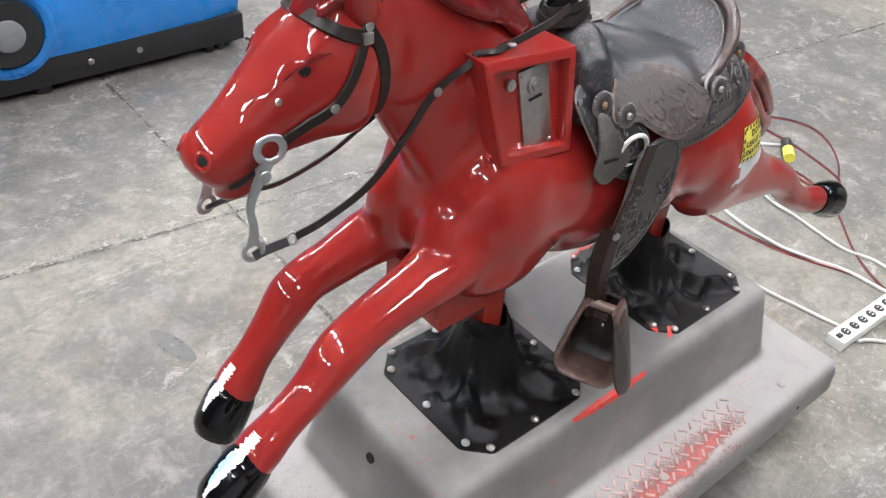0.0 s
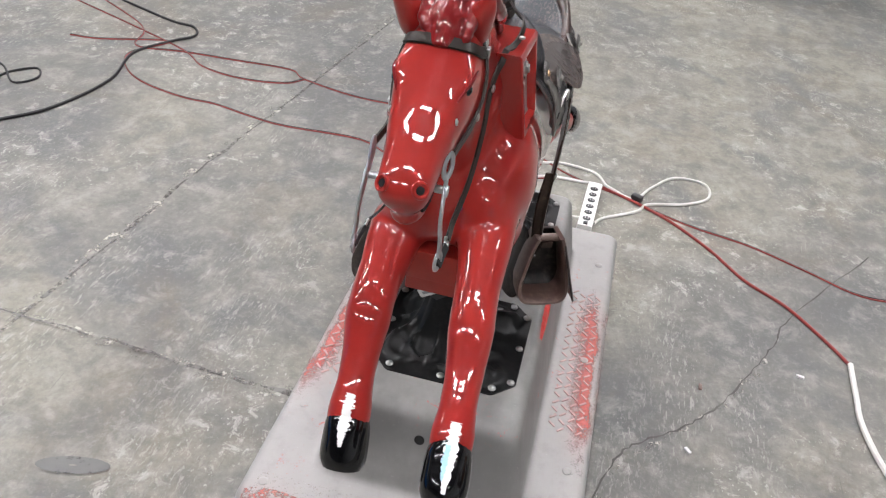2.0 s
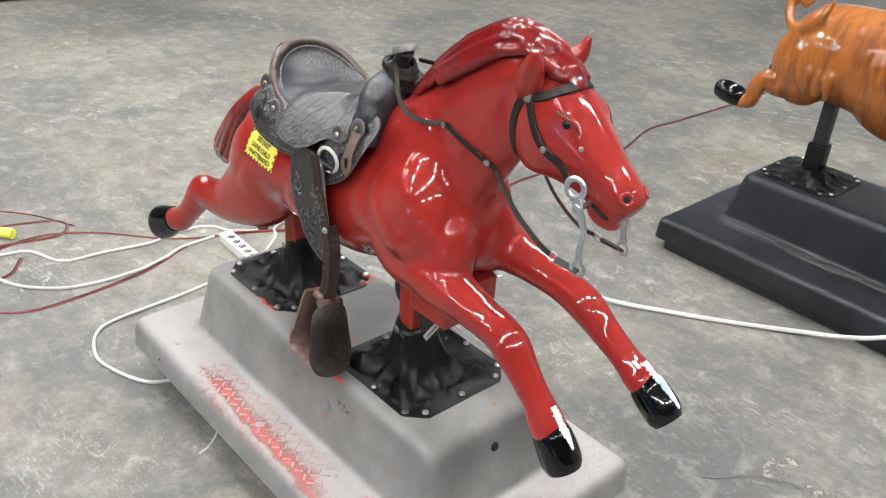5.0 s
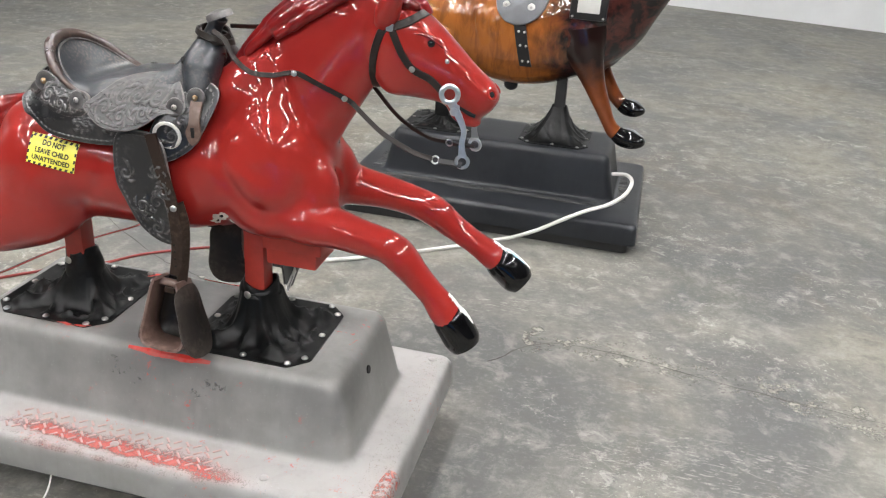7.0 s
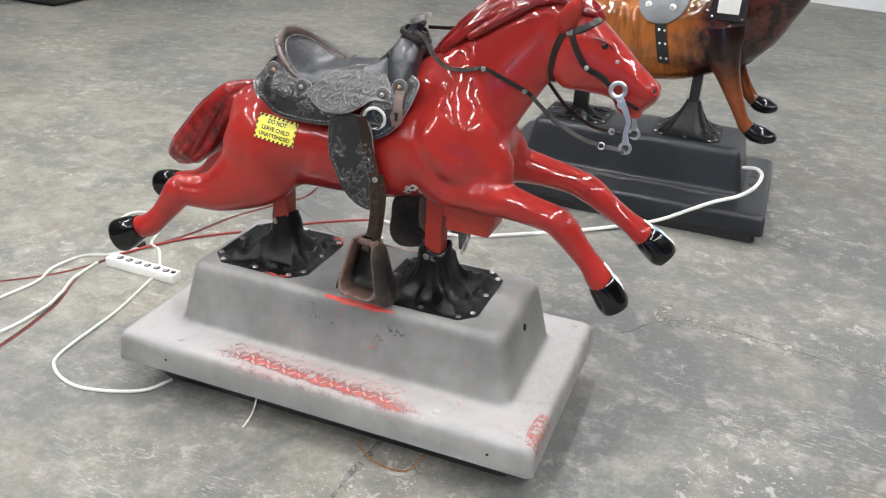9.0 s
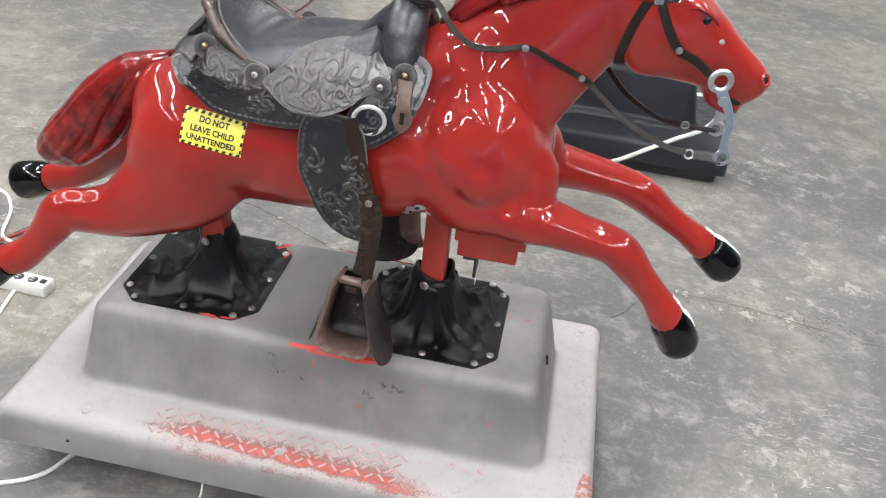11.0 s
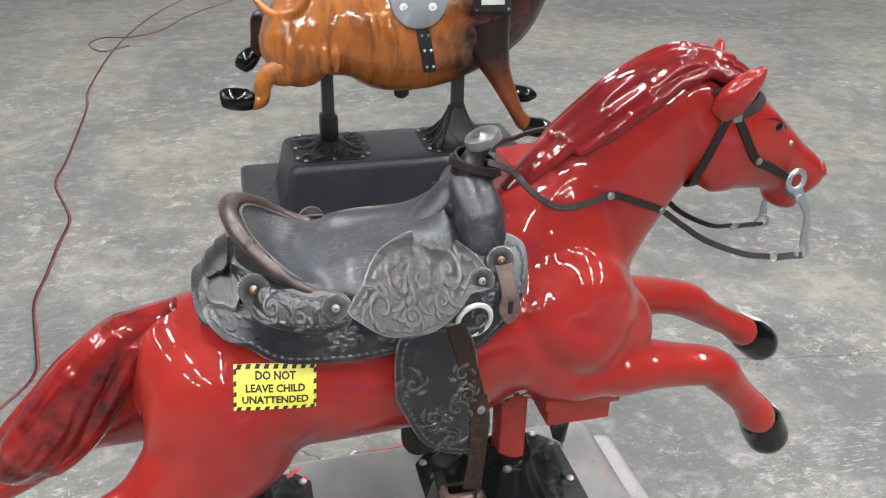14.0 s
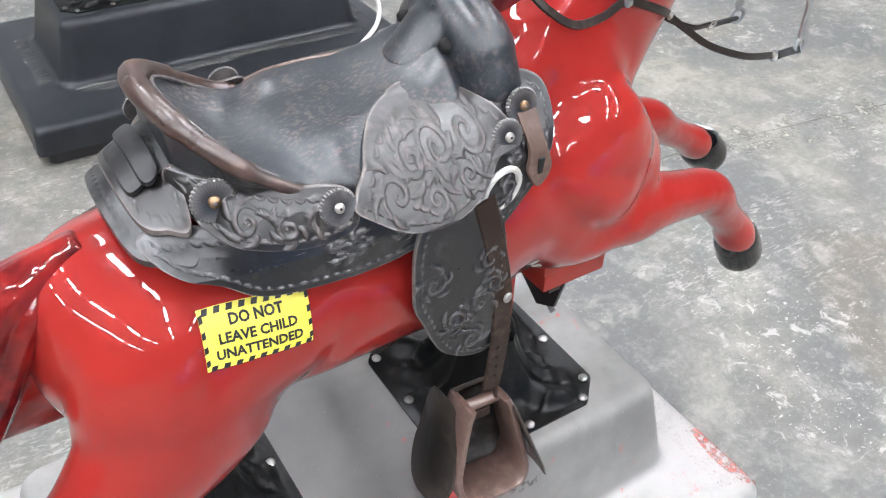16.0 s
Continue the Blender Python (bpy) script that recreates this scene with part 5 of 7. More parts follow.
def decal(parent, name, material, tree, side, centre, turn, w, h, lift, label="", shape=None, nx=14, nz=8):
    """A thin sticker that follows the surface. shape: outline corners within the unit square."""
    bm = bmesh.new()
    c, s = math.cos(radians(turn)), math.sin(radians(turn))

    def at(u, v):
        a, b = (u - 0.5) * w, (v - 0.5) * h
        a = -a if side > 0 else a
        return on_side(tree, centre[0] + a * c - b * s, centre[1] + a * s + b * c, side, lift)

    if shape is None:
        skin(bm, [[at(i / nx, j / nz) for i in range(nx + 1)] for j in range(nz + 1)], closed=False, cap=False)
    else:
        for poly in shape:
            skin(bm, [[at(*(np.array(poly[0]) + (np.array(poly[1]) - poly[0]) * i / 3 + (np.array(poly[3]) - poly[0] + (np.array(poly[2]) - poly[3] - np.array(poly[1]) + poly[0]) * i / 3) * j)) for i in range(4)] for j in (0, 0.5, 1)], closed=False, cap=False)
    ob = part(name, bm, material, parent, label, False)
    return ob, at


def lettering(parent, tree, at, text, u, v, size, aspect):
    cu = bpy.data.curves.new("lettering", "FONT")
    cu.body, cu.size, cu.align_x, cu.align_y = text, 1.0, "CENTER", "CENTER"
    cu.resolution_u = 2
    cu.offset = 0.035
    tmp = bpy.data.objects.new("lettering_tmp", cu)
    scene.collection.objects.link(tmp)
    me = bpy.data.meshes.new_from_object(tmp.evaluated_get(bpy.context.evaluated_depsgraph_get()))
    bpy.data.objects.remove(tmp)
    for p in me.vertices:
        p.co = at(u + p.co.x * size * aspect, v + p.co.y * size)
    me.materials.clear()
    me.materials.append(M_INK)
    ob = part("lettering", me, None, parent)
    return ob


def hazard_sticker(side, centre, turn, w, h, paper=True):
    rnd = random.Random(21 + side)
    st, at = decal(ride, "warning_sticker", M_YELLOW, T_HORSE, side, centre, turn, w, h, 0.0015, "yellow and black warning sticker")
    dash = []
    for k in range(9):
        u = (k + 0.25) / 9
        for v0, v1 in ((0.0, 0.09), (0.91, 1.0)):
            dash.append(((u, v0), (u + 0.055, v0), (u + 0.075, v1), (u + 0.02, v1)))
    for k in range(4):
        v = (k + 0.4) / 4.2
        for u0, u1 in ((0.0, 0.035), (0.965, 1.0)):
            dash.append(((u0, v), (u1, v + 0.02), (u1, v + 0.13), (u0, v + 0.11)))
    bm = bmesh.new()
    for poly in dash:
        p = [at(*q) + Vector((0, side * 0.0012, 0)) for q in poly]
        bm.faces.new([bm.verts.new(q) for q in p])
    part("hazard_dashes", bm, M_INK, st, "", False)
    up = lambda u, v: at(u, v) + Vector((0, side * 0.0012, 0))
    for text, v in (("DO NOT", 0.77), ("LEAVE CHILD", 0.50), ("UNATTENDED", 0.24)):
        lettering(st, T_HORSE, up, text, 0.5, v, 0.235, h / w)
    return at


hazard_sticker(-1, (-0.309, 0.862), -5.5, 0.124, 0.064)
at_l = hazard_sticker(1, (-0.440, 0.828), 0, 0.118, 0.072)
bm = bmesh.new()
rnd = random.Random(8)
top = [at_l(u, 0.02 + rnd.uniform(-0.03, 0.03)) for u in np.linspace(-0.05, 1.0, 12)]
low = [at_l(u, -0.75 + 0.35 * u + rnd.uniform(-0.06, 0.06)) for u in np.linspace(-0.05, 1.0, 12)]
skin(bm, [top, [a.lerp(b, 0.5) for a, b in zip(top, low)], low], closed=False, cap=False)
part("torn_sticker", bm, M_PAPER, ride, "torn white paper sticker", False)

# ---- the saddle ----
saddle = thing("saddle", "worn black western saddle with tooled leather on the horse's back", "saddle", at=(-0.12, Y0, 0.96))


ROOF = {   # how far the leathers stand out from the middle plane, by height
    "seat": [(0.80, 0.150), (0.90, 0.160), (0.95, 0.160), (0.98, 0.155), (1.0, 0.146), (1.02, 0.125), (1.04, 0.09), (1.055, 0.05), (1.062, 0)],
    "cantle": [(0.80, 0.145), (0.90, 0.150), (0.95, 0.146), (0.98, 0.136), (1.0, 0.125), (1.02, 0.108), (1.035, 0.085), (1.045, 0.05), (1.052, 0)],
    "swell": [(0.80, 0.140), (0.90, 0.146), (0.95, 0.145), (0.98, 0.140), (1.0, 0.130), (1.02, 0.115), (1.04, 0.098), (1.06, 0.08), (1.09, 0.05), (1.11, 0)],
    "croup": [(0.80, 0.145), (0.88, 0.150), (0.92, 0.142), (0.95, 0.125), (0.97, 0.10), (0.985, 0.07), (0.995, 0.03), (1.0, 0)],
}


def roof(x, z):
    v = {k: np.interp(z, [r[0] for r in t], [r[1] for r in t]) for k, t in ROOF.items()}
    back = np.clip((-0.2 - x) / 0.1, 0, 1)
    front = np.clip((x + 0.02) / 0.06, 0, 1)
    end = np.clip((-0.31 - x) / 0.09, 0, 1)
    end = end * end * (3 - 2 * end)
    rear = v["cantle"] * (1 - end) + v["croup"] * end
    return v["seat"] * (1 - back) * (1 - front) + rear * back + v["swell"] * front


ZS = np.linspace(0.95, 1.115, 160)


def roof_height(x, y):
    """Height of the leathers at a distance y from the middle plane."""
    return float(np.interp(-y, -roof(np.full_like(ZS, x), ZS), ZS))


def dish(x):
    """Half width, height of the middle and height of the edge of the seat at x."""
    rows = [(-0.350, 0.055, 1.092, 1.094), (-0.328, 0.088, 1.074, 1.084), (-0.297, 0.108, 1.046, 1.062), (-0.258, 0.120, 1.032, 1.030), (-0.21, 0.128, 1.030, 1.002), (-0.16, 0.150, 1.036, 0.990), (-0.11, 0.156, 1.046, 0.985), (-0.06, 0.150, 1.064, 0.988), (-0.03, 0.120, 1.082, 1.003), (-0.005, 0.085, 1.100, 1.030), (0.012, 0.055, 1.112, 1.060)]
    rows = smooth_rows(rows, 8)
    xs = [r[0] for r in rows]
    return [float(np.interp(x, xs, [r[k] for r in rows])) for k in (1, 2, 3)]


def seat_mesh():
    bm = bmesh.new()
    rings = []
    for x in np.linspace(-0.350, 0.012, 46):
        w, zc, ze = dish(x)
        tr, lr = [], []
        for v in np.linspace(-1, 1, 35):
            y = w * abs(v)
            bowl = zc + (ze - zc) * abs(v) ** 2.6
            if x < -0.20:
                bowl -= 0.018 * math.exp(-(((x + 0.275) / 0.045) ** 2)) * (1 - v * v)
            flank = zc + (roof_height(x, y) - zc) * ease((y - 0.035) / 0.075) if x < -0.02 else zc + (ze - zc) * abs(v) ** 2.0
            f = ease((x + 0.235) / 0.06)
            z = bowl * (1 - f) + flank * f
            tr.append(Vector((x, Y0 + w * v, z)))
            lr.append(Vector((x + 0.004, Y0 + w * 0.95 * v, min(z - 0.016, 1.0 - 0.03 * abs(v)))))
        rings.append(tr + lr[::-1])
    skin(bm, rings)
    return melted(bm, "seat", M_SEAT, 0.004, 24)


SEAT = seat_mesh()
part("seat", SEAT, None, saddle, "glossy worn blue-black leather seat")


def rim_points(grow=1.0, drop=0.0, back=0.0):
    pts = []
    for k in range(25):
        a = math.pi * (k / 24 - 0.5)
        c = math.cos(a)
        pts.append((-0.203 - 0.150 * c ** 0.8 * grow - back * c, Y0 + 0.126 * grow * math.sin(a) * (1 + 0.08 * c), 0.998 + 0.103 * c ** 1.15 - drop * (0.35 + 0.65 * c)))
    return pts


bm = bmesh.new()
tube(bm, rim_points(), [0.007, 0.011, 0.0135, 0.014, 0.0135, 0.011, 0.007], 12, 2)
part("cantle_rim", bm, M_RIM, saddle, "rolled brown leather cantle rim")
bm = bmesh.new()
top = [Vector(p) for p in rim_points(0.90, 0.012)]
tube(bm, [p + Vector((0.004, 0, 0.004)) for p in top[2:-2]], 0.0022, 6, 2)
part("rim_welt", bm, M_LEATHER, saddle, "thin stitched welt inside the rim")
bm = bmesh.new()
rows = [rim_points(1.0, 0.004), rim_points(1.0, 0.03, -0.002), rim_points(0.97, 0.06, -0.006), rim_points(0.93, 0.10, -0.010), rim_points(0.90, 0.125, -0.010)]
skin(bm, [[Vector(p) for p in r] for r in rows], closed=False, cap=False)
part("cantle_back", bm, M_LEATHER, saddle, "black leather cantle back")

# pommel arch, neck and horn
bm = bmesh.new()
tube(bm, [(0.040, Y0 - 0.074, 0.985), (0.037, Y0 - 0.074, 1.03), (0.032, Y0 - 0.058, 1.072), (0.028, Y0 - 0.030, 1.096), (0.026, Y0, 1.104), (0.028, Y0 + 0.030, 1.096), (0.032, Y0 + 0.058, 1.072), (0.037, Y0 + 0.074, 1.03), (0.040, Y0 + 0.074, 0.985)], [0.032, 0.038, 0.042, 0.040, 0.036, 0.040, 0.042, 0.038, 0.032], 20, 4)
limb(bm, [(0.022, Y0, 1.110, 0.030, 0.034), (0.030, Y0, 1.140, 0.022, 0.022), (0.040, Y0, 1.165, 0.017, 0.018), (0.050, Y0, 1.184, 0.022, 0.024)], 18)
limb(bm, [(0.020, Y0, 1.100, 0.030, 0.046), (-0.006, Y0, 1.094, 0.022, 0.040), (-0.028, Y0, 1.076, 0.018, 0.038), (-0.055, Y0, 1.052, 0.016, 0.034)], 20)
SWELL = melted(bm, "swell", M_SEAT, 0.004, 10)
part("swell", SWELL, None, saddle, "black leather covered swell with rubbed patches")
bm = bmesh.new()
disc(bm, (0.052, Y0, 1.180), (-0.40, 0.0, 1), 0.030, 0.014, 32, 0.006)
part("horn_cap", bm, M_LEATHER, saddle, "flat round leather horn cap")
# the hand hole between seat and swell
for s in (-1, 1):
    bm = bmesh.new()
    ball(bm, (-0.010, Y0 + s * 0.047, 1.088), (0.014, 0.008, 0.010), 14, (s * 20, 25, 0))
    part("hand_hole", bm, M_HOLE, saddle)

T_TREE = tree_of(HORSE, SEAT, SWELL)

# outlines in x, z
REAR_SKIRT = [(-0.400, 0.980), (-0.394, 0.966), (-0.374, 0.952), (-0.340, 0.941), (-0.296, 0.914), (-0.220, 0.909), (-0.130, 0.915), (-0.090, 0.950), (-0.16, 0.990), (-0.28, 0.998), (-0.36, 0.988)]
REAR_JOCKEY = [(-0.356, 1.030), (-0.350, 1.004), (-0.326, 0.984), (-0.285, 0.968), (-0.238, 0.963), (-0.196, 0.975), (-0.196, 1.010), (-0.26, 1.020), (-0.312, 1.036), (-0.338, 1.040)]
FRONT_SKIRT = [(0.094, 1.035), (0.088, 0.997), (0.069, 0.956), (0.042, 0.921), (-0.008, 0.892), (-0.045, 0.905), (-0.035, 0.97), (0.020, 1.04), (0.049, 1.058), (0.080, 1.052)]
SEAT_JOCKEY = [(-0.196, 0.994), (-0.180, 0.982), (-0.148, 0.964), (-0.106, 0.957), (-0.066, 0.964), (-0.036, 0.980), (-0.010, 0.998), (0.029, 1.002), (0.016, 1.033), (-0.010, 1.049), (-0.038, 1.056), (-0.076, 1.057), (-0.113, 1.053), (-0.147, 1.041), (-0.172, 1.018), (-0.189, 1.004)]


def inside(P, out):
    """Which points lie within an outline, and how far from its edge."""
    ins = np.zeros(len(P), bool)
    dist = np.full(len(P), 9.0)
    for a, b in zip(out, np.roll(out, -1, 0)):
        up = (a[1] > P[:, 1]) != (b[1] > P[:, 1])
        if abs(b[1] - a[1]) > 1e-9:
            ins ^= up & (P[:, 0] < (b[0] - a[0]) * (P[:, 1] - a[1]) / (b[1] - a[1]) + a[0])
        d = b - a
        t = np.clip(((P - a) @ d) / max(1e-12, d @ d), 0, 1)
        dist = np.minimum(dist, np.hypot(*(P - a - t[:, None] * d).T))
    return ins, dist


def carving(out, seed, count, size, margin=0.014):
    """Strokes of a carved pattern: spirals with fans of curved leaves, kept off the border."""
    rnd = random.Random(seed)
    out = np.array(out)[::9]
    lo, hi = out.min(0), out.max(0)
    spots, strokes = [], []
    for _ in range(count * 80):
        c = np.array([rnd.uniform(lo[0], hi[0]), rnd.uniform(lo[1], hi[1])])
        r = size * rnd.uniform(0.55, 1.1)
        i, d = inside(c[None], out)
        if i[0] and d[0] > margin + r * 0.7 and all(np.hypot(*(c - p)) > (r + q) * 0.95 for p, q in spots):
            spots.append((c, r))
            if len(spots) >= count:
                break
    for c, r in spots:
        hand, st, turns = rnd.choice((-1, 1)), rnd.uniform(0, 6.28), rnd.uniform(1.1, 1.6)
        n = 26
        u = np.linspace(0, 1, n)
        ang = st + hand * 2 * math.pi * turns * u
        rad = r * (1 - u) ** 0.85 + 0.0012
        strokes.append((c + np.stack([np.cos(ang), np.sin(ang)], 1) * rad[:, None], 0.0026 * (0.6 + 0.7 * np.sin(math.pi * np.clip(0.1 + u, 0, 1)))))
        for k in range(5):
            a0 = st - hand * 0.2 + hand * k * 1.18
            u = np.linspace(0, 1, 9)
            far = r * rnd.uniform(1.5, 2.1)
            rr = r * 1.02 + (far - r) * u
            aa = a0 - hand * 0.75 * u**1.5
            strokes.append((c + np.stack([np.cos(aa), np.sin(aa)], 1) * rr[:, None], 0.0036 * np.sin(math.pi * (0.12 + 0.84 * u)) + 0.0004))
    return strokes


def border(out, inset, step, width):
    """A row of short stamped arcs along the edge."""
    out = np.array(out)
    d = np.roll(out, -1, 0) - np.roll(out, 1, 0)
    d /= np.maximum(1e-9, np.hypot(*d.T))[:, None]
    nrm = np.stack([-d[:, 1], d[:, 0]], 1)
    if inside((out + nrm * 0.004)[:1], out)[0][0] == False:
        nrm = -nrm
    line = out + nrm * inset
    seg = np.hypot(*(np.roll(line, -1, 0) - line).T)
    s = np.concatenate([[0], np.cumsum(seg)])
    line, nn = np.vstack([line, line[:1]]), np.vstack([nrm, nrm[:1]])
    strokes = []
    total = int(s[-1] / step)
    for k in range(total):
        at = (k + np.linspace(0.08, 0.92, 5)) * s[-1] / total
        p = np.stack([np.interp(at, s, line[:, j]) + np.interp(at, s, nn[:, j]) * np.array([0.0, 0.0016, 0.0022, 0.0016, 0.0]) for j in (0, 1)], 1)
        strokes.append((p, np.array([0.4, 1, 1.2, 1, 0.4]) * width))
    return strokes


def relief(P, strokes, height):
    h = np.zeros(len(P))
    for p, w in strokes:
        lo, hi = p.min(0) - 0.006, p.max(0) + 0.006
        k = np.where(((P > lo) & (P < hi)).all(1))[0]
        if not len(k):
            continue
        q = P[k]
        best = np.zeros(len(k))
        for a, b, wa, wb in zip(p, p[1:], w, w[1:]):
            d = b - a
            t = np.clip(((q - a) @ d) / max(1e-12, d @ d), 0, 1)
            dist = np.hypot(*(q - a - t[:, None] * d).T)
            ww = wa + (wb - wa) * t
            best = np.maximum(best, np.sqrt(np.clip(1 - (dist / np.maximum(ww, 1e-5)) ** 2, 0, 1)) * np.clip(ww / 0.003, 0.3, 1.2))
        h[k] = np.maximum(h[k], best)
    return h * height


def tooled_sheet(outline, s, drape, lift, thick, strokes=(), height=0.0028, rings=54):
    """A leather sheet with rounded edges whose carving is raised out of its surface."""
    out = np.array(outline)
    mid = out.mean(0)
    n = len(out)
    f = np.sqrt((np.arange(rings) + 1.0) / rings) * 0.3 + ((np.arange(rings) + 1.0) / rings) * 0.7
    P = (mid + (out[None] - mid) * f[:, None, None]).reshape(-1, 2)
    y = np.asarray(drape(P[:, 0], P[:, 1]), float) * np.ones(len(P))
    h = relief(P, strokes, height) if len(strokes) else np.zeros(len(P))
    yy = (Y0 + s * (y + lift + thick + h)).reshape(rings, n)
    base = (Y0 + s * (y + lift)).reshape(rings, n)
    P3 = P.reshape(rings, n, 2)
    bm = bmesh.new()
    rows = [[Vector((P3[i, j, 0], yy[i, j], P3[i, j, 1])) for j in range(n)] for i in range(rings)]
    way = out - mid
    way /= np.hypot(*way.T)[:, None]
    lip = [Vector((P3[-1, j, 0] + way[j, 0] * thick * 0.35, (yy[-1, j] + base[-1, j]) / 2, P3[-1, j, 1] + way[j, 1] * thick * 0.35)) for j in range(n)]
    under = [Vector((P3[-1, j, 0], base[-1, j] - s * 0.002, P3[-1, j, 1])) for j in range(n)]
    inner = [Vector((*(mid + (out[j] - mid) * 0.5), 0)) for j in range(n)]
    inner = [Vector((p.x, base[rings // 2, j] - s * 0.002, p.y)) for j, p in enumerate(inner)]
    skin(bm, rows + [lip, under, inner])
    return bm


def concho(at, side, parent, r=0.021, brass=False):
    bm = bmesh.new()
    disc(bm, at, (0, side, 0.25), r, 0.005, 64, 0.001, 0.07)
    c = part("rosette", bm, M_LEATHER, parent, "scalloped black leather rosette")
    bm = bmesh.new()
    n = Vector((0, side, 0.25)).normalized()
    disc(bm, Vector(at) + n * 0.006, n, r * 0.30, 0.003, 16, 0.002)
    part("screw", bm, M_BRASS if brass else M_SCREW, c, "round metal screw")
    bm = bmesh.new()
    disc(bm, Vector(at) + n * 0.0103, n, r * 0.08, 0.0010, 10)
    part("screw_socket", bm, M_HOLE if not brass else M_STEEL, c)


def side_leathers(s):
    def lay(name, pts, lift, thick, mat, label, carve, n=300, flare=0.0):
        out = round_outline(pts, n)
        strokes = border(out, 0.0075, 0.0125, 0.0019)
        if carve:
            strokes = strokes + carving(out, *carve)
        stand = lambda x, z: roof(x, z) + flare * np.clip((1.01 - z) / 0.05, 0, 1) ** 1.3
        part(name, tooled_sheet(out, s, stand, lift, thick, strokes), mat, saddle, label)

    lay("front_skirt", FRONT_SKIRT, 0.0, 0.005, M_LEATHER, "black leather front skirt", (3, 3, 0.015))
    lay("rear_skirt", REAR_SKIRT, 0.0, 0.006, M_LEATHER, "black leather rear skirt with stamped edge", (4, 3, 0.015))
    lay("rear_jockey", REAR_JOCKEY, 0.006, 0.004, M_TOOLED, "tooled leather rear jockey", (5, 4, 0.015), 380)
    lay("seat_jockey", SEAT_JOCKEY if s < 0 else [(x, z - 0.22 * max(0.0, z - 1.015)) for x, z in SEAT_JOCKEY], 0.009 if s < 0 else 0.003, 0.004, M_TOOLED if s < 0 else M_RUBBED, "tooled leather seat jockey with floral carving" if s < 0 else "seat jockey rubbed brown with faint carving", (7 + s, 7 if s < 0 else 3, 0.021), 460, 0.022)
    for x, z, y, r, br in ((-0.327, 1.020, 0.011, 0.0225, True), (-0.214, 1.002, 0.016, 0.0195, False), (0.012, 1.011, 0.014, 0.020, False), (0.049, 1.030, 0.011, 0.021, True)):
        concho((x, Y0 + s * (float(roof(x, z)) + y), z), s, saddle, r, br)
    # fender, stirrup strap and stirrup
    fen = round_outline([(-0.115, 0.945), (-0.128, 0.845), (-0.111, 0.793), (-0.080, 0.730), (-0.035, 0.697), (0.006, 0.700), (0.016, 0.757), (0.006, 0.846), (-0.020, 0.945)], 260)
    hang = lambda x, z: 0.158 + 0.012 * np.sin((z - 0.69) * 9)
    strokes = border(fen, 0.0075, 0.0125, 0.0019) + carving(fen, 14, 6, 0.019)
    part("fender", tooled_sheet(fen, s, hang, 0.0, 0.005, strokes), M_LEATHER, saddle, "black tooled leather fender")
    bm = bmesh.new()
    ribbon(bm, [(-0.035, Y0 + s * 0.172, 0.955), (-0.015, Y0 + s * 0.174, 0.88), (0.004, Y0 + s * 0.172, 0.80), (0.010, Y0 + s * 0.170, 0.72), (0.006, Y0 + s * 0.170, 0.66), (0.000, Y0 + s * 0.172, 0.622)], 0.031, 0.003, facing=(0, s, 0))
    part("stirrup_strap", bm, M_STRAP, saddle, "brown leather stirrup strap")
    bm = bmesh.new()
    ribbon(bm, [(0.016, Y0 + s * 0.166, 0.80), (0.024, Y0 + s * 0.160, 0.74), (0.018, Y0 + s * 0.160, 0.66), (0.012, Y0 + s * 0.168, 0.60)], 0.026, 0.004, facing=(0.8, s * 0.6, 0))
    part("strap_end", bm, M_STRAP, saddle, "brown leather strap end")
    bm = bmesh.new()
    disc(bm, (0.010, Y0 + s * 0.176, 0.790), (0.2, s, 0), 0.0075, 0.003, 12, 0.002)
    part("strap_rivet", bm, M_STEEL, saddle)
    for k in range(4):
        bm = bmesh.new()
        disc(bm, (0.004, Y0 + s * 0.1745, 0.70 - k * 0.018), (0, s, 0), 0.003, 0.0008, 8)
        part("strap_hole", bm, M_HOLE, saddle)
    # D ring and latigo keeper
    bm = bmesh.new()
    ringlet(bm, (-0.002, Y0 + s * 0.160, 0.952), (0.15, s, -0.1), 0.028, 0.0042)
    part("girth_ring", bm, M_RING, saddle, "pale metal girth ring")
    tab = round_outline([(0.040, 1.030), (0.045, 0.985), (0.040, 0.960), (0.056, 0.936), (0.074, 0.958), (0.068, 0.990), (0.064, 1.030)] if s < 0 else [(0.046, 1.015), (0.030, 0.982), (0.010, 0.952), (0.018, 0.925), (0.048, 0.903), (0.080, 0.930), (0.074, 0.970), (0.066, 1.015)], 42)
    bm = bmesh.new()
    sheet(bm, tab, T_TREE, s, 0.0, 0.004, drape=lambda x, z: Y0 + s * (float(roof(x, z)) + 0.009))
    t = part("latigo_keeper", bm, M_LATIGO if s < 0 else M_KEEPER, saddle, "slotted leather latigo keeper")
    bm = bmesh.new()
    if s < 0:
        box(bm, (-0.004, -0.002, -0.014), (0.004, 0.002, 0.014), 0.001, pose(0.057, Y0 + s * (float(roof(0.057, 0.962)) + 0.013), 0.962, s * -6, 0, 0))
    else:
        box(bm, (-0.018, -0.002, -0.003), (0.018, 0.002, 0.003), 0.001, pose(0.047, Y0 + s * (float(roof(0.047, 0.948)) + 0.013), 0.948, s * -6, -8, 0))
    part("slot", bm, M_HOLE, t)


for s in (-1, 1):
    side_leathers(s)
# skirt, jockey and strap plate behind the cantle


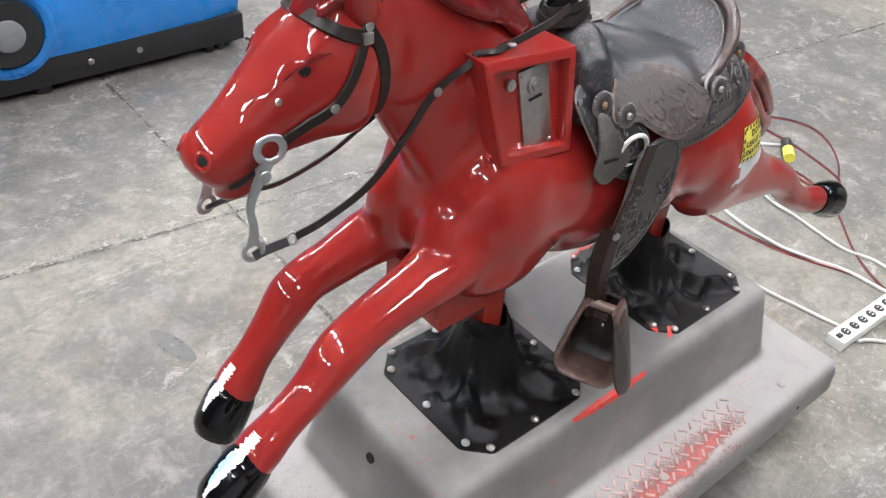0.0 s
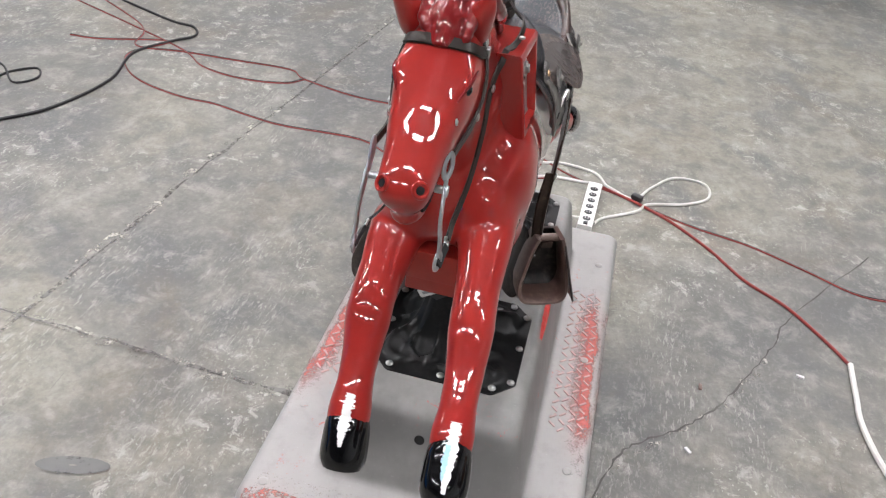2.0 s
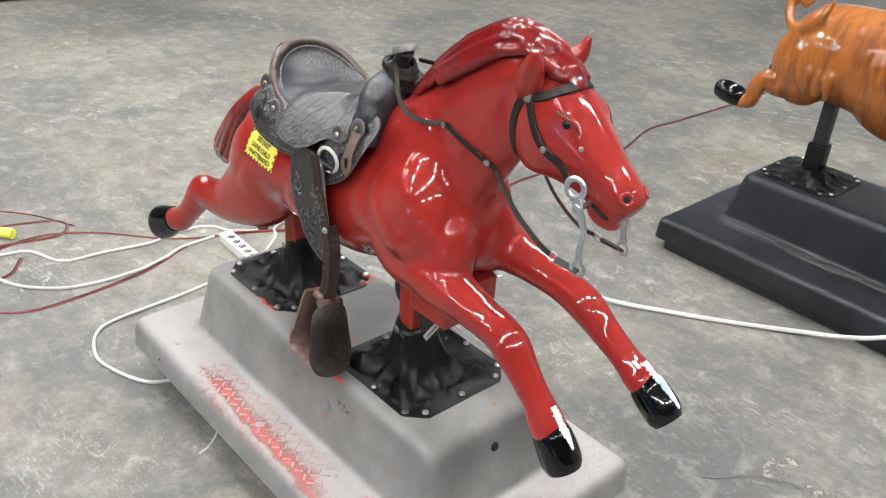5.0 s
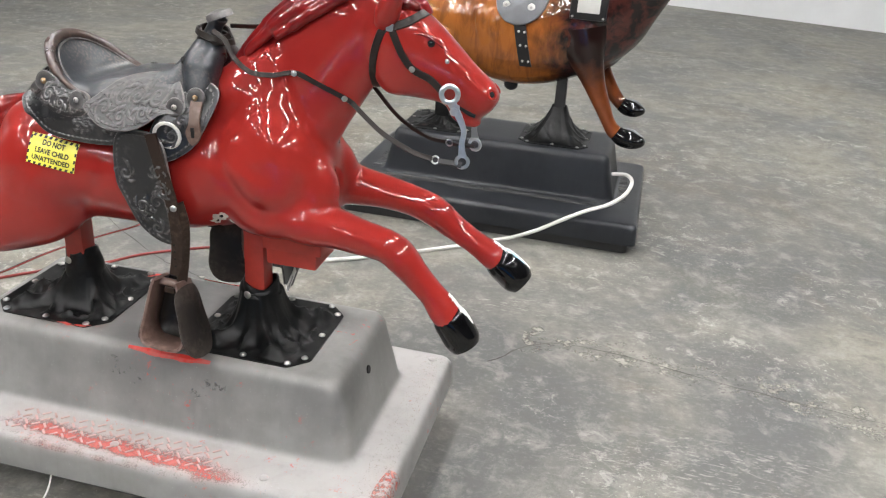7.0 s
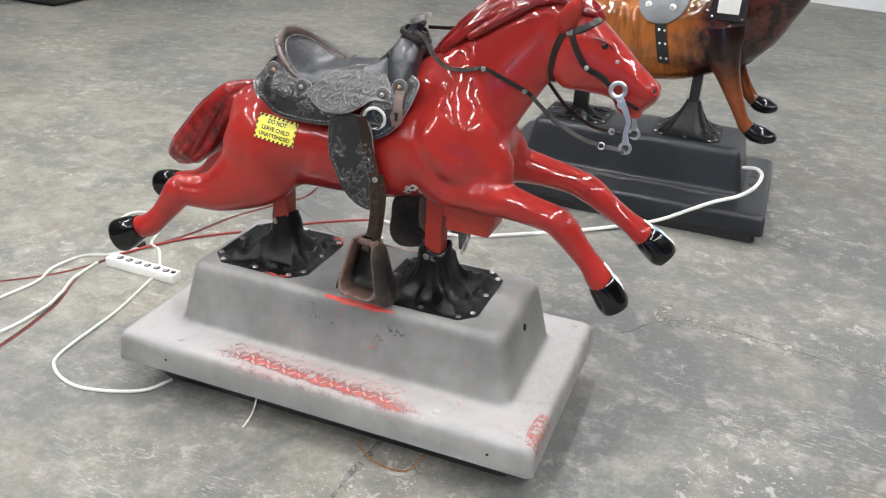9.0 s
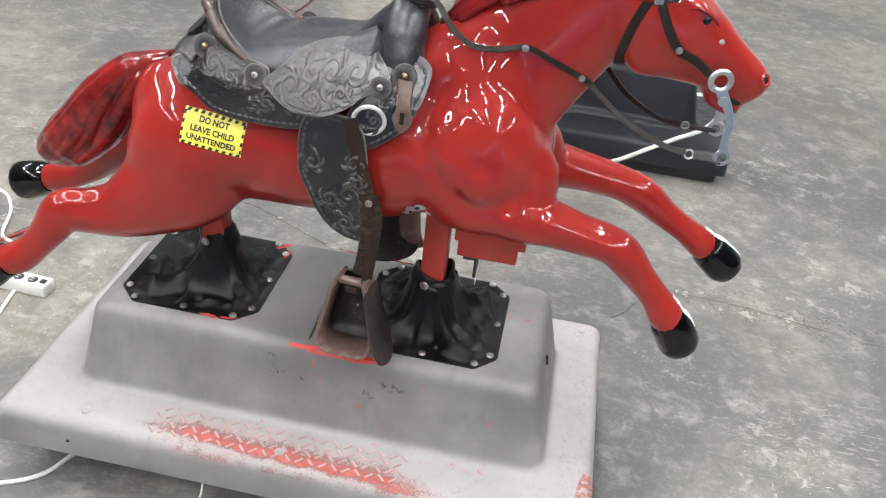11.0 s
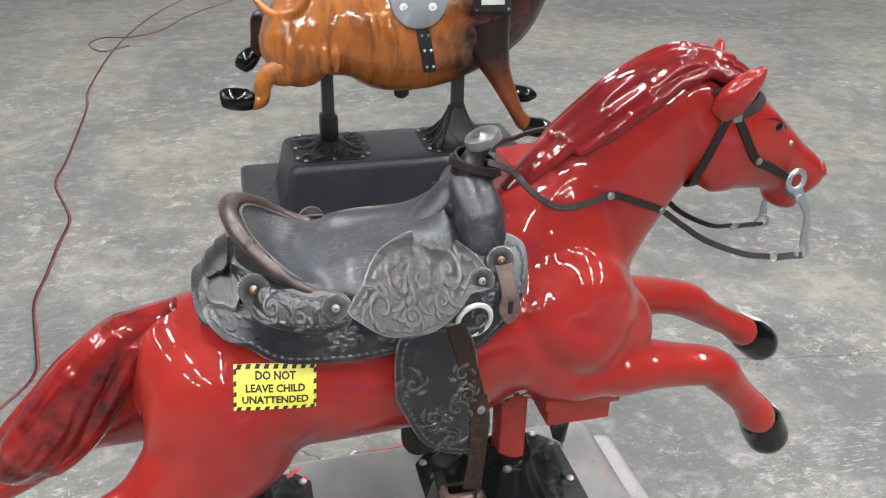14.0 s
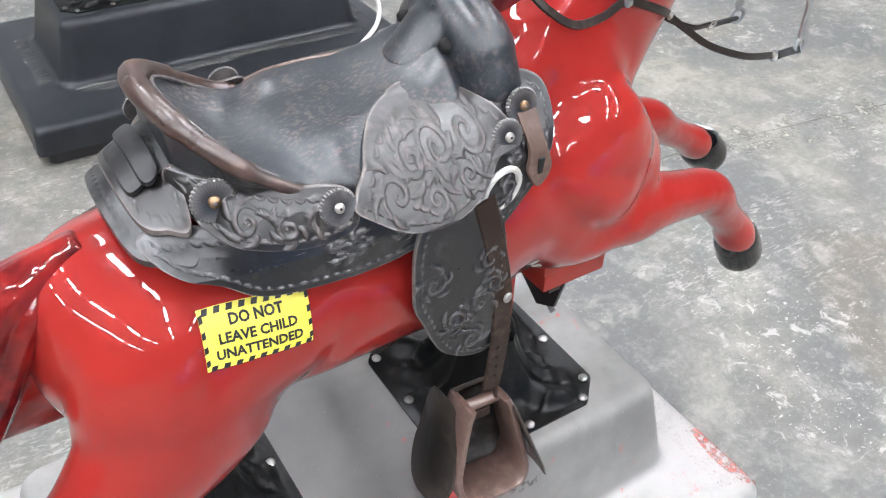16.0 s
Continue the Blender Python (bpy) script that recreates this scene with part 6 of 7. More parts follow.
def behind(name, outline, lift, thick, material, label, stamped=True):
    """A leather piece that lies over the croup behind the cantle."""
    out = np.array(round_outline(outline, 180))
    mid = out.mean(0)
    strokes = border(out, 0.007, 0.0125, 0.0018) if stamped else []
    f = np.linspace(0.04, 1.0, 26)
    P = (mid + (out[None] - mid) * f[:, None, None]).reshape(-1, 2)
    h = relief(P, strokes, 0.0014) if stamped else np.zeros(len(P))
    z = 1.052 - 0.55 * (-0.333 - P[:, 0]) - 3.4 * P[:, 1] ** 2 + lift
    top = [[Vector((P[i * len(out) + j, 0], Y0 + P[i * len(out) + j, 1], z[i * len(out) + j] + thick + h[i * len(out) + j])) for j in range(len(out))] for i in range(len(f))]
    low = [p - Vector((0, 0, thick + 0.001)) for p in top[-1]]
    bm = bmesh.new()
    skin(bm, top + [low, [p.lerp(Vector((mid[0], Y0 + mid[1], p.z)), 0.5) for p in low]])
    return part(name, bm, material, saddle, label)


behind("back_skirt", [(-0.350, 0.112), (-0.385, 0.110), (-0.412, 0.080), (-0.420, 0.0), (-0.412, -0.080), (-0.385, -0.110), (-0.350, -0.112)], -0.022, 0.006, M_LEATHER, "black leather skirt over the croup")
behind("back_jockey", [(-0.348, 0.095), (-0.375, 0.096), (-0.396, 0.070), (-0.402, 0.0), (-0.396, -0.070), (-0.375, -0.096), (-0.348, -0.095)], -0.010, 0.005, M_TOOLED, "black leather jockey behind the cantle")
behind("rear_strap", [(-0.345, 0.046), (-0.365, 0.046), (-0.392, 0.046), (-0.395, 0.0), (-0.392, -0.046), (-0.365, -0.046), (-0.345, -0.046)], -0.002, 0.004, M_PLAIN, "wide black leather strap behind the cantle", False)
behind("strap_loop", [(-0.362, 0.052), (-0.378, 0.052), (-0.380, 0.0), (-0.378, -0.052), (-0.362, -0.052), (-0.360, 0.0)], 0.005, 0.004, M_PLAIN, "black leather keeper loop", False)


def stirrup(s, at, turn, lean, wide, back):
    st = thing("stirrup", "brown leather-bound wooden stirrup with side flaps hanging from the saddle", "stirrup", "stirrups", at=at)
    m = pose(*at, lean, 0, turn) @ pose(0, 0, 0.0127) @ Matrix.Diagonal((1, 1, 0.87, 1))
    bm = bmesh.new()
    prof = smooth_rows([(-0.027, 0.098), (-0.036, 0.070), (-0.049, 0.0), (-0.056, -0.055), (-0.044, -0.082), (-0.02, -0.088), (0.02, -0.088), (0.044, -0.082), (0.056, -0.055), (0.049, 0.0), (0.036, 0.070), (0.027, 0.098)], 4)
    rings = []
    for k, (x, z) in enumerate(prof):
        d = prof[min(k + 1, len(prof) - 1)] - prof[max(k - 1, 0)]
        n = Vector((-d[1], 0, d[0])).normalized()
        w = 0.030 + 0.012 * max(0, min(1, (-0.03 - z) / 0.05))
        rings.append([m @ (Vector((x, a * w, z)) + n * b) for a, b in ((-1, -0.003), (-0.92, -0.005), (0.92, -0.005), (1, -0.003), (1, 0.003), (0.92, 0.005), (-0.92, 0.005), (-1, 0.003))])
    skin(bm, rings)
    part("frame", bm, M_STIRRUP, st, "rounded reddish leather stirrup frame")
    bm = bmesh.new()
    tube(bm, [m @ Vector((-0.034, 0, 0.086)), m @ Vector((0.034, 0, 0.086))], 0.0095, 10, 1)
    part("cross_bar", bm, M_STIRRUP, st)
    bm = bmesh.new()
    rings = []
    for f, deep in ((1.0, 0.024), (0.99, 0.034), (0.9, 0.044), (0.6, 0.054), (0.05, 0.058), (0.05, 0.054), (0.6, 0.050), (0.88, 0.040), (0.97, 0.030), (0.985, 0.024)):
        rings.append([m @ Vector((x * f, back * deep, (z + 0.01) * f - 0.01)) for x, z in prof])
    skin(bm, rings, closed=True, cap=False)
    part("hood", bm, M_FLAP, st, "dark leather hood closing the stirrup")
    bm = bmesh.new()
    box(bm, (-0.014, -0.008, 0.058), (0.012, 0.008, 0.076), 0.003, m)
    part("bolt_block", bm, M_STRAP, st, "tan leather block")
    for sx in (-1, 1):
        flare, width, shift = wide[sx]
        bm = bmesh.new()
        flap = round_outline([(-0.034, 0.075), (-0.048, 0.0), (-0.052, -0.06), (-0.030, -0.100), (0.030, -0.100), (0.052, -0.06), (0.048, 0.0), (0.034, 0.075)], 40)
        mid = np.mean(flap, axis=0)
        rings = []
        for f, th in ((0.05, 0.0025), (0.5, 0.0025), (0.97, 0.0025), (1.0, 0.0), (0.97, -0.0025), (0.5, -0.0025), (0.05, -0.0025)):
            rings.append([m @ Vector((sx * (0.028 + flare * (0.09 - q[1]) / 0.20 + 0.008 * math.cos(q[0] * 34)) + th, q[0] * width + shift, q[1] + 0.004)) for q in (mid + (p - mid) * f for p in flap)])
        skin(bm, rings)
        part("side_flap", bm, M_FLAP, st, "dark brown leather side flap")
    return st


stirrup(-1, (-0.014, -0.213, 0.512), -3, -9, {-1: (0.054, 1.12, 0.034), 1: (0.060, 1.12, 0.0)}, 1)
stirrup(1, (0.014, 0.158, 0.547), -66, 4, {-1: (0.050, 1.0, 0.0), 1: (0.036, 1.35, -0.040)}, -1)

# ---- bridle and reins ----
bridle = thing("bridle", "dark leather bridle with steel curb bit on the horse's head", "bridle", at=(0.5, Y0, 1.2))
T_REIN = tree_of(HORSE, SWELL, cb.data)
YB = {-1: -0.097, 1: 0.014}
BITTOP = {s: Vector((0.592, YB[s], 1.094)) for s in (-1, 1)}
BITLOW = {s: Vector((0.630, YB[s] + s * 0.008, 0.957)) for s in (-1, 1)}
for s in (-1, 1):
    e = lambda x, z: on_side(T_HORSE, x, z, s, 0.003)
    bm = bmesh.new()
    ribbon(bm, [e(0.425, 1.255), e(0.450, 1.230), e(0.470, 1.195), e(0.490, 1.160), e(0.512, 1.134), e(0.545, 1.118), BITTOP[s] + Vector((-0.018, 0, 0.006))], 0.0155, 0.003, facing=(0, s, 0))
    c = part("cheek_strap", bm, M_BRIDLE, bridle, "dark leather cheek strap")
    for x, z in ((0.510, 1.136), (0.452, 1.226)):
        bm = bmesh.new()
        disc(bm, e(x, z) + Vector((0, s * 0.002, 0)), (0, s, 0), 0.0065, 0.003, 12, 0.0015)
        part("rivet", bm, M_STEEL, c)
    bm = bmesh.new()
    ribbon(bm, [e(0.452, 1.226), e(0.436, 1.195), e(0.424, 1.155), e(0.418, 1.115), (0.420, Y0 + s * 0.022, 1.083), (0.421, Y0, 1.077)], 0.017, 0.003, facing=(0, s, -0.1))
    part("throat_latch", bm, M_BRIDLE, bridle, "dark leather throat latch")
    bm = bmesh.new()
    box(bm, (-0.008, -0.003, -0.008), (0.008, 0.003, 0.008), 0.002, Matrix.Translation(e(0.458, 1.214) + Vector((0, s * 0.003, 0))))
    part("buckle", bm, M_STEEL, bridle)
    # curb bit: ring, curved shank, rein ring
    bm = bmesh.new()
    ringlet(bm, BITTOP[s], (0.15, s, 0.05), 0.017, 0.0055, 24, 0.6)
    p0, p1 = BITTOP[s] + Vector((0.006, 0, -0.018)), BITLOW[s] + Vector((0, 0, 0.010))
    mid = (p0 + p1) / 2
    ribbon(bm, [p0, p0.lerp(mid, 0.5) + Vector((0.010, 0, 0)), mid + Vector((0.014, 0, 0)), mid.lerp(p1, 0.5) + Vector((0.004, 0, 0)), p1], 0.016, 0.003, facing=(0, s, 0), taper=lambda u: 1.25 - 0.7 * math.sin(math.pi * u) ** 0.7 * (0.4 + 0.6 * u))
    ringlet(bm, BITLOW[s], (0.15, s, 0.05), 0.0125, 0.004, 20, 0.7)
    disc(bm, p0 + Vector((0.006, s * 0.002, -0.016)), (0, s, 0), 0.009, 0.004, 14, 0.001)
    part("bit_shank", bm, M_GALV, bridle, "pale steel curved bit shank")
    # rein end with keeper, then the rein itself
    low = BITLOW[s]
    bm = bmesh.new()
    ribbon(bm, [low + Vector((0.0, 0, -0.008)), low + Vector((-0.022, 0, -0.006)), low + Vector((-0.05, 0, -0.006))], 0.013, 0.004, facing=(0, s * 0.8, 0.6))
    part("rein_end", bm, M_CABLE_K, bridle, "black leather rein end")
    bm = bmesh.new()
    ringlet(bm, low + Vector((-0.058, 0, -0.004)), (0, s, 0.3), 0.008, 0.002, 14)
    part("rein_ring", bm, M_STEEL, bridle)
    if s < 0:
        mid_pts = [low + Vector((-0.064, 0, -0.003)), (0.52, -0.092, 0.958), (0.45, -0.080, 0.985), (0.40, -0.070, 1.018), (0.353, -0.062, 1.052), (0.30, -0.080, 1.078), (0.251, -0.090, 1.096), (0.205, -0.100, 1.088), (0.155, -0.105, 1.090), (0.115, -0.098, 1.115), (0.085, -0.078, 1.145), (0.050, -0.062, 1.158)]
    else:
        mid_pts = [low + Vector((-0.064, 0, -0.003)), (0.52, 0.020, 0.960), (0.45, 0.026, 0.995), (0.39, 0.028, 1.055), (0.338, 0.024, 1.107), (0.285, 0.030, 1.135), (0.227, 0.045, 1.157), (0.17, 0.042, 1.165), (0.11, 0.020, 1.160), (0.060, 0.000, 1.160)]
    bm = bmesh.new()
    ribbon(bm, mid_pts, 0.0112, 0.0026, 6, facing=lambda c, s=s: (0.15, s * 0.9, 0.45), clear=T_REIN)
    r = part("rein", bm, M_BRIDLE, bridle, "dark leather rein looped over the saddle horn")
    for q in ((0.251, -0.092, 1.096), (0.353, -0.064, 1.052)) if s < 0 else ((0.338, 0.025, 1.107), (0.227, 0.047, 1.157)):
        bm = bmesh.new()
        loc, nrm, _, dist = T_REIN.find_nearest(Vector(q))
        at_ = loc + nrm * 0.006 if (Vector(q) - loc).dot(nrm) < 0.004 else Vector(q) + Vector((0, s * 0.002, 0))
        disc(bm, at_, nrm, 0.0068, 0.003, 12, 0.0015)
        part("rivet", bm, M_STEEL, r)
    bm = bmesh.new()
    disc(bm, on_side(T_HORSE, 0.578, 1.156, s, -0.0005), (0, s, 0.2), 0.005, 0.002, 12, 0.001)
    part("face_rivet", bm, M_STEEL, bridle)
bm = bmesh.new()
e = lambda x, z, s: on_side(T_HORSE, x, z, s, 0.003)
ribbon(bm, [e(0.458, 1.214, -1), e(0.490, 1.226, -1), (0.512, YH - 0.040, 1.240), (0.520, YH, 1.244), (0.512, YH + 0.040, 1.240), e(0.490, 1.226, 1), e(0.458, 1.214, 1)], 0.018, 0.003, 6, T_HORSE, 0.002, (1, 0, 0.5))
part("brow_band", bm, M_BRIDLE, bridle, "dark leather brow band")
bm = bmesh.new()
tube(bm, [BITTOP[-1] + Vector((0.010, 0, -0.034)), BITTOP[1] + Vector((0.010, 0, -0.034))], 0.006, 10, 1)
part("mouthpiece", bm, M_GALV, bridle, "steel bit mouthpiece")
# coils of the reins round the horn
for k, (r, z, t) in enumerate(((0.030, 1.150, 0.2), (0.036, 1.142, -0.15), (0.033, 1.134, 0.1))):
    bm = bmesh.new()
    pts = [(0.038 + r * math.cos(a) * 1.1, Y0 + r * math.sin(a), z + t * r * math.sin(a + k) - 0.2 * r * math.cos(a)) for a in (2 * math.pi * i / 12 + k for i in range(13))]
    ribbon(bm, pts, 0.014, 0.003, 3, facing=lambda c: (c.x - 0.038, c.y - Y0, 0.012))
    part("rein_coil", bm, M_BRIDLE, bridle)

# ---- the bull ride beyond ----
OX, OY, OZ = 0.482, 2.21, -0.05
BASE_Y = 2.155
bull = thing("bull_ride", "varnished orange-brown bull ride on a matt black base", "kiddie ride", at=(0.35, OY, 0))
bshell = part("base_shell", base_shell((OX, BASE_Y, OZ), 0.10, (-0.803, 0.566, -0.462, 0.43)), M_BLACKSHELL, bull, "dusty matt black moulded base")
bm = bmesh.new()
skin(bm, [rounded_rect(OX - 0.775, OX + 0.536, BASE_Y - 0.432, BASE_Y + 0.40, 0.03, z) for z in (0.0, 0.066)])
part("plinth_skirt", bm, M_DARKCAB, bull, "black skirt under the base")
bm = bmesh.new()
rnd = random.Random(4)
for side in (-1, 1):
    skin(bm, [[Vector((OX - 0.62 + i * 0.05, BASE_Y + side * (0.247 + f * 0.05 + rnd.uniform(-0.008, 0.008)), OZ + 0.1945)) for i in range(22)] for f in (0, 0.5, 1)], closed=False, cap=False)
for sx, x in ((-1, OX - 0.675), (1, OX + 0.455)):
    skin(bm, [[Vector((x + sx * (f * 0.04 + rnd.uniform(-0.006, 0.006)), BASE_Y - 0.22 + i * 0.044, OZ + 0.1945)) for i in range(11)] for f in (0, 0.5, 1)], closed=False, cap=False)
part("dust", bm, M_DUST, bshell, "pale dust along the step", False)
for name, x, h, seed, grip in (("front_boot", 0.128, 0.15, 6, 0.034), ("rear_boot", -0.425, 0.04, 17, 0.045)):
    bx = OX + x
    b = part(name, boot((bx, OY - 0.045, 0.40 + OZ), h, seed, (0.0, 0.0), grip, 0.5, 2.8), M_VINYL, bull, "black vinyl boot")
    boot_bolts((bx, OY - 0.045, 0.40 + OZ), b, BOLT)
    bm = bmesh.new()
    box(bm, (bx - 0.024, OY - 0.07, 0.35), (bx + 0.024, OY - 0.02, 0.75), 0.003)
    part("post", bm, M_DARKCAB, bull, "black steel post")
bm = bmesh.new()
box(bm, (OX - 0.462, OY - 0.082, 0.36), (OX - 0.388, OY - 0.008, 0.50), 0.012, None)
part("post_sleeve", bm, M_VINYL, bull, "torn black sleeve round the post")


def bull_body():
    bm = bmesh.new()
    y = OY - 0.03
    limb(bm, [(-0.19, y, 0.86, 0.04, 0.04), (-0.155, y, 0.85, 0.13, 0.11), (-0.08, y, 0.84, 0.18, 0.16), (0.05, y, 0.85, 0.19, 0.175), (0.18, y, 0.845, 0.200, 0.168), (0.30, y, 0.825, 0.240, 0.182), (0.44, y, 0.835, 0.255, 0.192), (0.58, y, 0.875, 0.250, 0.187), (0.73, y, 0.96, 0.245, 0.165), (0.83, y, 1.06, 0.20, 0.13), (0.93, y, 1.19, 0.165, 0.105), (1.02, y, 1.31, 0.12, 0.085)], 28)
    # dewlap and chest
    limb(bm, [(0.66, y, 0.74, 0.09, 0.05), (0.76, y, 0.78, 0.10, 0.05), (0.83, y, 0.90, 0.10, 0.045), (0.89, y, 1.02, 0.10, 0.045), (0.97, y, 1.14, 0.08, 0.04)], 16)
    # head
    limb(bm, [(0.98, y, 1.37, 0.09, 0.09), (1.06, y, 1.38, 0.10, 0.095), (1.15, y, 1.33, 0.085, 0.075), (1.23, y, 1.27, 0.06, 0.065), (1.26, y, 1.25, 0.03, 0.04)], 20)
    for s in (-1, 1):
        ball(bm, (-0.05, y + s * 0.10, 0.80), (0.14, 0.08, 0.16))
        ball(bm, (0.68, y + s * 0.10, 0.86), (0.11, 0.075, 0.17))
        ball(bm, (0.30, y + s * 0.09, 0.80), (0.17, 0.09, 0.14))
        # moulded folds of the flank
        for k in range(5):
            limb(bm, [(-0.10 + k * 0.045, y + s * 0.165, 0.84 - k * 0.006, 0.014, 0.014), (-0.095 + k * 0.045, y + s * 0.178, 0.78, 0.016, 0.014), (-0.08 + k * 0.04, y + s * 0.155, 0.71, 0.012, 0.012)], 8)
        for k in range(3):
            limb(bm, [(0.22 + k * 0.06, y + s * 0.165, 0.93, 0.012, 0.012), (0.23 + k * 0.06, y + s * 0.185, 0.86, 0.016, 0.014), (0.25 + k * 0.055, y + s * 0.165, 0.77, 0.012, 0.012)], 8)
        for k in range(3):
            limb(bm, [(0.625 + k * 0.045, y + s * 0.165, 0.90, 0.012, 0.012), (0.63 + k * 0.045, y + s * 0.178, 0.84, 0.016, 0.014), (0.645 + k * 0.04, y + s * 0.160, 0.775, 0.012, 0.012)], 8)
        limb(bm, [(1.01, y + s * 0.07, 1.45, 0.03, 0.03), (1.03, y + s * 0.15, 1.48, 0.024, 0.024), (1.06, y + s * 0.18, 1.54, 0.006, 0.006)], 10)
    # tail that curls over the rump
    limb(bm, [(-0.14, y, 1.00, 0.03, 0.03), (-0.19, y - 0.01, 1.04, 0.022, 0.022), (-0.20, y - 0.04, 0.985, 0.020, 0.020), (-0.15, y - 0.09, 0.93, 0.018, 0.018), (-0.07, y - 0.14, 0.945, 0.018, 0.018), (-0.02, y - 0.14, 1.00, 0.018, 0.018), (0.0, y - 0.12, 1.06, 0.012, 0.012)], 10)
    return melted(bm, "bull_body", M_BULL, 0.009, 4, 0.5)


bull_mesh = bull_body()
part("bull_body", bull_mesh, None, bull, "glossy orange-brown bull body, almost black at the chest")
for rows, mat, label in (
    ([(0.68, 2.055, 0.88, 0.115, 0.070), (0.705, 2.045, 0.78, 0.088, 0.062), (0.750, 2.05, 0.67, 0.054, 0.046), (0.80, 2.05, 0.57, 0.038, 0.036), (0.845, 2.05, 0.485, 0.030, 0.029), (0.875, 2.05, 0.445, 0.034, 0.032), (0.90, 2.05, 0.43, 0.03, 0.03)], M_BULLLEG, "brown varnished fore leg"),
    ([(0.70, 2.27, 0.80, 0.09, 0.06), (0.75, 2.265, 0.70, 0.055, 0.045), (0.81, 2.26, 0.61, 0.038, 0.035), (0.86, 2.255, 0.545, 0.032, 0.03), (0.895, 2.25, 0.515, 0.03, 0.03)], M_BULLLEG, "brown varnished fore leg"),
    ([(-0.06, 2.06, 0.76, 0.11, 0.06), (-0.12, 2.05, 0.715, 0.060, 0.045), (-0.175, 2.04, 0.715, 0.042, 0.036), (-0.205, 2.035, 0.67, 0.034, 0.03), (-0.215, 2.03, 0.62, 0.032, 0.03), (-0.255, 2.03, 0.610, 0.034, 0.032)], M_BULL, "orange varnished hind leg"),
    ([(-0.06, 2.28, 0.84, 0.10, 0.06), (-0.13, 2.29, 0.86, 0.055, 0.045), (-0.18, 2.30, 0.865, 0.042, 0.036), (-0.195, 2.30, 0.80, 0.033, 0.03), (-0.205, 2.30, 0.745, 0.03, 0.03), (-0.225, 2.30, 0.72, 0.03, 0.03)], M_BULLLEG, "brown varnished hind leg"),
):
    bm = bmesh.new()
    limb(bm, rows, 16)
    part("leg", bm, mat, bull, label)
for rows in (
    [(0.885, 2.05, 0.438, 0.034, 0.034), (0.915, 2.05, 0.422, 0.042, 0.042), (0.96, 2.05, 0.412, 0.040, 0.046), (1.005, 2.05, 0.410, 0.025, 0.036), (1.02, 2.05, 0.410, 0.008, 0.014)],
    [(0.885, 2.25, 0.522, 0.032, 0.032), (0.915, 2.25, 0.508, 0.038, 0.040), (0.955, 2.25, 0.50, 0.034, 0.042), (0.99, 2.25, 0.50, 0.018, 0.03), (1.0, 2.25, 0.50, 0.006, 0.012)],
    [(-0.245, 2.03, 0.612, 0.034, 0.034), (-0.275, 2.03, 0.62, 0.044, 0.044), (-0.32, 2.03, 0.628, 0.046, 0.048), (-0.36, 2.03, 0.632, 0.036, 0.04), (-0.37, 2.03, 0.632, 0.02, 0.02)],
    [(-0.215, 2.30, 0.735, 0.032, 0.032), (-0.235, 2.30, 0.715, 0.04, 0.04), (-0.26, 2.30, 0.69, 0.042, 0.042), (-0.275, 2.30, 0.668, 0.03, 0.03)],
):
    h = part("hoof", hoof(rows), M_HOOF, bull, "black cloven hoof")
    a, b = Vector(rows[1][:3]), Vector(rows[-1][:3])
    bm = bmesh.new()
    tube(bm, [a + Vector((0, 0, rows[1][3])), (a + b) / 2 + Vector((0, 0, rows[2][3] * 1.0)), b + Vector((0, 0, 0.004))], 0.005, 8, 4)
    part("cleft", bm, M_GREYCAB, h)
bm = bmesh.new()
ball(bm, (0.37, OY - 0.03, 0.568), (0.034, 0.030, 0.028))
part("belly_knob", bm, M_DARKCAB, bull, "black knob under the belly")
T_BULL = tree_of(bull_mesh)


def bull_side(x, z, lift):
    hit = T_BULL.ray_cast(Vector((x, 0.9, z)), Vector((0, 1, 0)))
    return Vector((x, (hit[0].y if hit[0] is not None else 2.0) - lift, z))


# saddle pad, cinch strap and coin plate on its flank
bm = bmesh.new()
pad = round_outline([(0.30, 1.06), (0.295, 0.96), (0.33, 0.90), (0.40, 0.875), (0.47, 0.90), (0.515, 0.96), (0.52, 1.06)], 42)
mid = np.mean(pad, axis=0)
rings = [[bull_side(*(mid + (q - mid) * f), lift) for q in pad] for f, lift in ((0.05, 0.022), (0.4, 0.022), (0.75, 0.022), (0.96, 0.020), (1.0, 0.014), (1.0, 0.002))]
skin(bm, rings)
p = part("saddle_pad", bm, M_PAD, bull, "grey vinyl saddle pad")
for x in (0.345, 0.455):
    bm = bmesh.new()
    disc(bm, bull_side(x, 0.955, 0.020), (0, -1, 0.1), 0.017, 0.004, 18, 0.002)
    s_ = part("stud", bm, M_PLASTIC_W, p, "round pale stud")
    bm = bmesh.new()
    disc(bm, bull_side(x, 0.955, 0.025), (0, -1, 0.1), 0.006, 0.003, 12)
    part("stud_screw", bm, M_STEEL, s_)
bm = bmesh.new()
rings = []
for k in range(12):
    z = 0.90 - k * 0.205 / 11
    rings.append([bull_side(0.408 + 0.004 * k - 0.026, z, 0.003), bull_side(0.408 + 0.004 * k - 0.026, z, 0.010), bull_side(0.408 + 0.004 * k + 0.026, z, 0.010), bull_side(0.408 + 0.004 * k + 0.026, z, 0.003)])
skin(bm, rings)
c = part("cinch_strap", bm, M_PLASTIC_K, bull, "black cinch strap with metal rivets")
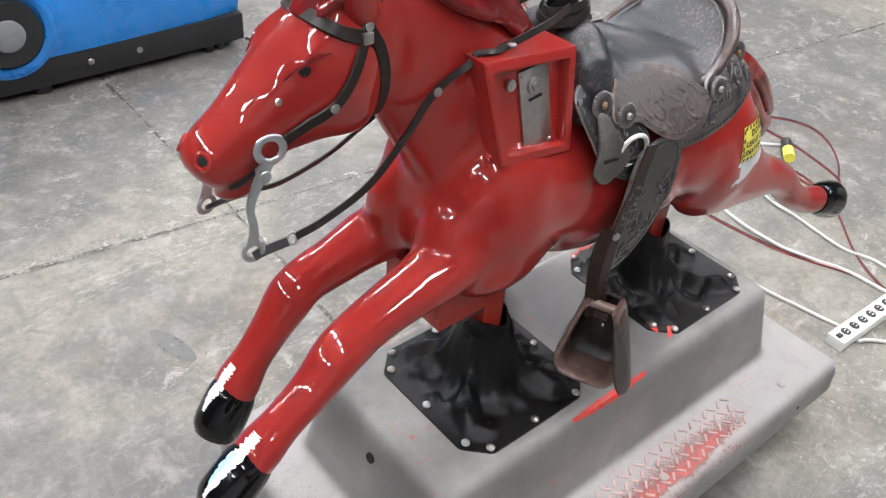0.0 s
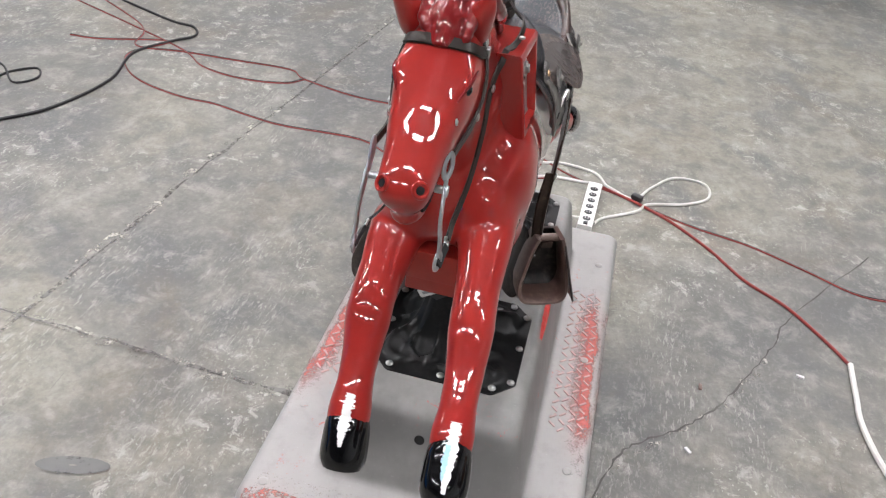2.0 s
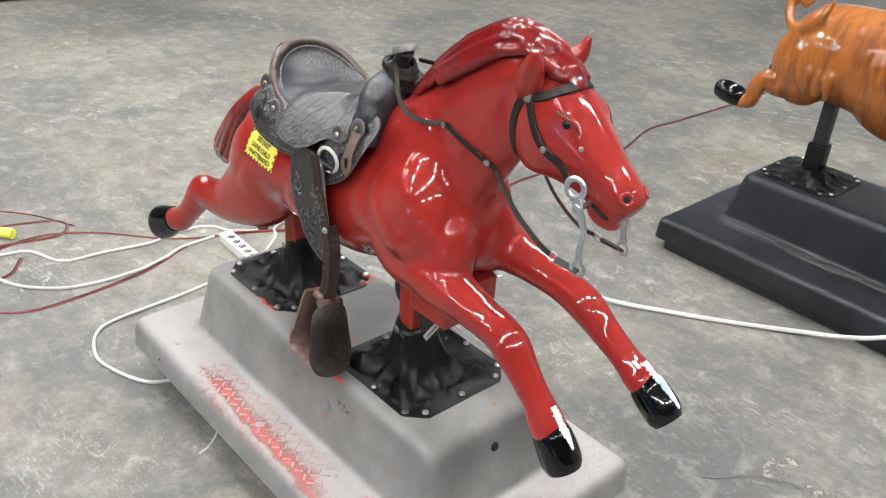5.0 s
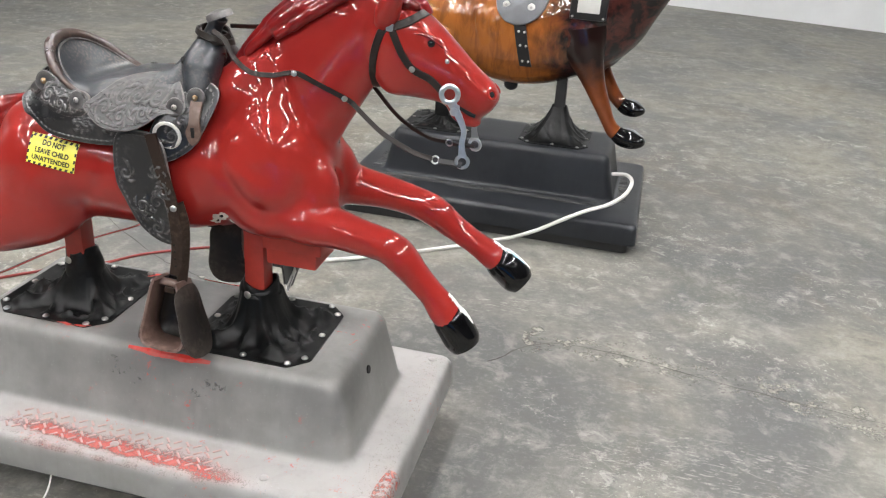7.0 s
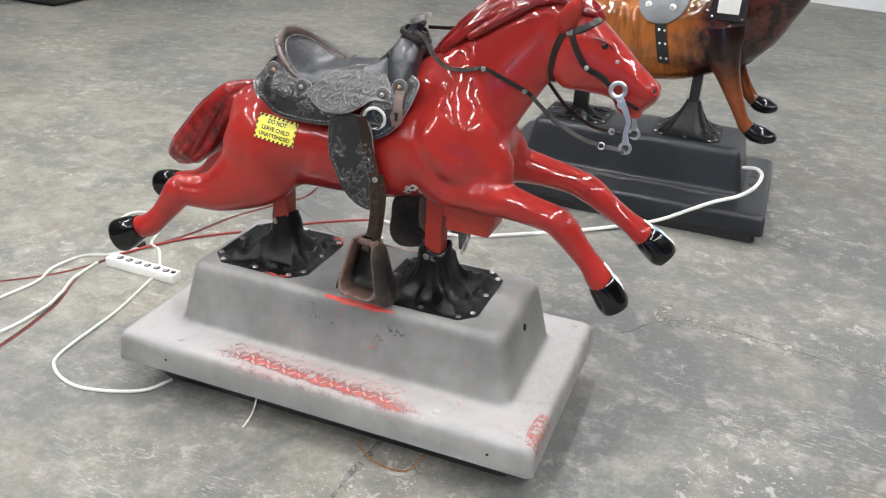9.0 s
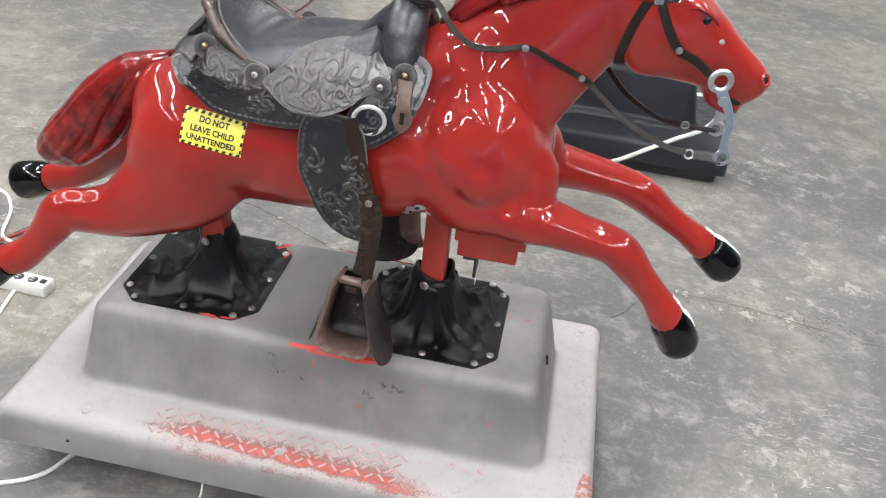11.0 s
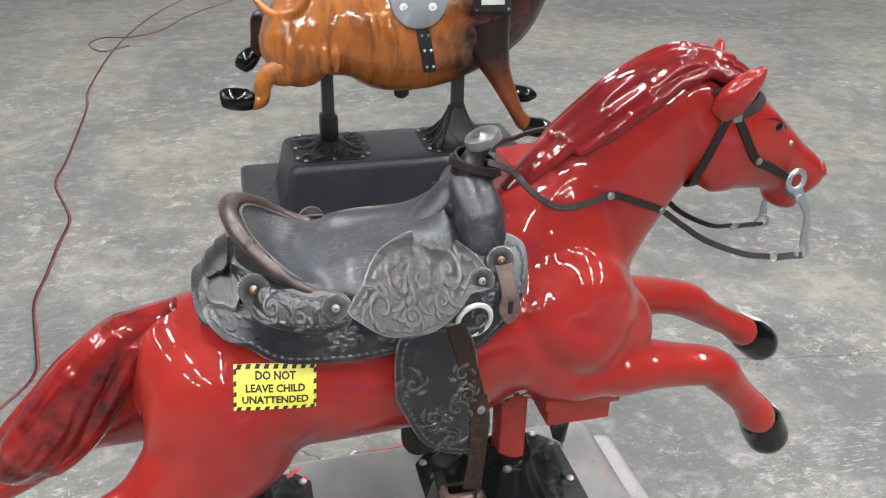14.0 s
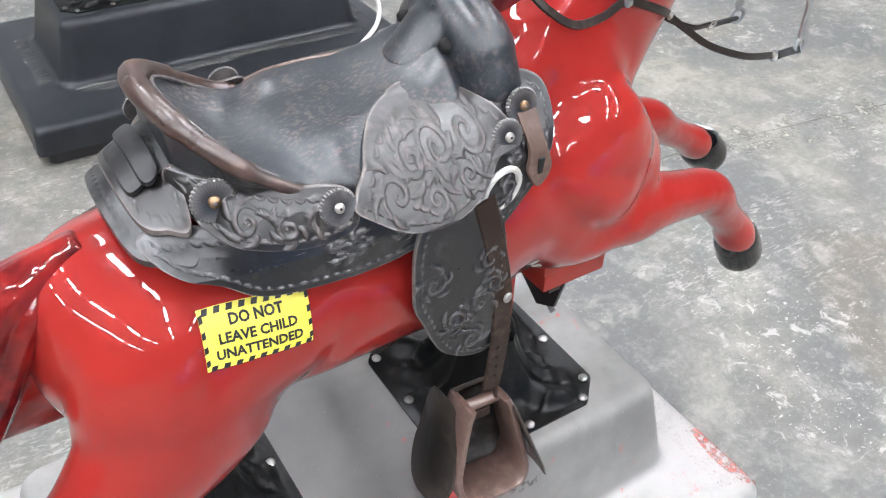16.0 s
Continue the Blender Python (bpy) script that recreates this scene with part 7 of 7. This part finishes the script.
for z in (0.85, 0.79, 0.72):
    for dx in (-0.013, 0.013):
        bm = bmesh.new()
        disc(bm, bull_side(0.414 + (0.9 - z) * 0.2 + dx, z, 0.010), (0, -1, 0), 0.006, 0.002, 10, 0.002)
        part("rivet", bm, M_STEEL, c)
bm = bmesh.new()
fy = bull_side(0.70, 0.98, 0).y
box(bm, (0.620, fy - 0.022, 0.925), (0.775, fy + 0.06, 1.10), 0.006)
f = part("coin_frame", bm, M_PLASTIC_K, bull, "black coin plate frame")
bm = bmesh.new()
box(bm, (0.650, fy - 0.026, 0.955), (0.745, fy - 0.0215, 1.085), 0.002)
cd = part("coin_card", bm, M_PLASTIC_W, f, "white printed card")
bm = bmesh.new()
disc(bm, (0.698, fy - 0.0255, 1.058), (0, -1, 0), 0.009, 0.002, 14)
box(bm, (0.676, fy - 0.0275, 1.032), (0.720, fy - 0.0262, 1.036))
box(bm, (0.676, fy - 0.0275, 1.022), (0.680, fy - 0.0262, 1.032))
box(bm, (0.716, fy - 0.0275, 1.022), (0.720, fy - 0.0262, 1.032))
part("print", bm, M_GREYCAB, cd)
for x in (0.632, 0.763):
    for z in (0.937, 1.088):
        bm = bmesh.new()
        disc(bm, (x, fy - 0.022, z), (0, -1, 0), 0.0055, 0.002, 10, 0.001)
        part("screw", bm, M_STEEL, f)

# ---- cables, power strip and plugs on the floor ----


def cable(pts, r, material, label, z=None, steps=6, seg=8):
    bm = bmesh.new()
    rows = [(q[0], q[1], q[2] if len(q) > 2 else r) for q in pts]
    tube(bm, rows, r, seg, steps)
    return tagged(new("cable", finish(bm, "cable", material)), label, "cable", "cables on the floor")


RED, WHT, BLK = "red and black extension cable lying on the floor", "white round cable lying on the floor", "black cable lying on the floor"


def pair(pts, label=RED, r=0.0029):
    """A red cable with a black one beside it, as one twin cable."""
    t = thing("twin_cable", label, "cable", "cables on the floor", at=(pts[0][0], pts[0][1], 0))
    for dx, mat, nm in ((0.004, M_CABLE_R, "red_core"), (-0.0035, M_CABLE_K, "black_core")):
        bm = bmesh.new()
        tube(bm, [(q[0] + dx, q[1] + dx * 0.7, (q[2] if len(q) > 2 else r)) for q in pts], r, 8, 6)
        part(nm, bm, mat, t)
    return t


pair([(-2.4, -2.6), (-2.05, -2.05), (-1.82, -1.95), (-1.85, -1.73), (-1.87, -1.49), (-1.89, -1.21), (-1.82, -1.11), (-1.75, -0.82), (-1.77, -0.51), (-1.79, -0.30), (-1.70, -0.12), (-1.52, 0.06), (-1.43, 0.20), (-1.36, 0.40), (-1.30, 0.52), (-1.25, 0.65), (-1.20, 0.86), (-1.11, 1.06), (-1.03, 1.23), (-1.05, 1.42), (-1.10, 1.70), (-1.09, 1.92), (-1.08, 2.18), (-1.07, 2.45), (-1.18, 2.84), (-1.17, 3.15), (-1.16, 3.98), (-1.19, 4.41), (-1.10, 5.5), (-0.85, 6.6), (-0.4, 7.6)])
pair([(-1.82, -1.11), (-1.74, -1.18), (-1.70, -1.37), (-1.74, -1.57), (-1.86, -1.72), (-2.00, -2.02), (-2.2, -2.5)])
pair([(-1.79, -2.27), (-1.81, -2.13), (-1.93, -1.84), (-1.72, -1.93), (-1.56, -1.84), (-1.47, -1.70), (-1.42, -1.50), (-1.42, -1.36), (-1.38, -1.18), (-1.36, -1.02), (-1.38, -0.70), (-1.28, -0.49), (-1.31, -0.12), (-1.40, 0.1), (-1.42, 0.2)])
pair([(-1.81, -0.17), (-1.99, -0.27), (-2.12, -0.40), (-2.15, -0.52), (-2.07, -0.64), (-1.98, -0.60), (-1.96, -0.43), (-1.88, -0.20), (-1.76, -0.24), (-1.80, -0.47), (-1.79, -0.60), (-1.69, -0.67), (-1.58, -0.62), (-1.56, -0.50), (-1.66, -0.42)], "red and black cable coiled beside the plug")
pair([(-1.02, 5.45), (-1.20, 5.32), (-1.31, 5.56), (-1.22, 5.74), (-1.04, 5.72), (-0.81, 5.90), (-0.60, 6.41), (-0.2, 7.0)])
cable([(-1.40, 0.30), (-1.32, 0.46), (-1.23, 0.59), (-1.10, 0.72), (-0.96, 0.83), (-0.86, 0.96), (-0.72, 1.07), (-0.62, 1.135)], 0.0055, M_CABLE_R, "red cable that joins a thick white one")
cable([(-0.62, 1.135), (-0.47, 1.13), (-0.34, 1.13), (-0.15, 1.18), (0.05, 1.31), (0.24, 1.45), (0.42, 1.59, 0.014), (0.52, 1.635, 0.032), (0.62, 1.652, 0.074), (0.715, 1.67, 0.128), (0.815, 1.70, 0.178), (0.91, 1.77, 0.198), (0.972, 1.86, 0.222), (0.992, 1.95, 0.252), (0.965, 2.02, 0.256), (0.925, 2.035, 0.250), (0.890, 2.035, 0.246)], 0.0088, M_CABLE_W, "thick white cable that runs to the black base")
cable([(-1.42, 0.31), (-1.36, 0.42), (-1.48, 0.49), (-1.60, 0.58), (-1.60, 0.70), (-1.49, 0.715), (-1.40, 0.62), (-1.34, 0.48), (-1.27, 0.44), (-1.17, 0.32), (-1.12, 0.29)], 0.0055, M_CABLE_W, "white cable in a loop beside the power strip")
cable([(-1.33, -0.10), (-1.33, -0.25), (-1.37, -0.39), (-1.49, -0.51), (-1.66, -0.55), (-1.82, -0.54), (-1.92, -0.47)], 0.0060, M_CABLE_W, WHT)
cable([(-1.33, -0.10), (-1.36, 0.0), (-1.40, 0.10), (-1.41, 0.24)], 0.0060, M_CABLE_W, WHT)
cable([(-1.72, -0.48), (-1.69, -0.38), (-1.55, -0.31), (-1.53, -0.17), (-1.50, 0.02), (-1.53, 0.13), (-1.50, 0.26), (-1.42, 0.31)], 0.0055, M_CABLE_W, WHT)
cable([(-1.14, 0.24), (-1.09, -0.03), (-1.07, -0.31), (-1.02, -0.40), (-0.90, -0.445), (-0.78, -0.42), (-0.69, -0.37), (-0.65, -0.29)], 0.0055, M_CABLE_W, "white cable that runs under the grey base")
cable([(-0.62, -2.33, 0.02), (-0.70, -2.22), (-0.93, -2.03), (-1.11, -1.91), (-1.43, -1.85), (-1.72, -1.91), (-1.92, -1.83), (-2.04, -1.76), (-2.14, -1.82), (-2.16, -1.95), (-2.3, -2.3)], 0.0065, M_CABLE_K, BLK)
cable([(-1.30, -2.52), (-1.39, -2.42), (-1.36, -2.31), (-1.24, -2.18), (-1.32, -2.12), (-1.40, -2.18), (-1.30, -2.26), (-1.15, -2.24), (-1.09, -2.20)], 0.005, M_CABLE_K, "black adapter lead in a loose loop")


def power_strip(at, turn):
    st = thing("power_strip", "white power strip with six sockets on the floor", "power strip", at=(at[0], at[1], 0))
    m = pose(*at, 0, 0, turn)
    bm = bmesh.new()
    box(bm, (-0.165, -0.027, 0.0), (0.165, 0.027, 0.038), 0.004, m)
    part("housing", bm, M_PLASTIC_W, st)
    for k in range(6):
        bm = bmesh.new()
        disc(bm, m @ Vector((-0.110 + k * 0.045, 0, 0.0375)), (0, 0, 1), 0.015, 0.0015, 18)
        o = part("socket", bm, M_DARKCAB, st, "dark round socket")
        bm = bmesh.new()
        for dy in (-0.005, 0.005):
            box(bm, (-0.118 + k * 0.045, dy - 0.001, 0.039), (-0.108 + k * 0.045, dy + 0.001, 0.0398), 0, m)
        part("socket_slot", bm, M_PLASTIC_W, o)
    bm = bmesh.new()
    box(bm, (0.140, -0.008, 0.036), (0.158, 0.008, 0.043), 0.002, m)
    part("switch", bm, M_DARKCAB, st)
    return st


power_strip((-1.205, 0.262, 0.0), -2)
bm = bmesh.new()
box(bm, (-0.022, -0.014, 0), (0.022, 0.014, 0.026), 0.005, pose(-1.36, 0.435, 0, 0, 0, 60))
tagged(new("plug", finish(bm, "plug", M_PLASTIC_K)), "black plug on the white cable", "plug", "plugs on the floor")
pl = thing("plug", "black and yellow plug joint on the cables", "plug", "plugs on the floor", at=(-1.88, -0.43, 0))
bm = bmesh.new()
tube(bm, [(-1.93, -0.47, 0.02), (-1.88, -0.43, 0.02)], 0.02, 10, 1)
part("plug_body", bm, M_PLASTIC_K, pl)
bm = bmesh.new()
tube(bm, [(-1.88, -0.43, 0.021), (-1.83, -0.39, 0.021)], 0.021, 10, 1)
part("plug_cap", bm, M_YELLOW, pl, "yellow plug cap")
ad = thing("power_adapter", "cream block adapter with black lead on the floor", "adapter", at=(-1.28, -2.56, 0))
bm = bmesh.new()
box(bm, (-0.10, -0.028, 0), (0.10, 0.028, 0.04), 0.006, pose(-1.30, -2.60, 0, 0, 0, 75))
part("block", bm, M_CREAM, ad)
bm = bmesh.new()
box(bm, (-0.035, -0.018, 0), (0.035, 0.018, 0.03), 0.006, pose(-1.34, -2.44, 0, 0, 0, 100))
part("plug", bm, M_PLASTIC_K, ad)

# small things under the red horse's base
bm = bmesh.new()
tube(bm, [(-0.30, -0.335, 0.095), (-0.30, -0.36, 0.05), (-0.31, -0.375, 0.02), (-0.315, -0.40, 0.006)], 0.0026, 6, 4)
tagged(part("loose_wire", bm, M_CABLE_W, ride), "short loose wire under the base")
bm = bmesh.new()
tube(bm, [(0.02, -0.33, 0.03), (0.10, -0.372, 0.006), (0.20, -0.372, 0.006), (0.24, -0.33, 0.05)], 0.0032, 6, 4)
tagged(part("loose_lead", bm, M_LEAD, ride), "brown lead under the base")

# ---- the blue ride and the far cabinets ----
blue = thing("blue_ride", "bright blue car ride on a black base with a black wheel", "kiddie ride", at=(0.4, -2.7, 0))
bm = bmesh.new()
box(bm, (-0.60, -3.15, 0.035), (1.55, -2.30, 0.150), 0.006)
bb = part("base", bm, M_PLASTIC_K, blue, "black base plinth")
for x in (0.24, 1.45):
    for y in (-2.36, -3.08):
        bm = bmesh.new()
        disc(bm, (x, y, 0.0), (0, 0, 1), 0.04, 0.036, 16)
        part("foot", bm, M_DARKCAB, blue, "round black foot")
for x in (-0.50, -0.45):
    bm = bmesh.new()
    disc(bm, (x + 0.0, -2.34, 0.0), (0, 0, 1), 0.02, 0.036, 12)
    part("foot", bm, M_DARKCAB, blue)
for x in (0.055, -0.14):
    bm = bmesh.new()
    disc(bm, (x, -2.30, 0.095), (0, 1, 0), 0.013, 0.004, 12, 0.002)
    part("bolt", bm, M_STEEL, bb)
bm = bmesh.new()
rings = []
for x, h, w in ((-0.64, 0.16, 0.30), (-0.60, 0.30, 0.38), (-0.45, 0.42, 0.41), (0.0, 0.48, 0.43), (0.6, 0.50, 0.43), (1.2, 0.48, 0.43), (1.5, 0.42, 0.40), (1.58, 0.25, 0.32)):
    yc = -2.725
    rings.append([Vector((x, yc + w * cy, 0.150 + max(0, h * cz))) for cy, cz in ((1.0, 0.0), (1.03, 0.12), (1.03, 0.55), (0.95, 0.85), (0.75, 0.98), (0.0, 1.0), (-0.75, 0.98), (-0.95, 0.85), (-1.03, 0.55), (-1.03, 0.12), (-1.0, 0.0))])
skin(bm, rings)
part("car_body", bm, M_BLUE, blue, "glossy blue fibreglass car body")
bm = bmesh.new()
disc(bm, (0.335, -2.295, 0.285), (0, 1, 0), 0.125, 0.05, 32, 0.0)
wheel = part("wheel", bm, M_PLASTIC_K, blue, "black toy wheel")
bm = bmesh.new()
disc(bm, (0.335, -2.245, 0.285), (0, 1, 0), 0.058, 0.008, 24, 0.006)
part("hub", bm, M_GREYCAB, wheel, "grey domed hub")
bm = bmesh.new()
ringlet(bm, (0.335, -2.29, 0.285), (0, 1, 0), 0.155, 0.028, 32)
part("wheel_arch", bm, M_BLUE, blue)
bm = bmesh.new()
limb(bm, [(-0.15, -2.34, 0.60, 0.03, 0.05), (0.10, -2.31, 0.55, 0.06, 0.06), (0.35, -2.30, 0.57, 0.05, 0.06), (0.60, -2.31, 0.62, 0.07, 0.07), (0.9, -2.33, 0.66, 0.05, 0.06)], 14)
part("trim", bm, M_CREAM, blue, "cream wavy trim")

cabs = thing("arcade_cabinet", "dark arcade cabinet standing far off on the floor", "cabinet", at=(-5.7, 3.7, 0))
bm = bmesh.new()
box(bm, (-6.4, 3.95, 0.03), (-5.15, 5.0, 1.7), 0.02)
part("body", bm, M_DARKCAB, cabs)
bm = bmesh.new()
box(bm, (-6.35, 4.0, 0.0), (-5.2, 4.95, 0.04))
part("plinth", bm, M_PLASTIC_K, cabs)
cab2 = thing("metal_cabinet", "grey steel cabinet standing far off on the floor", "cabinet", at=(-6.0, 1.6, 0))
bm = bmesh.new()
box(bm, (-6.6, 0.6, 0.05), (-5.45, 2.45, 1.8), 0.015)
part("body", bm, M_GREYCAB, cab2)
bm = bmesh.new()
box(bm, (-6.55, 0.65, 0.0), (-5.5, 2.4, 0.06))
part("plinth", bm, M_PLASTIC_K, cab2)
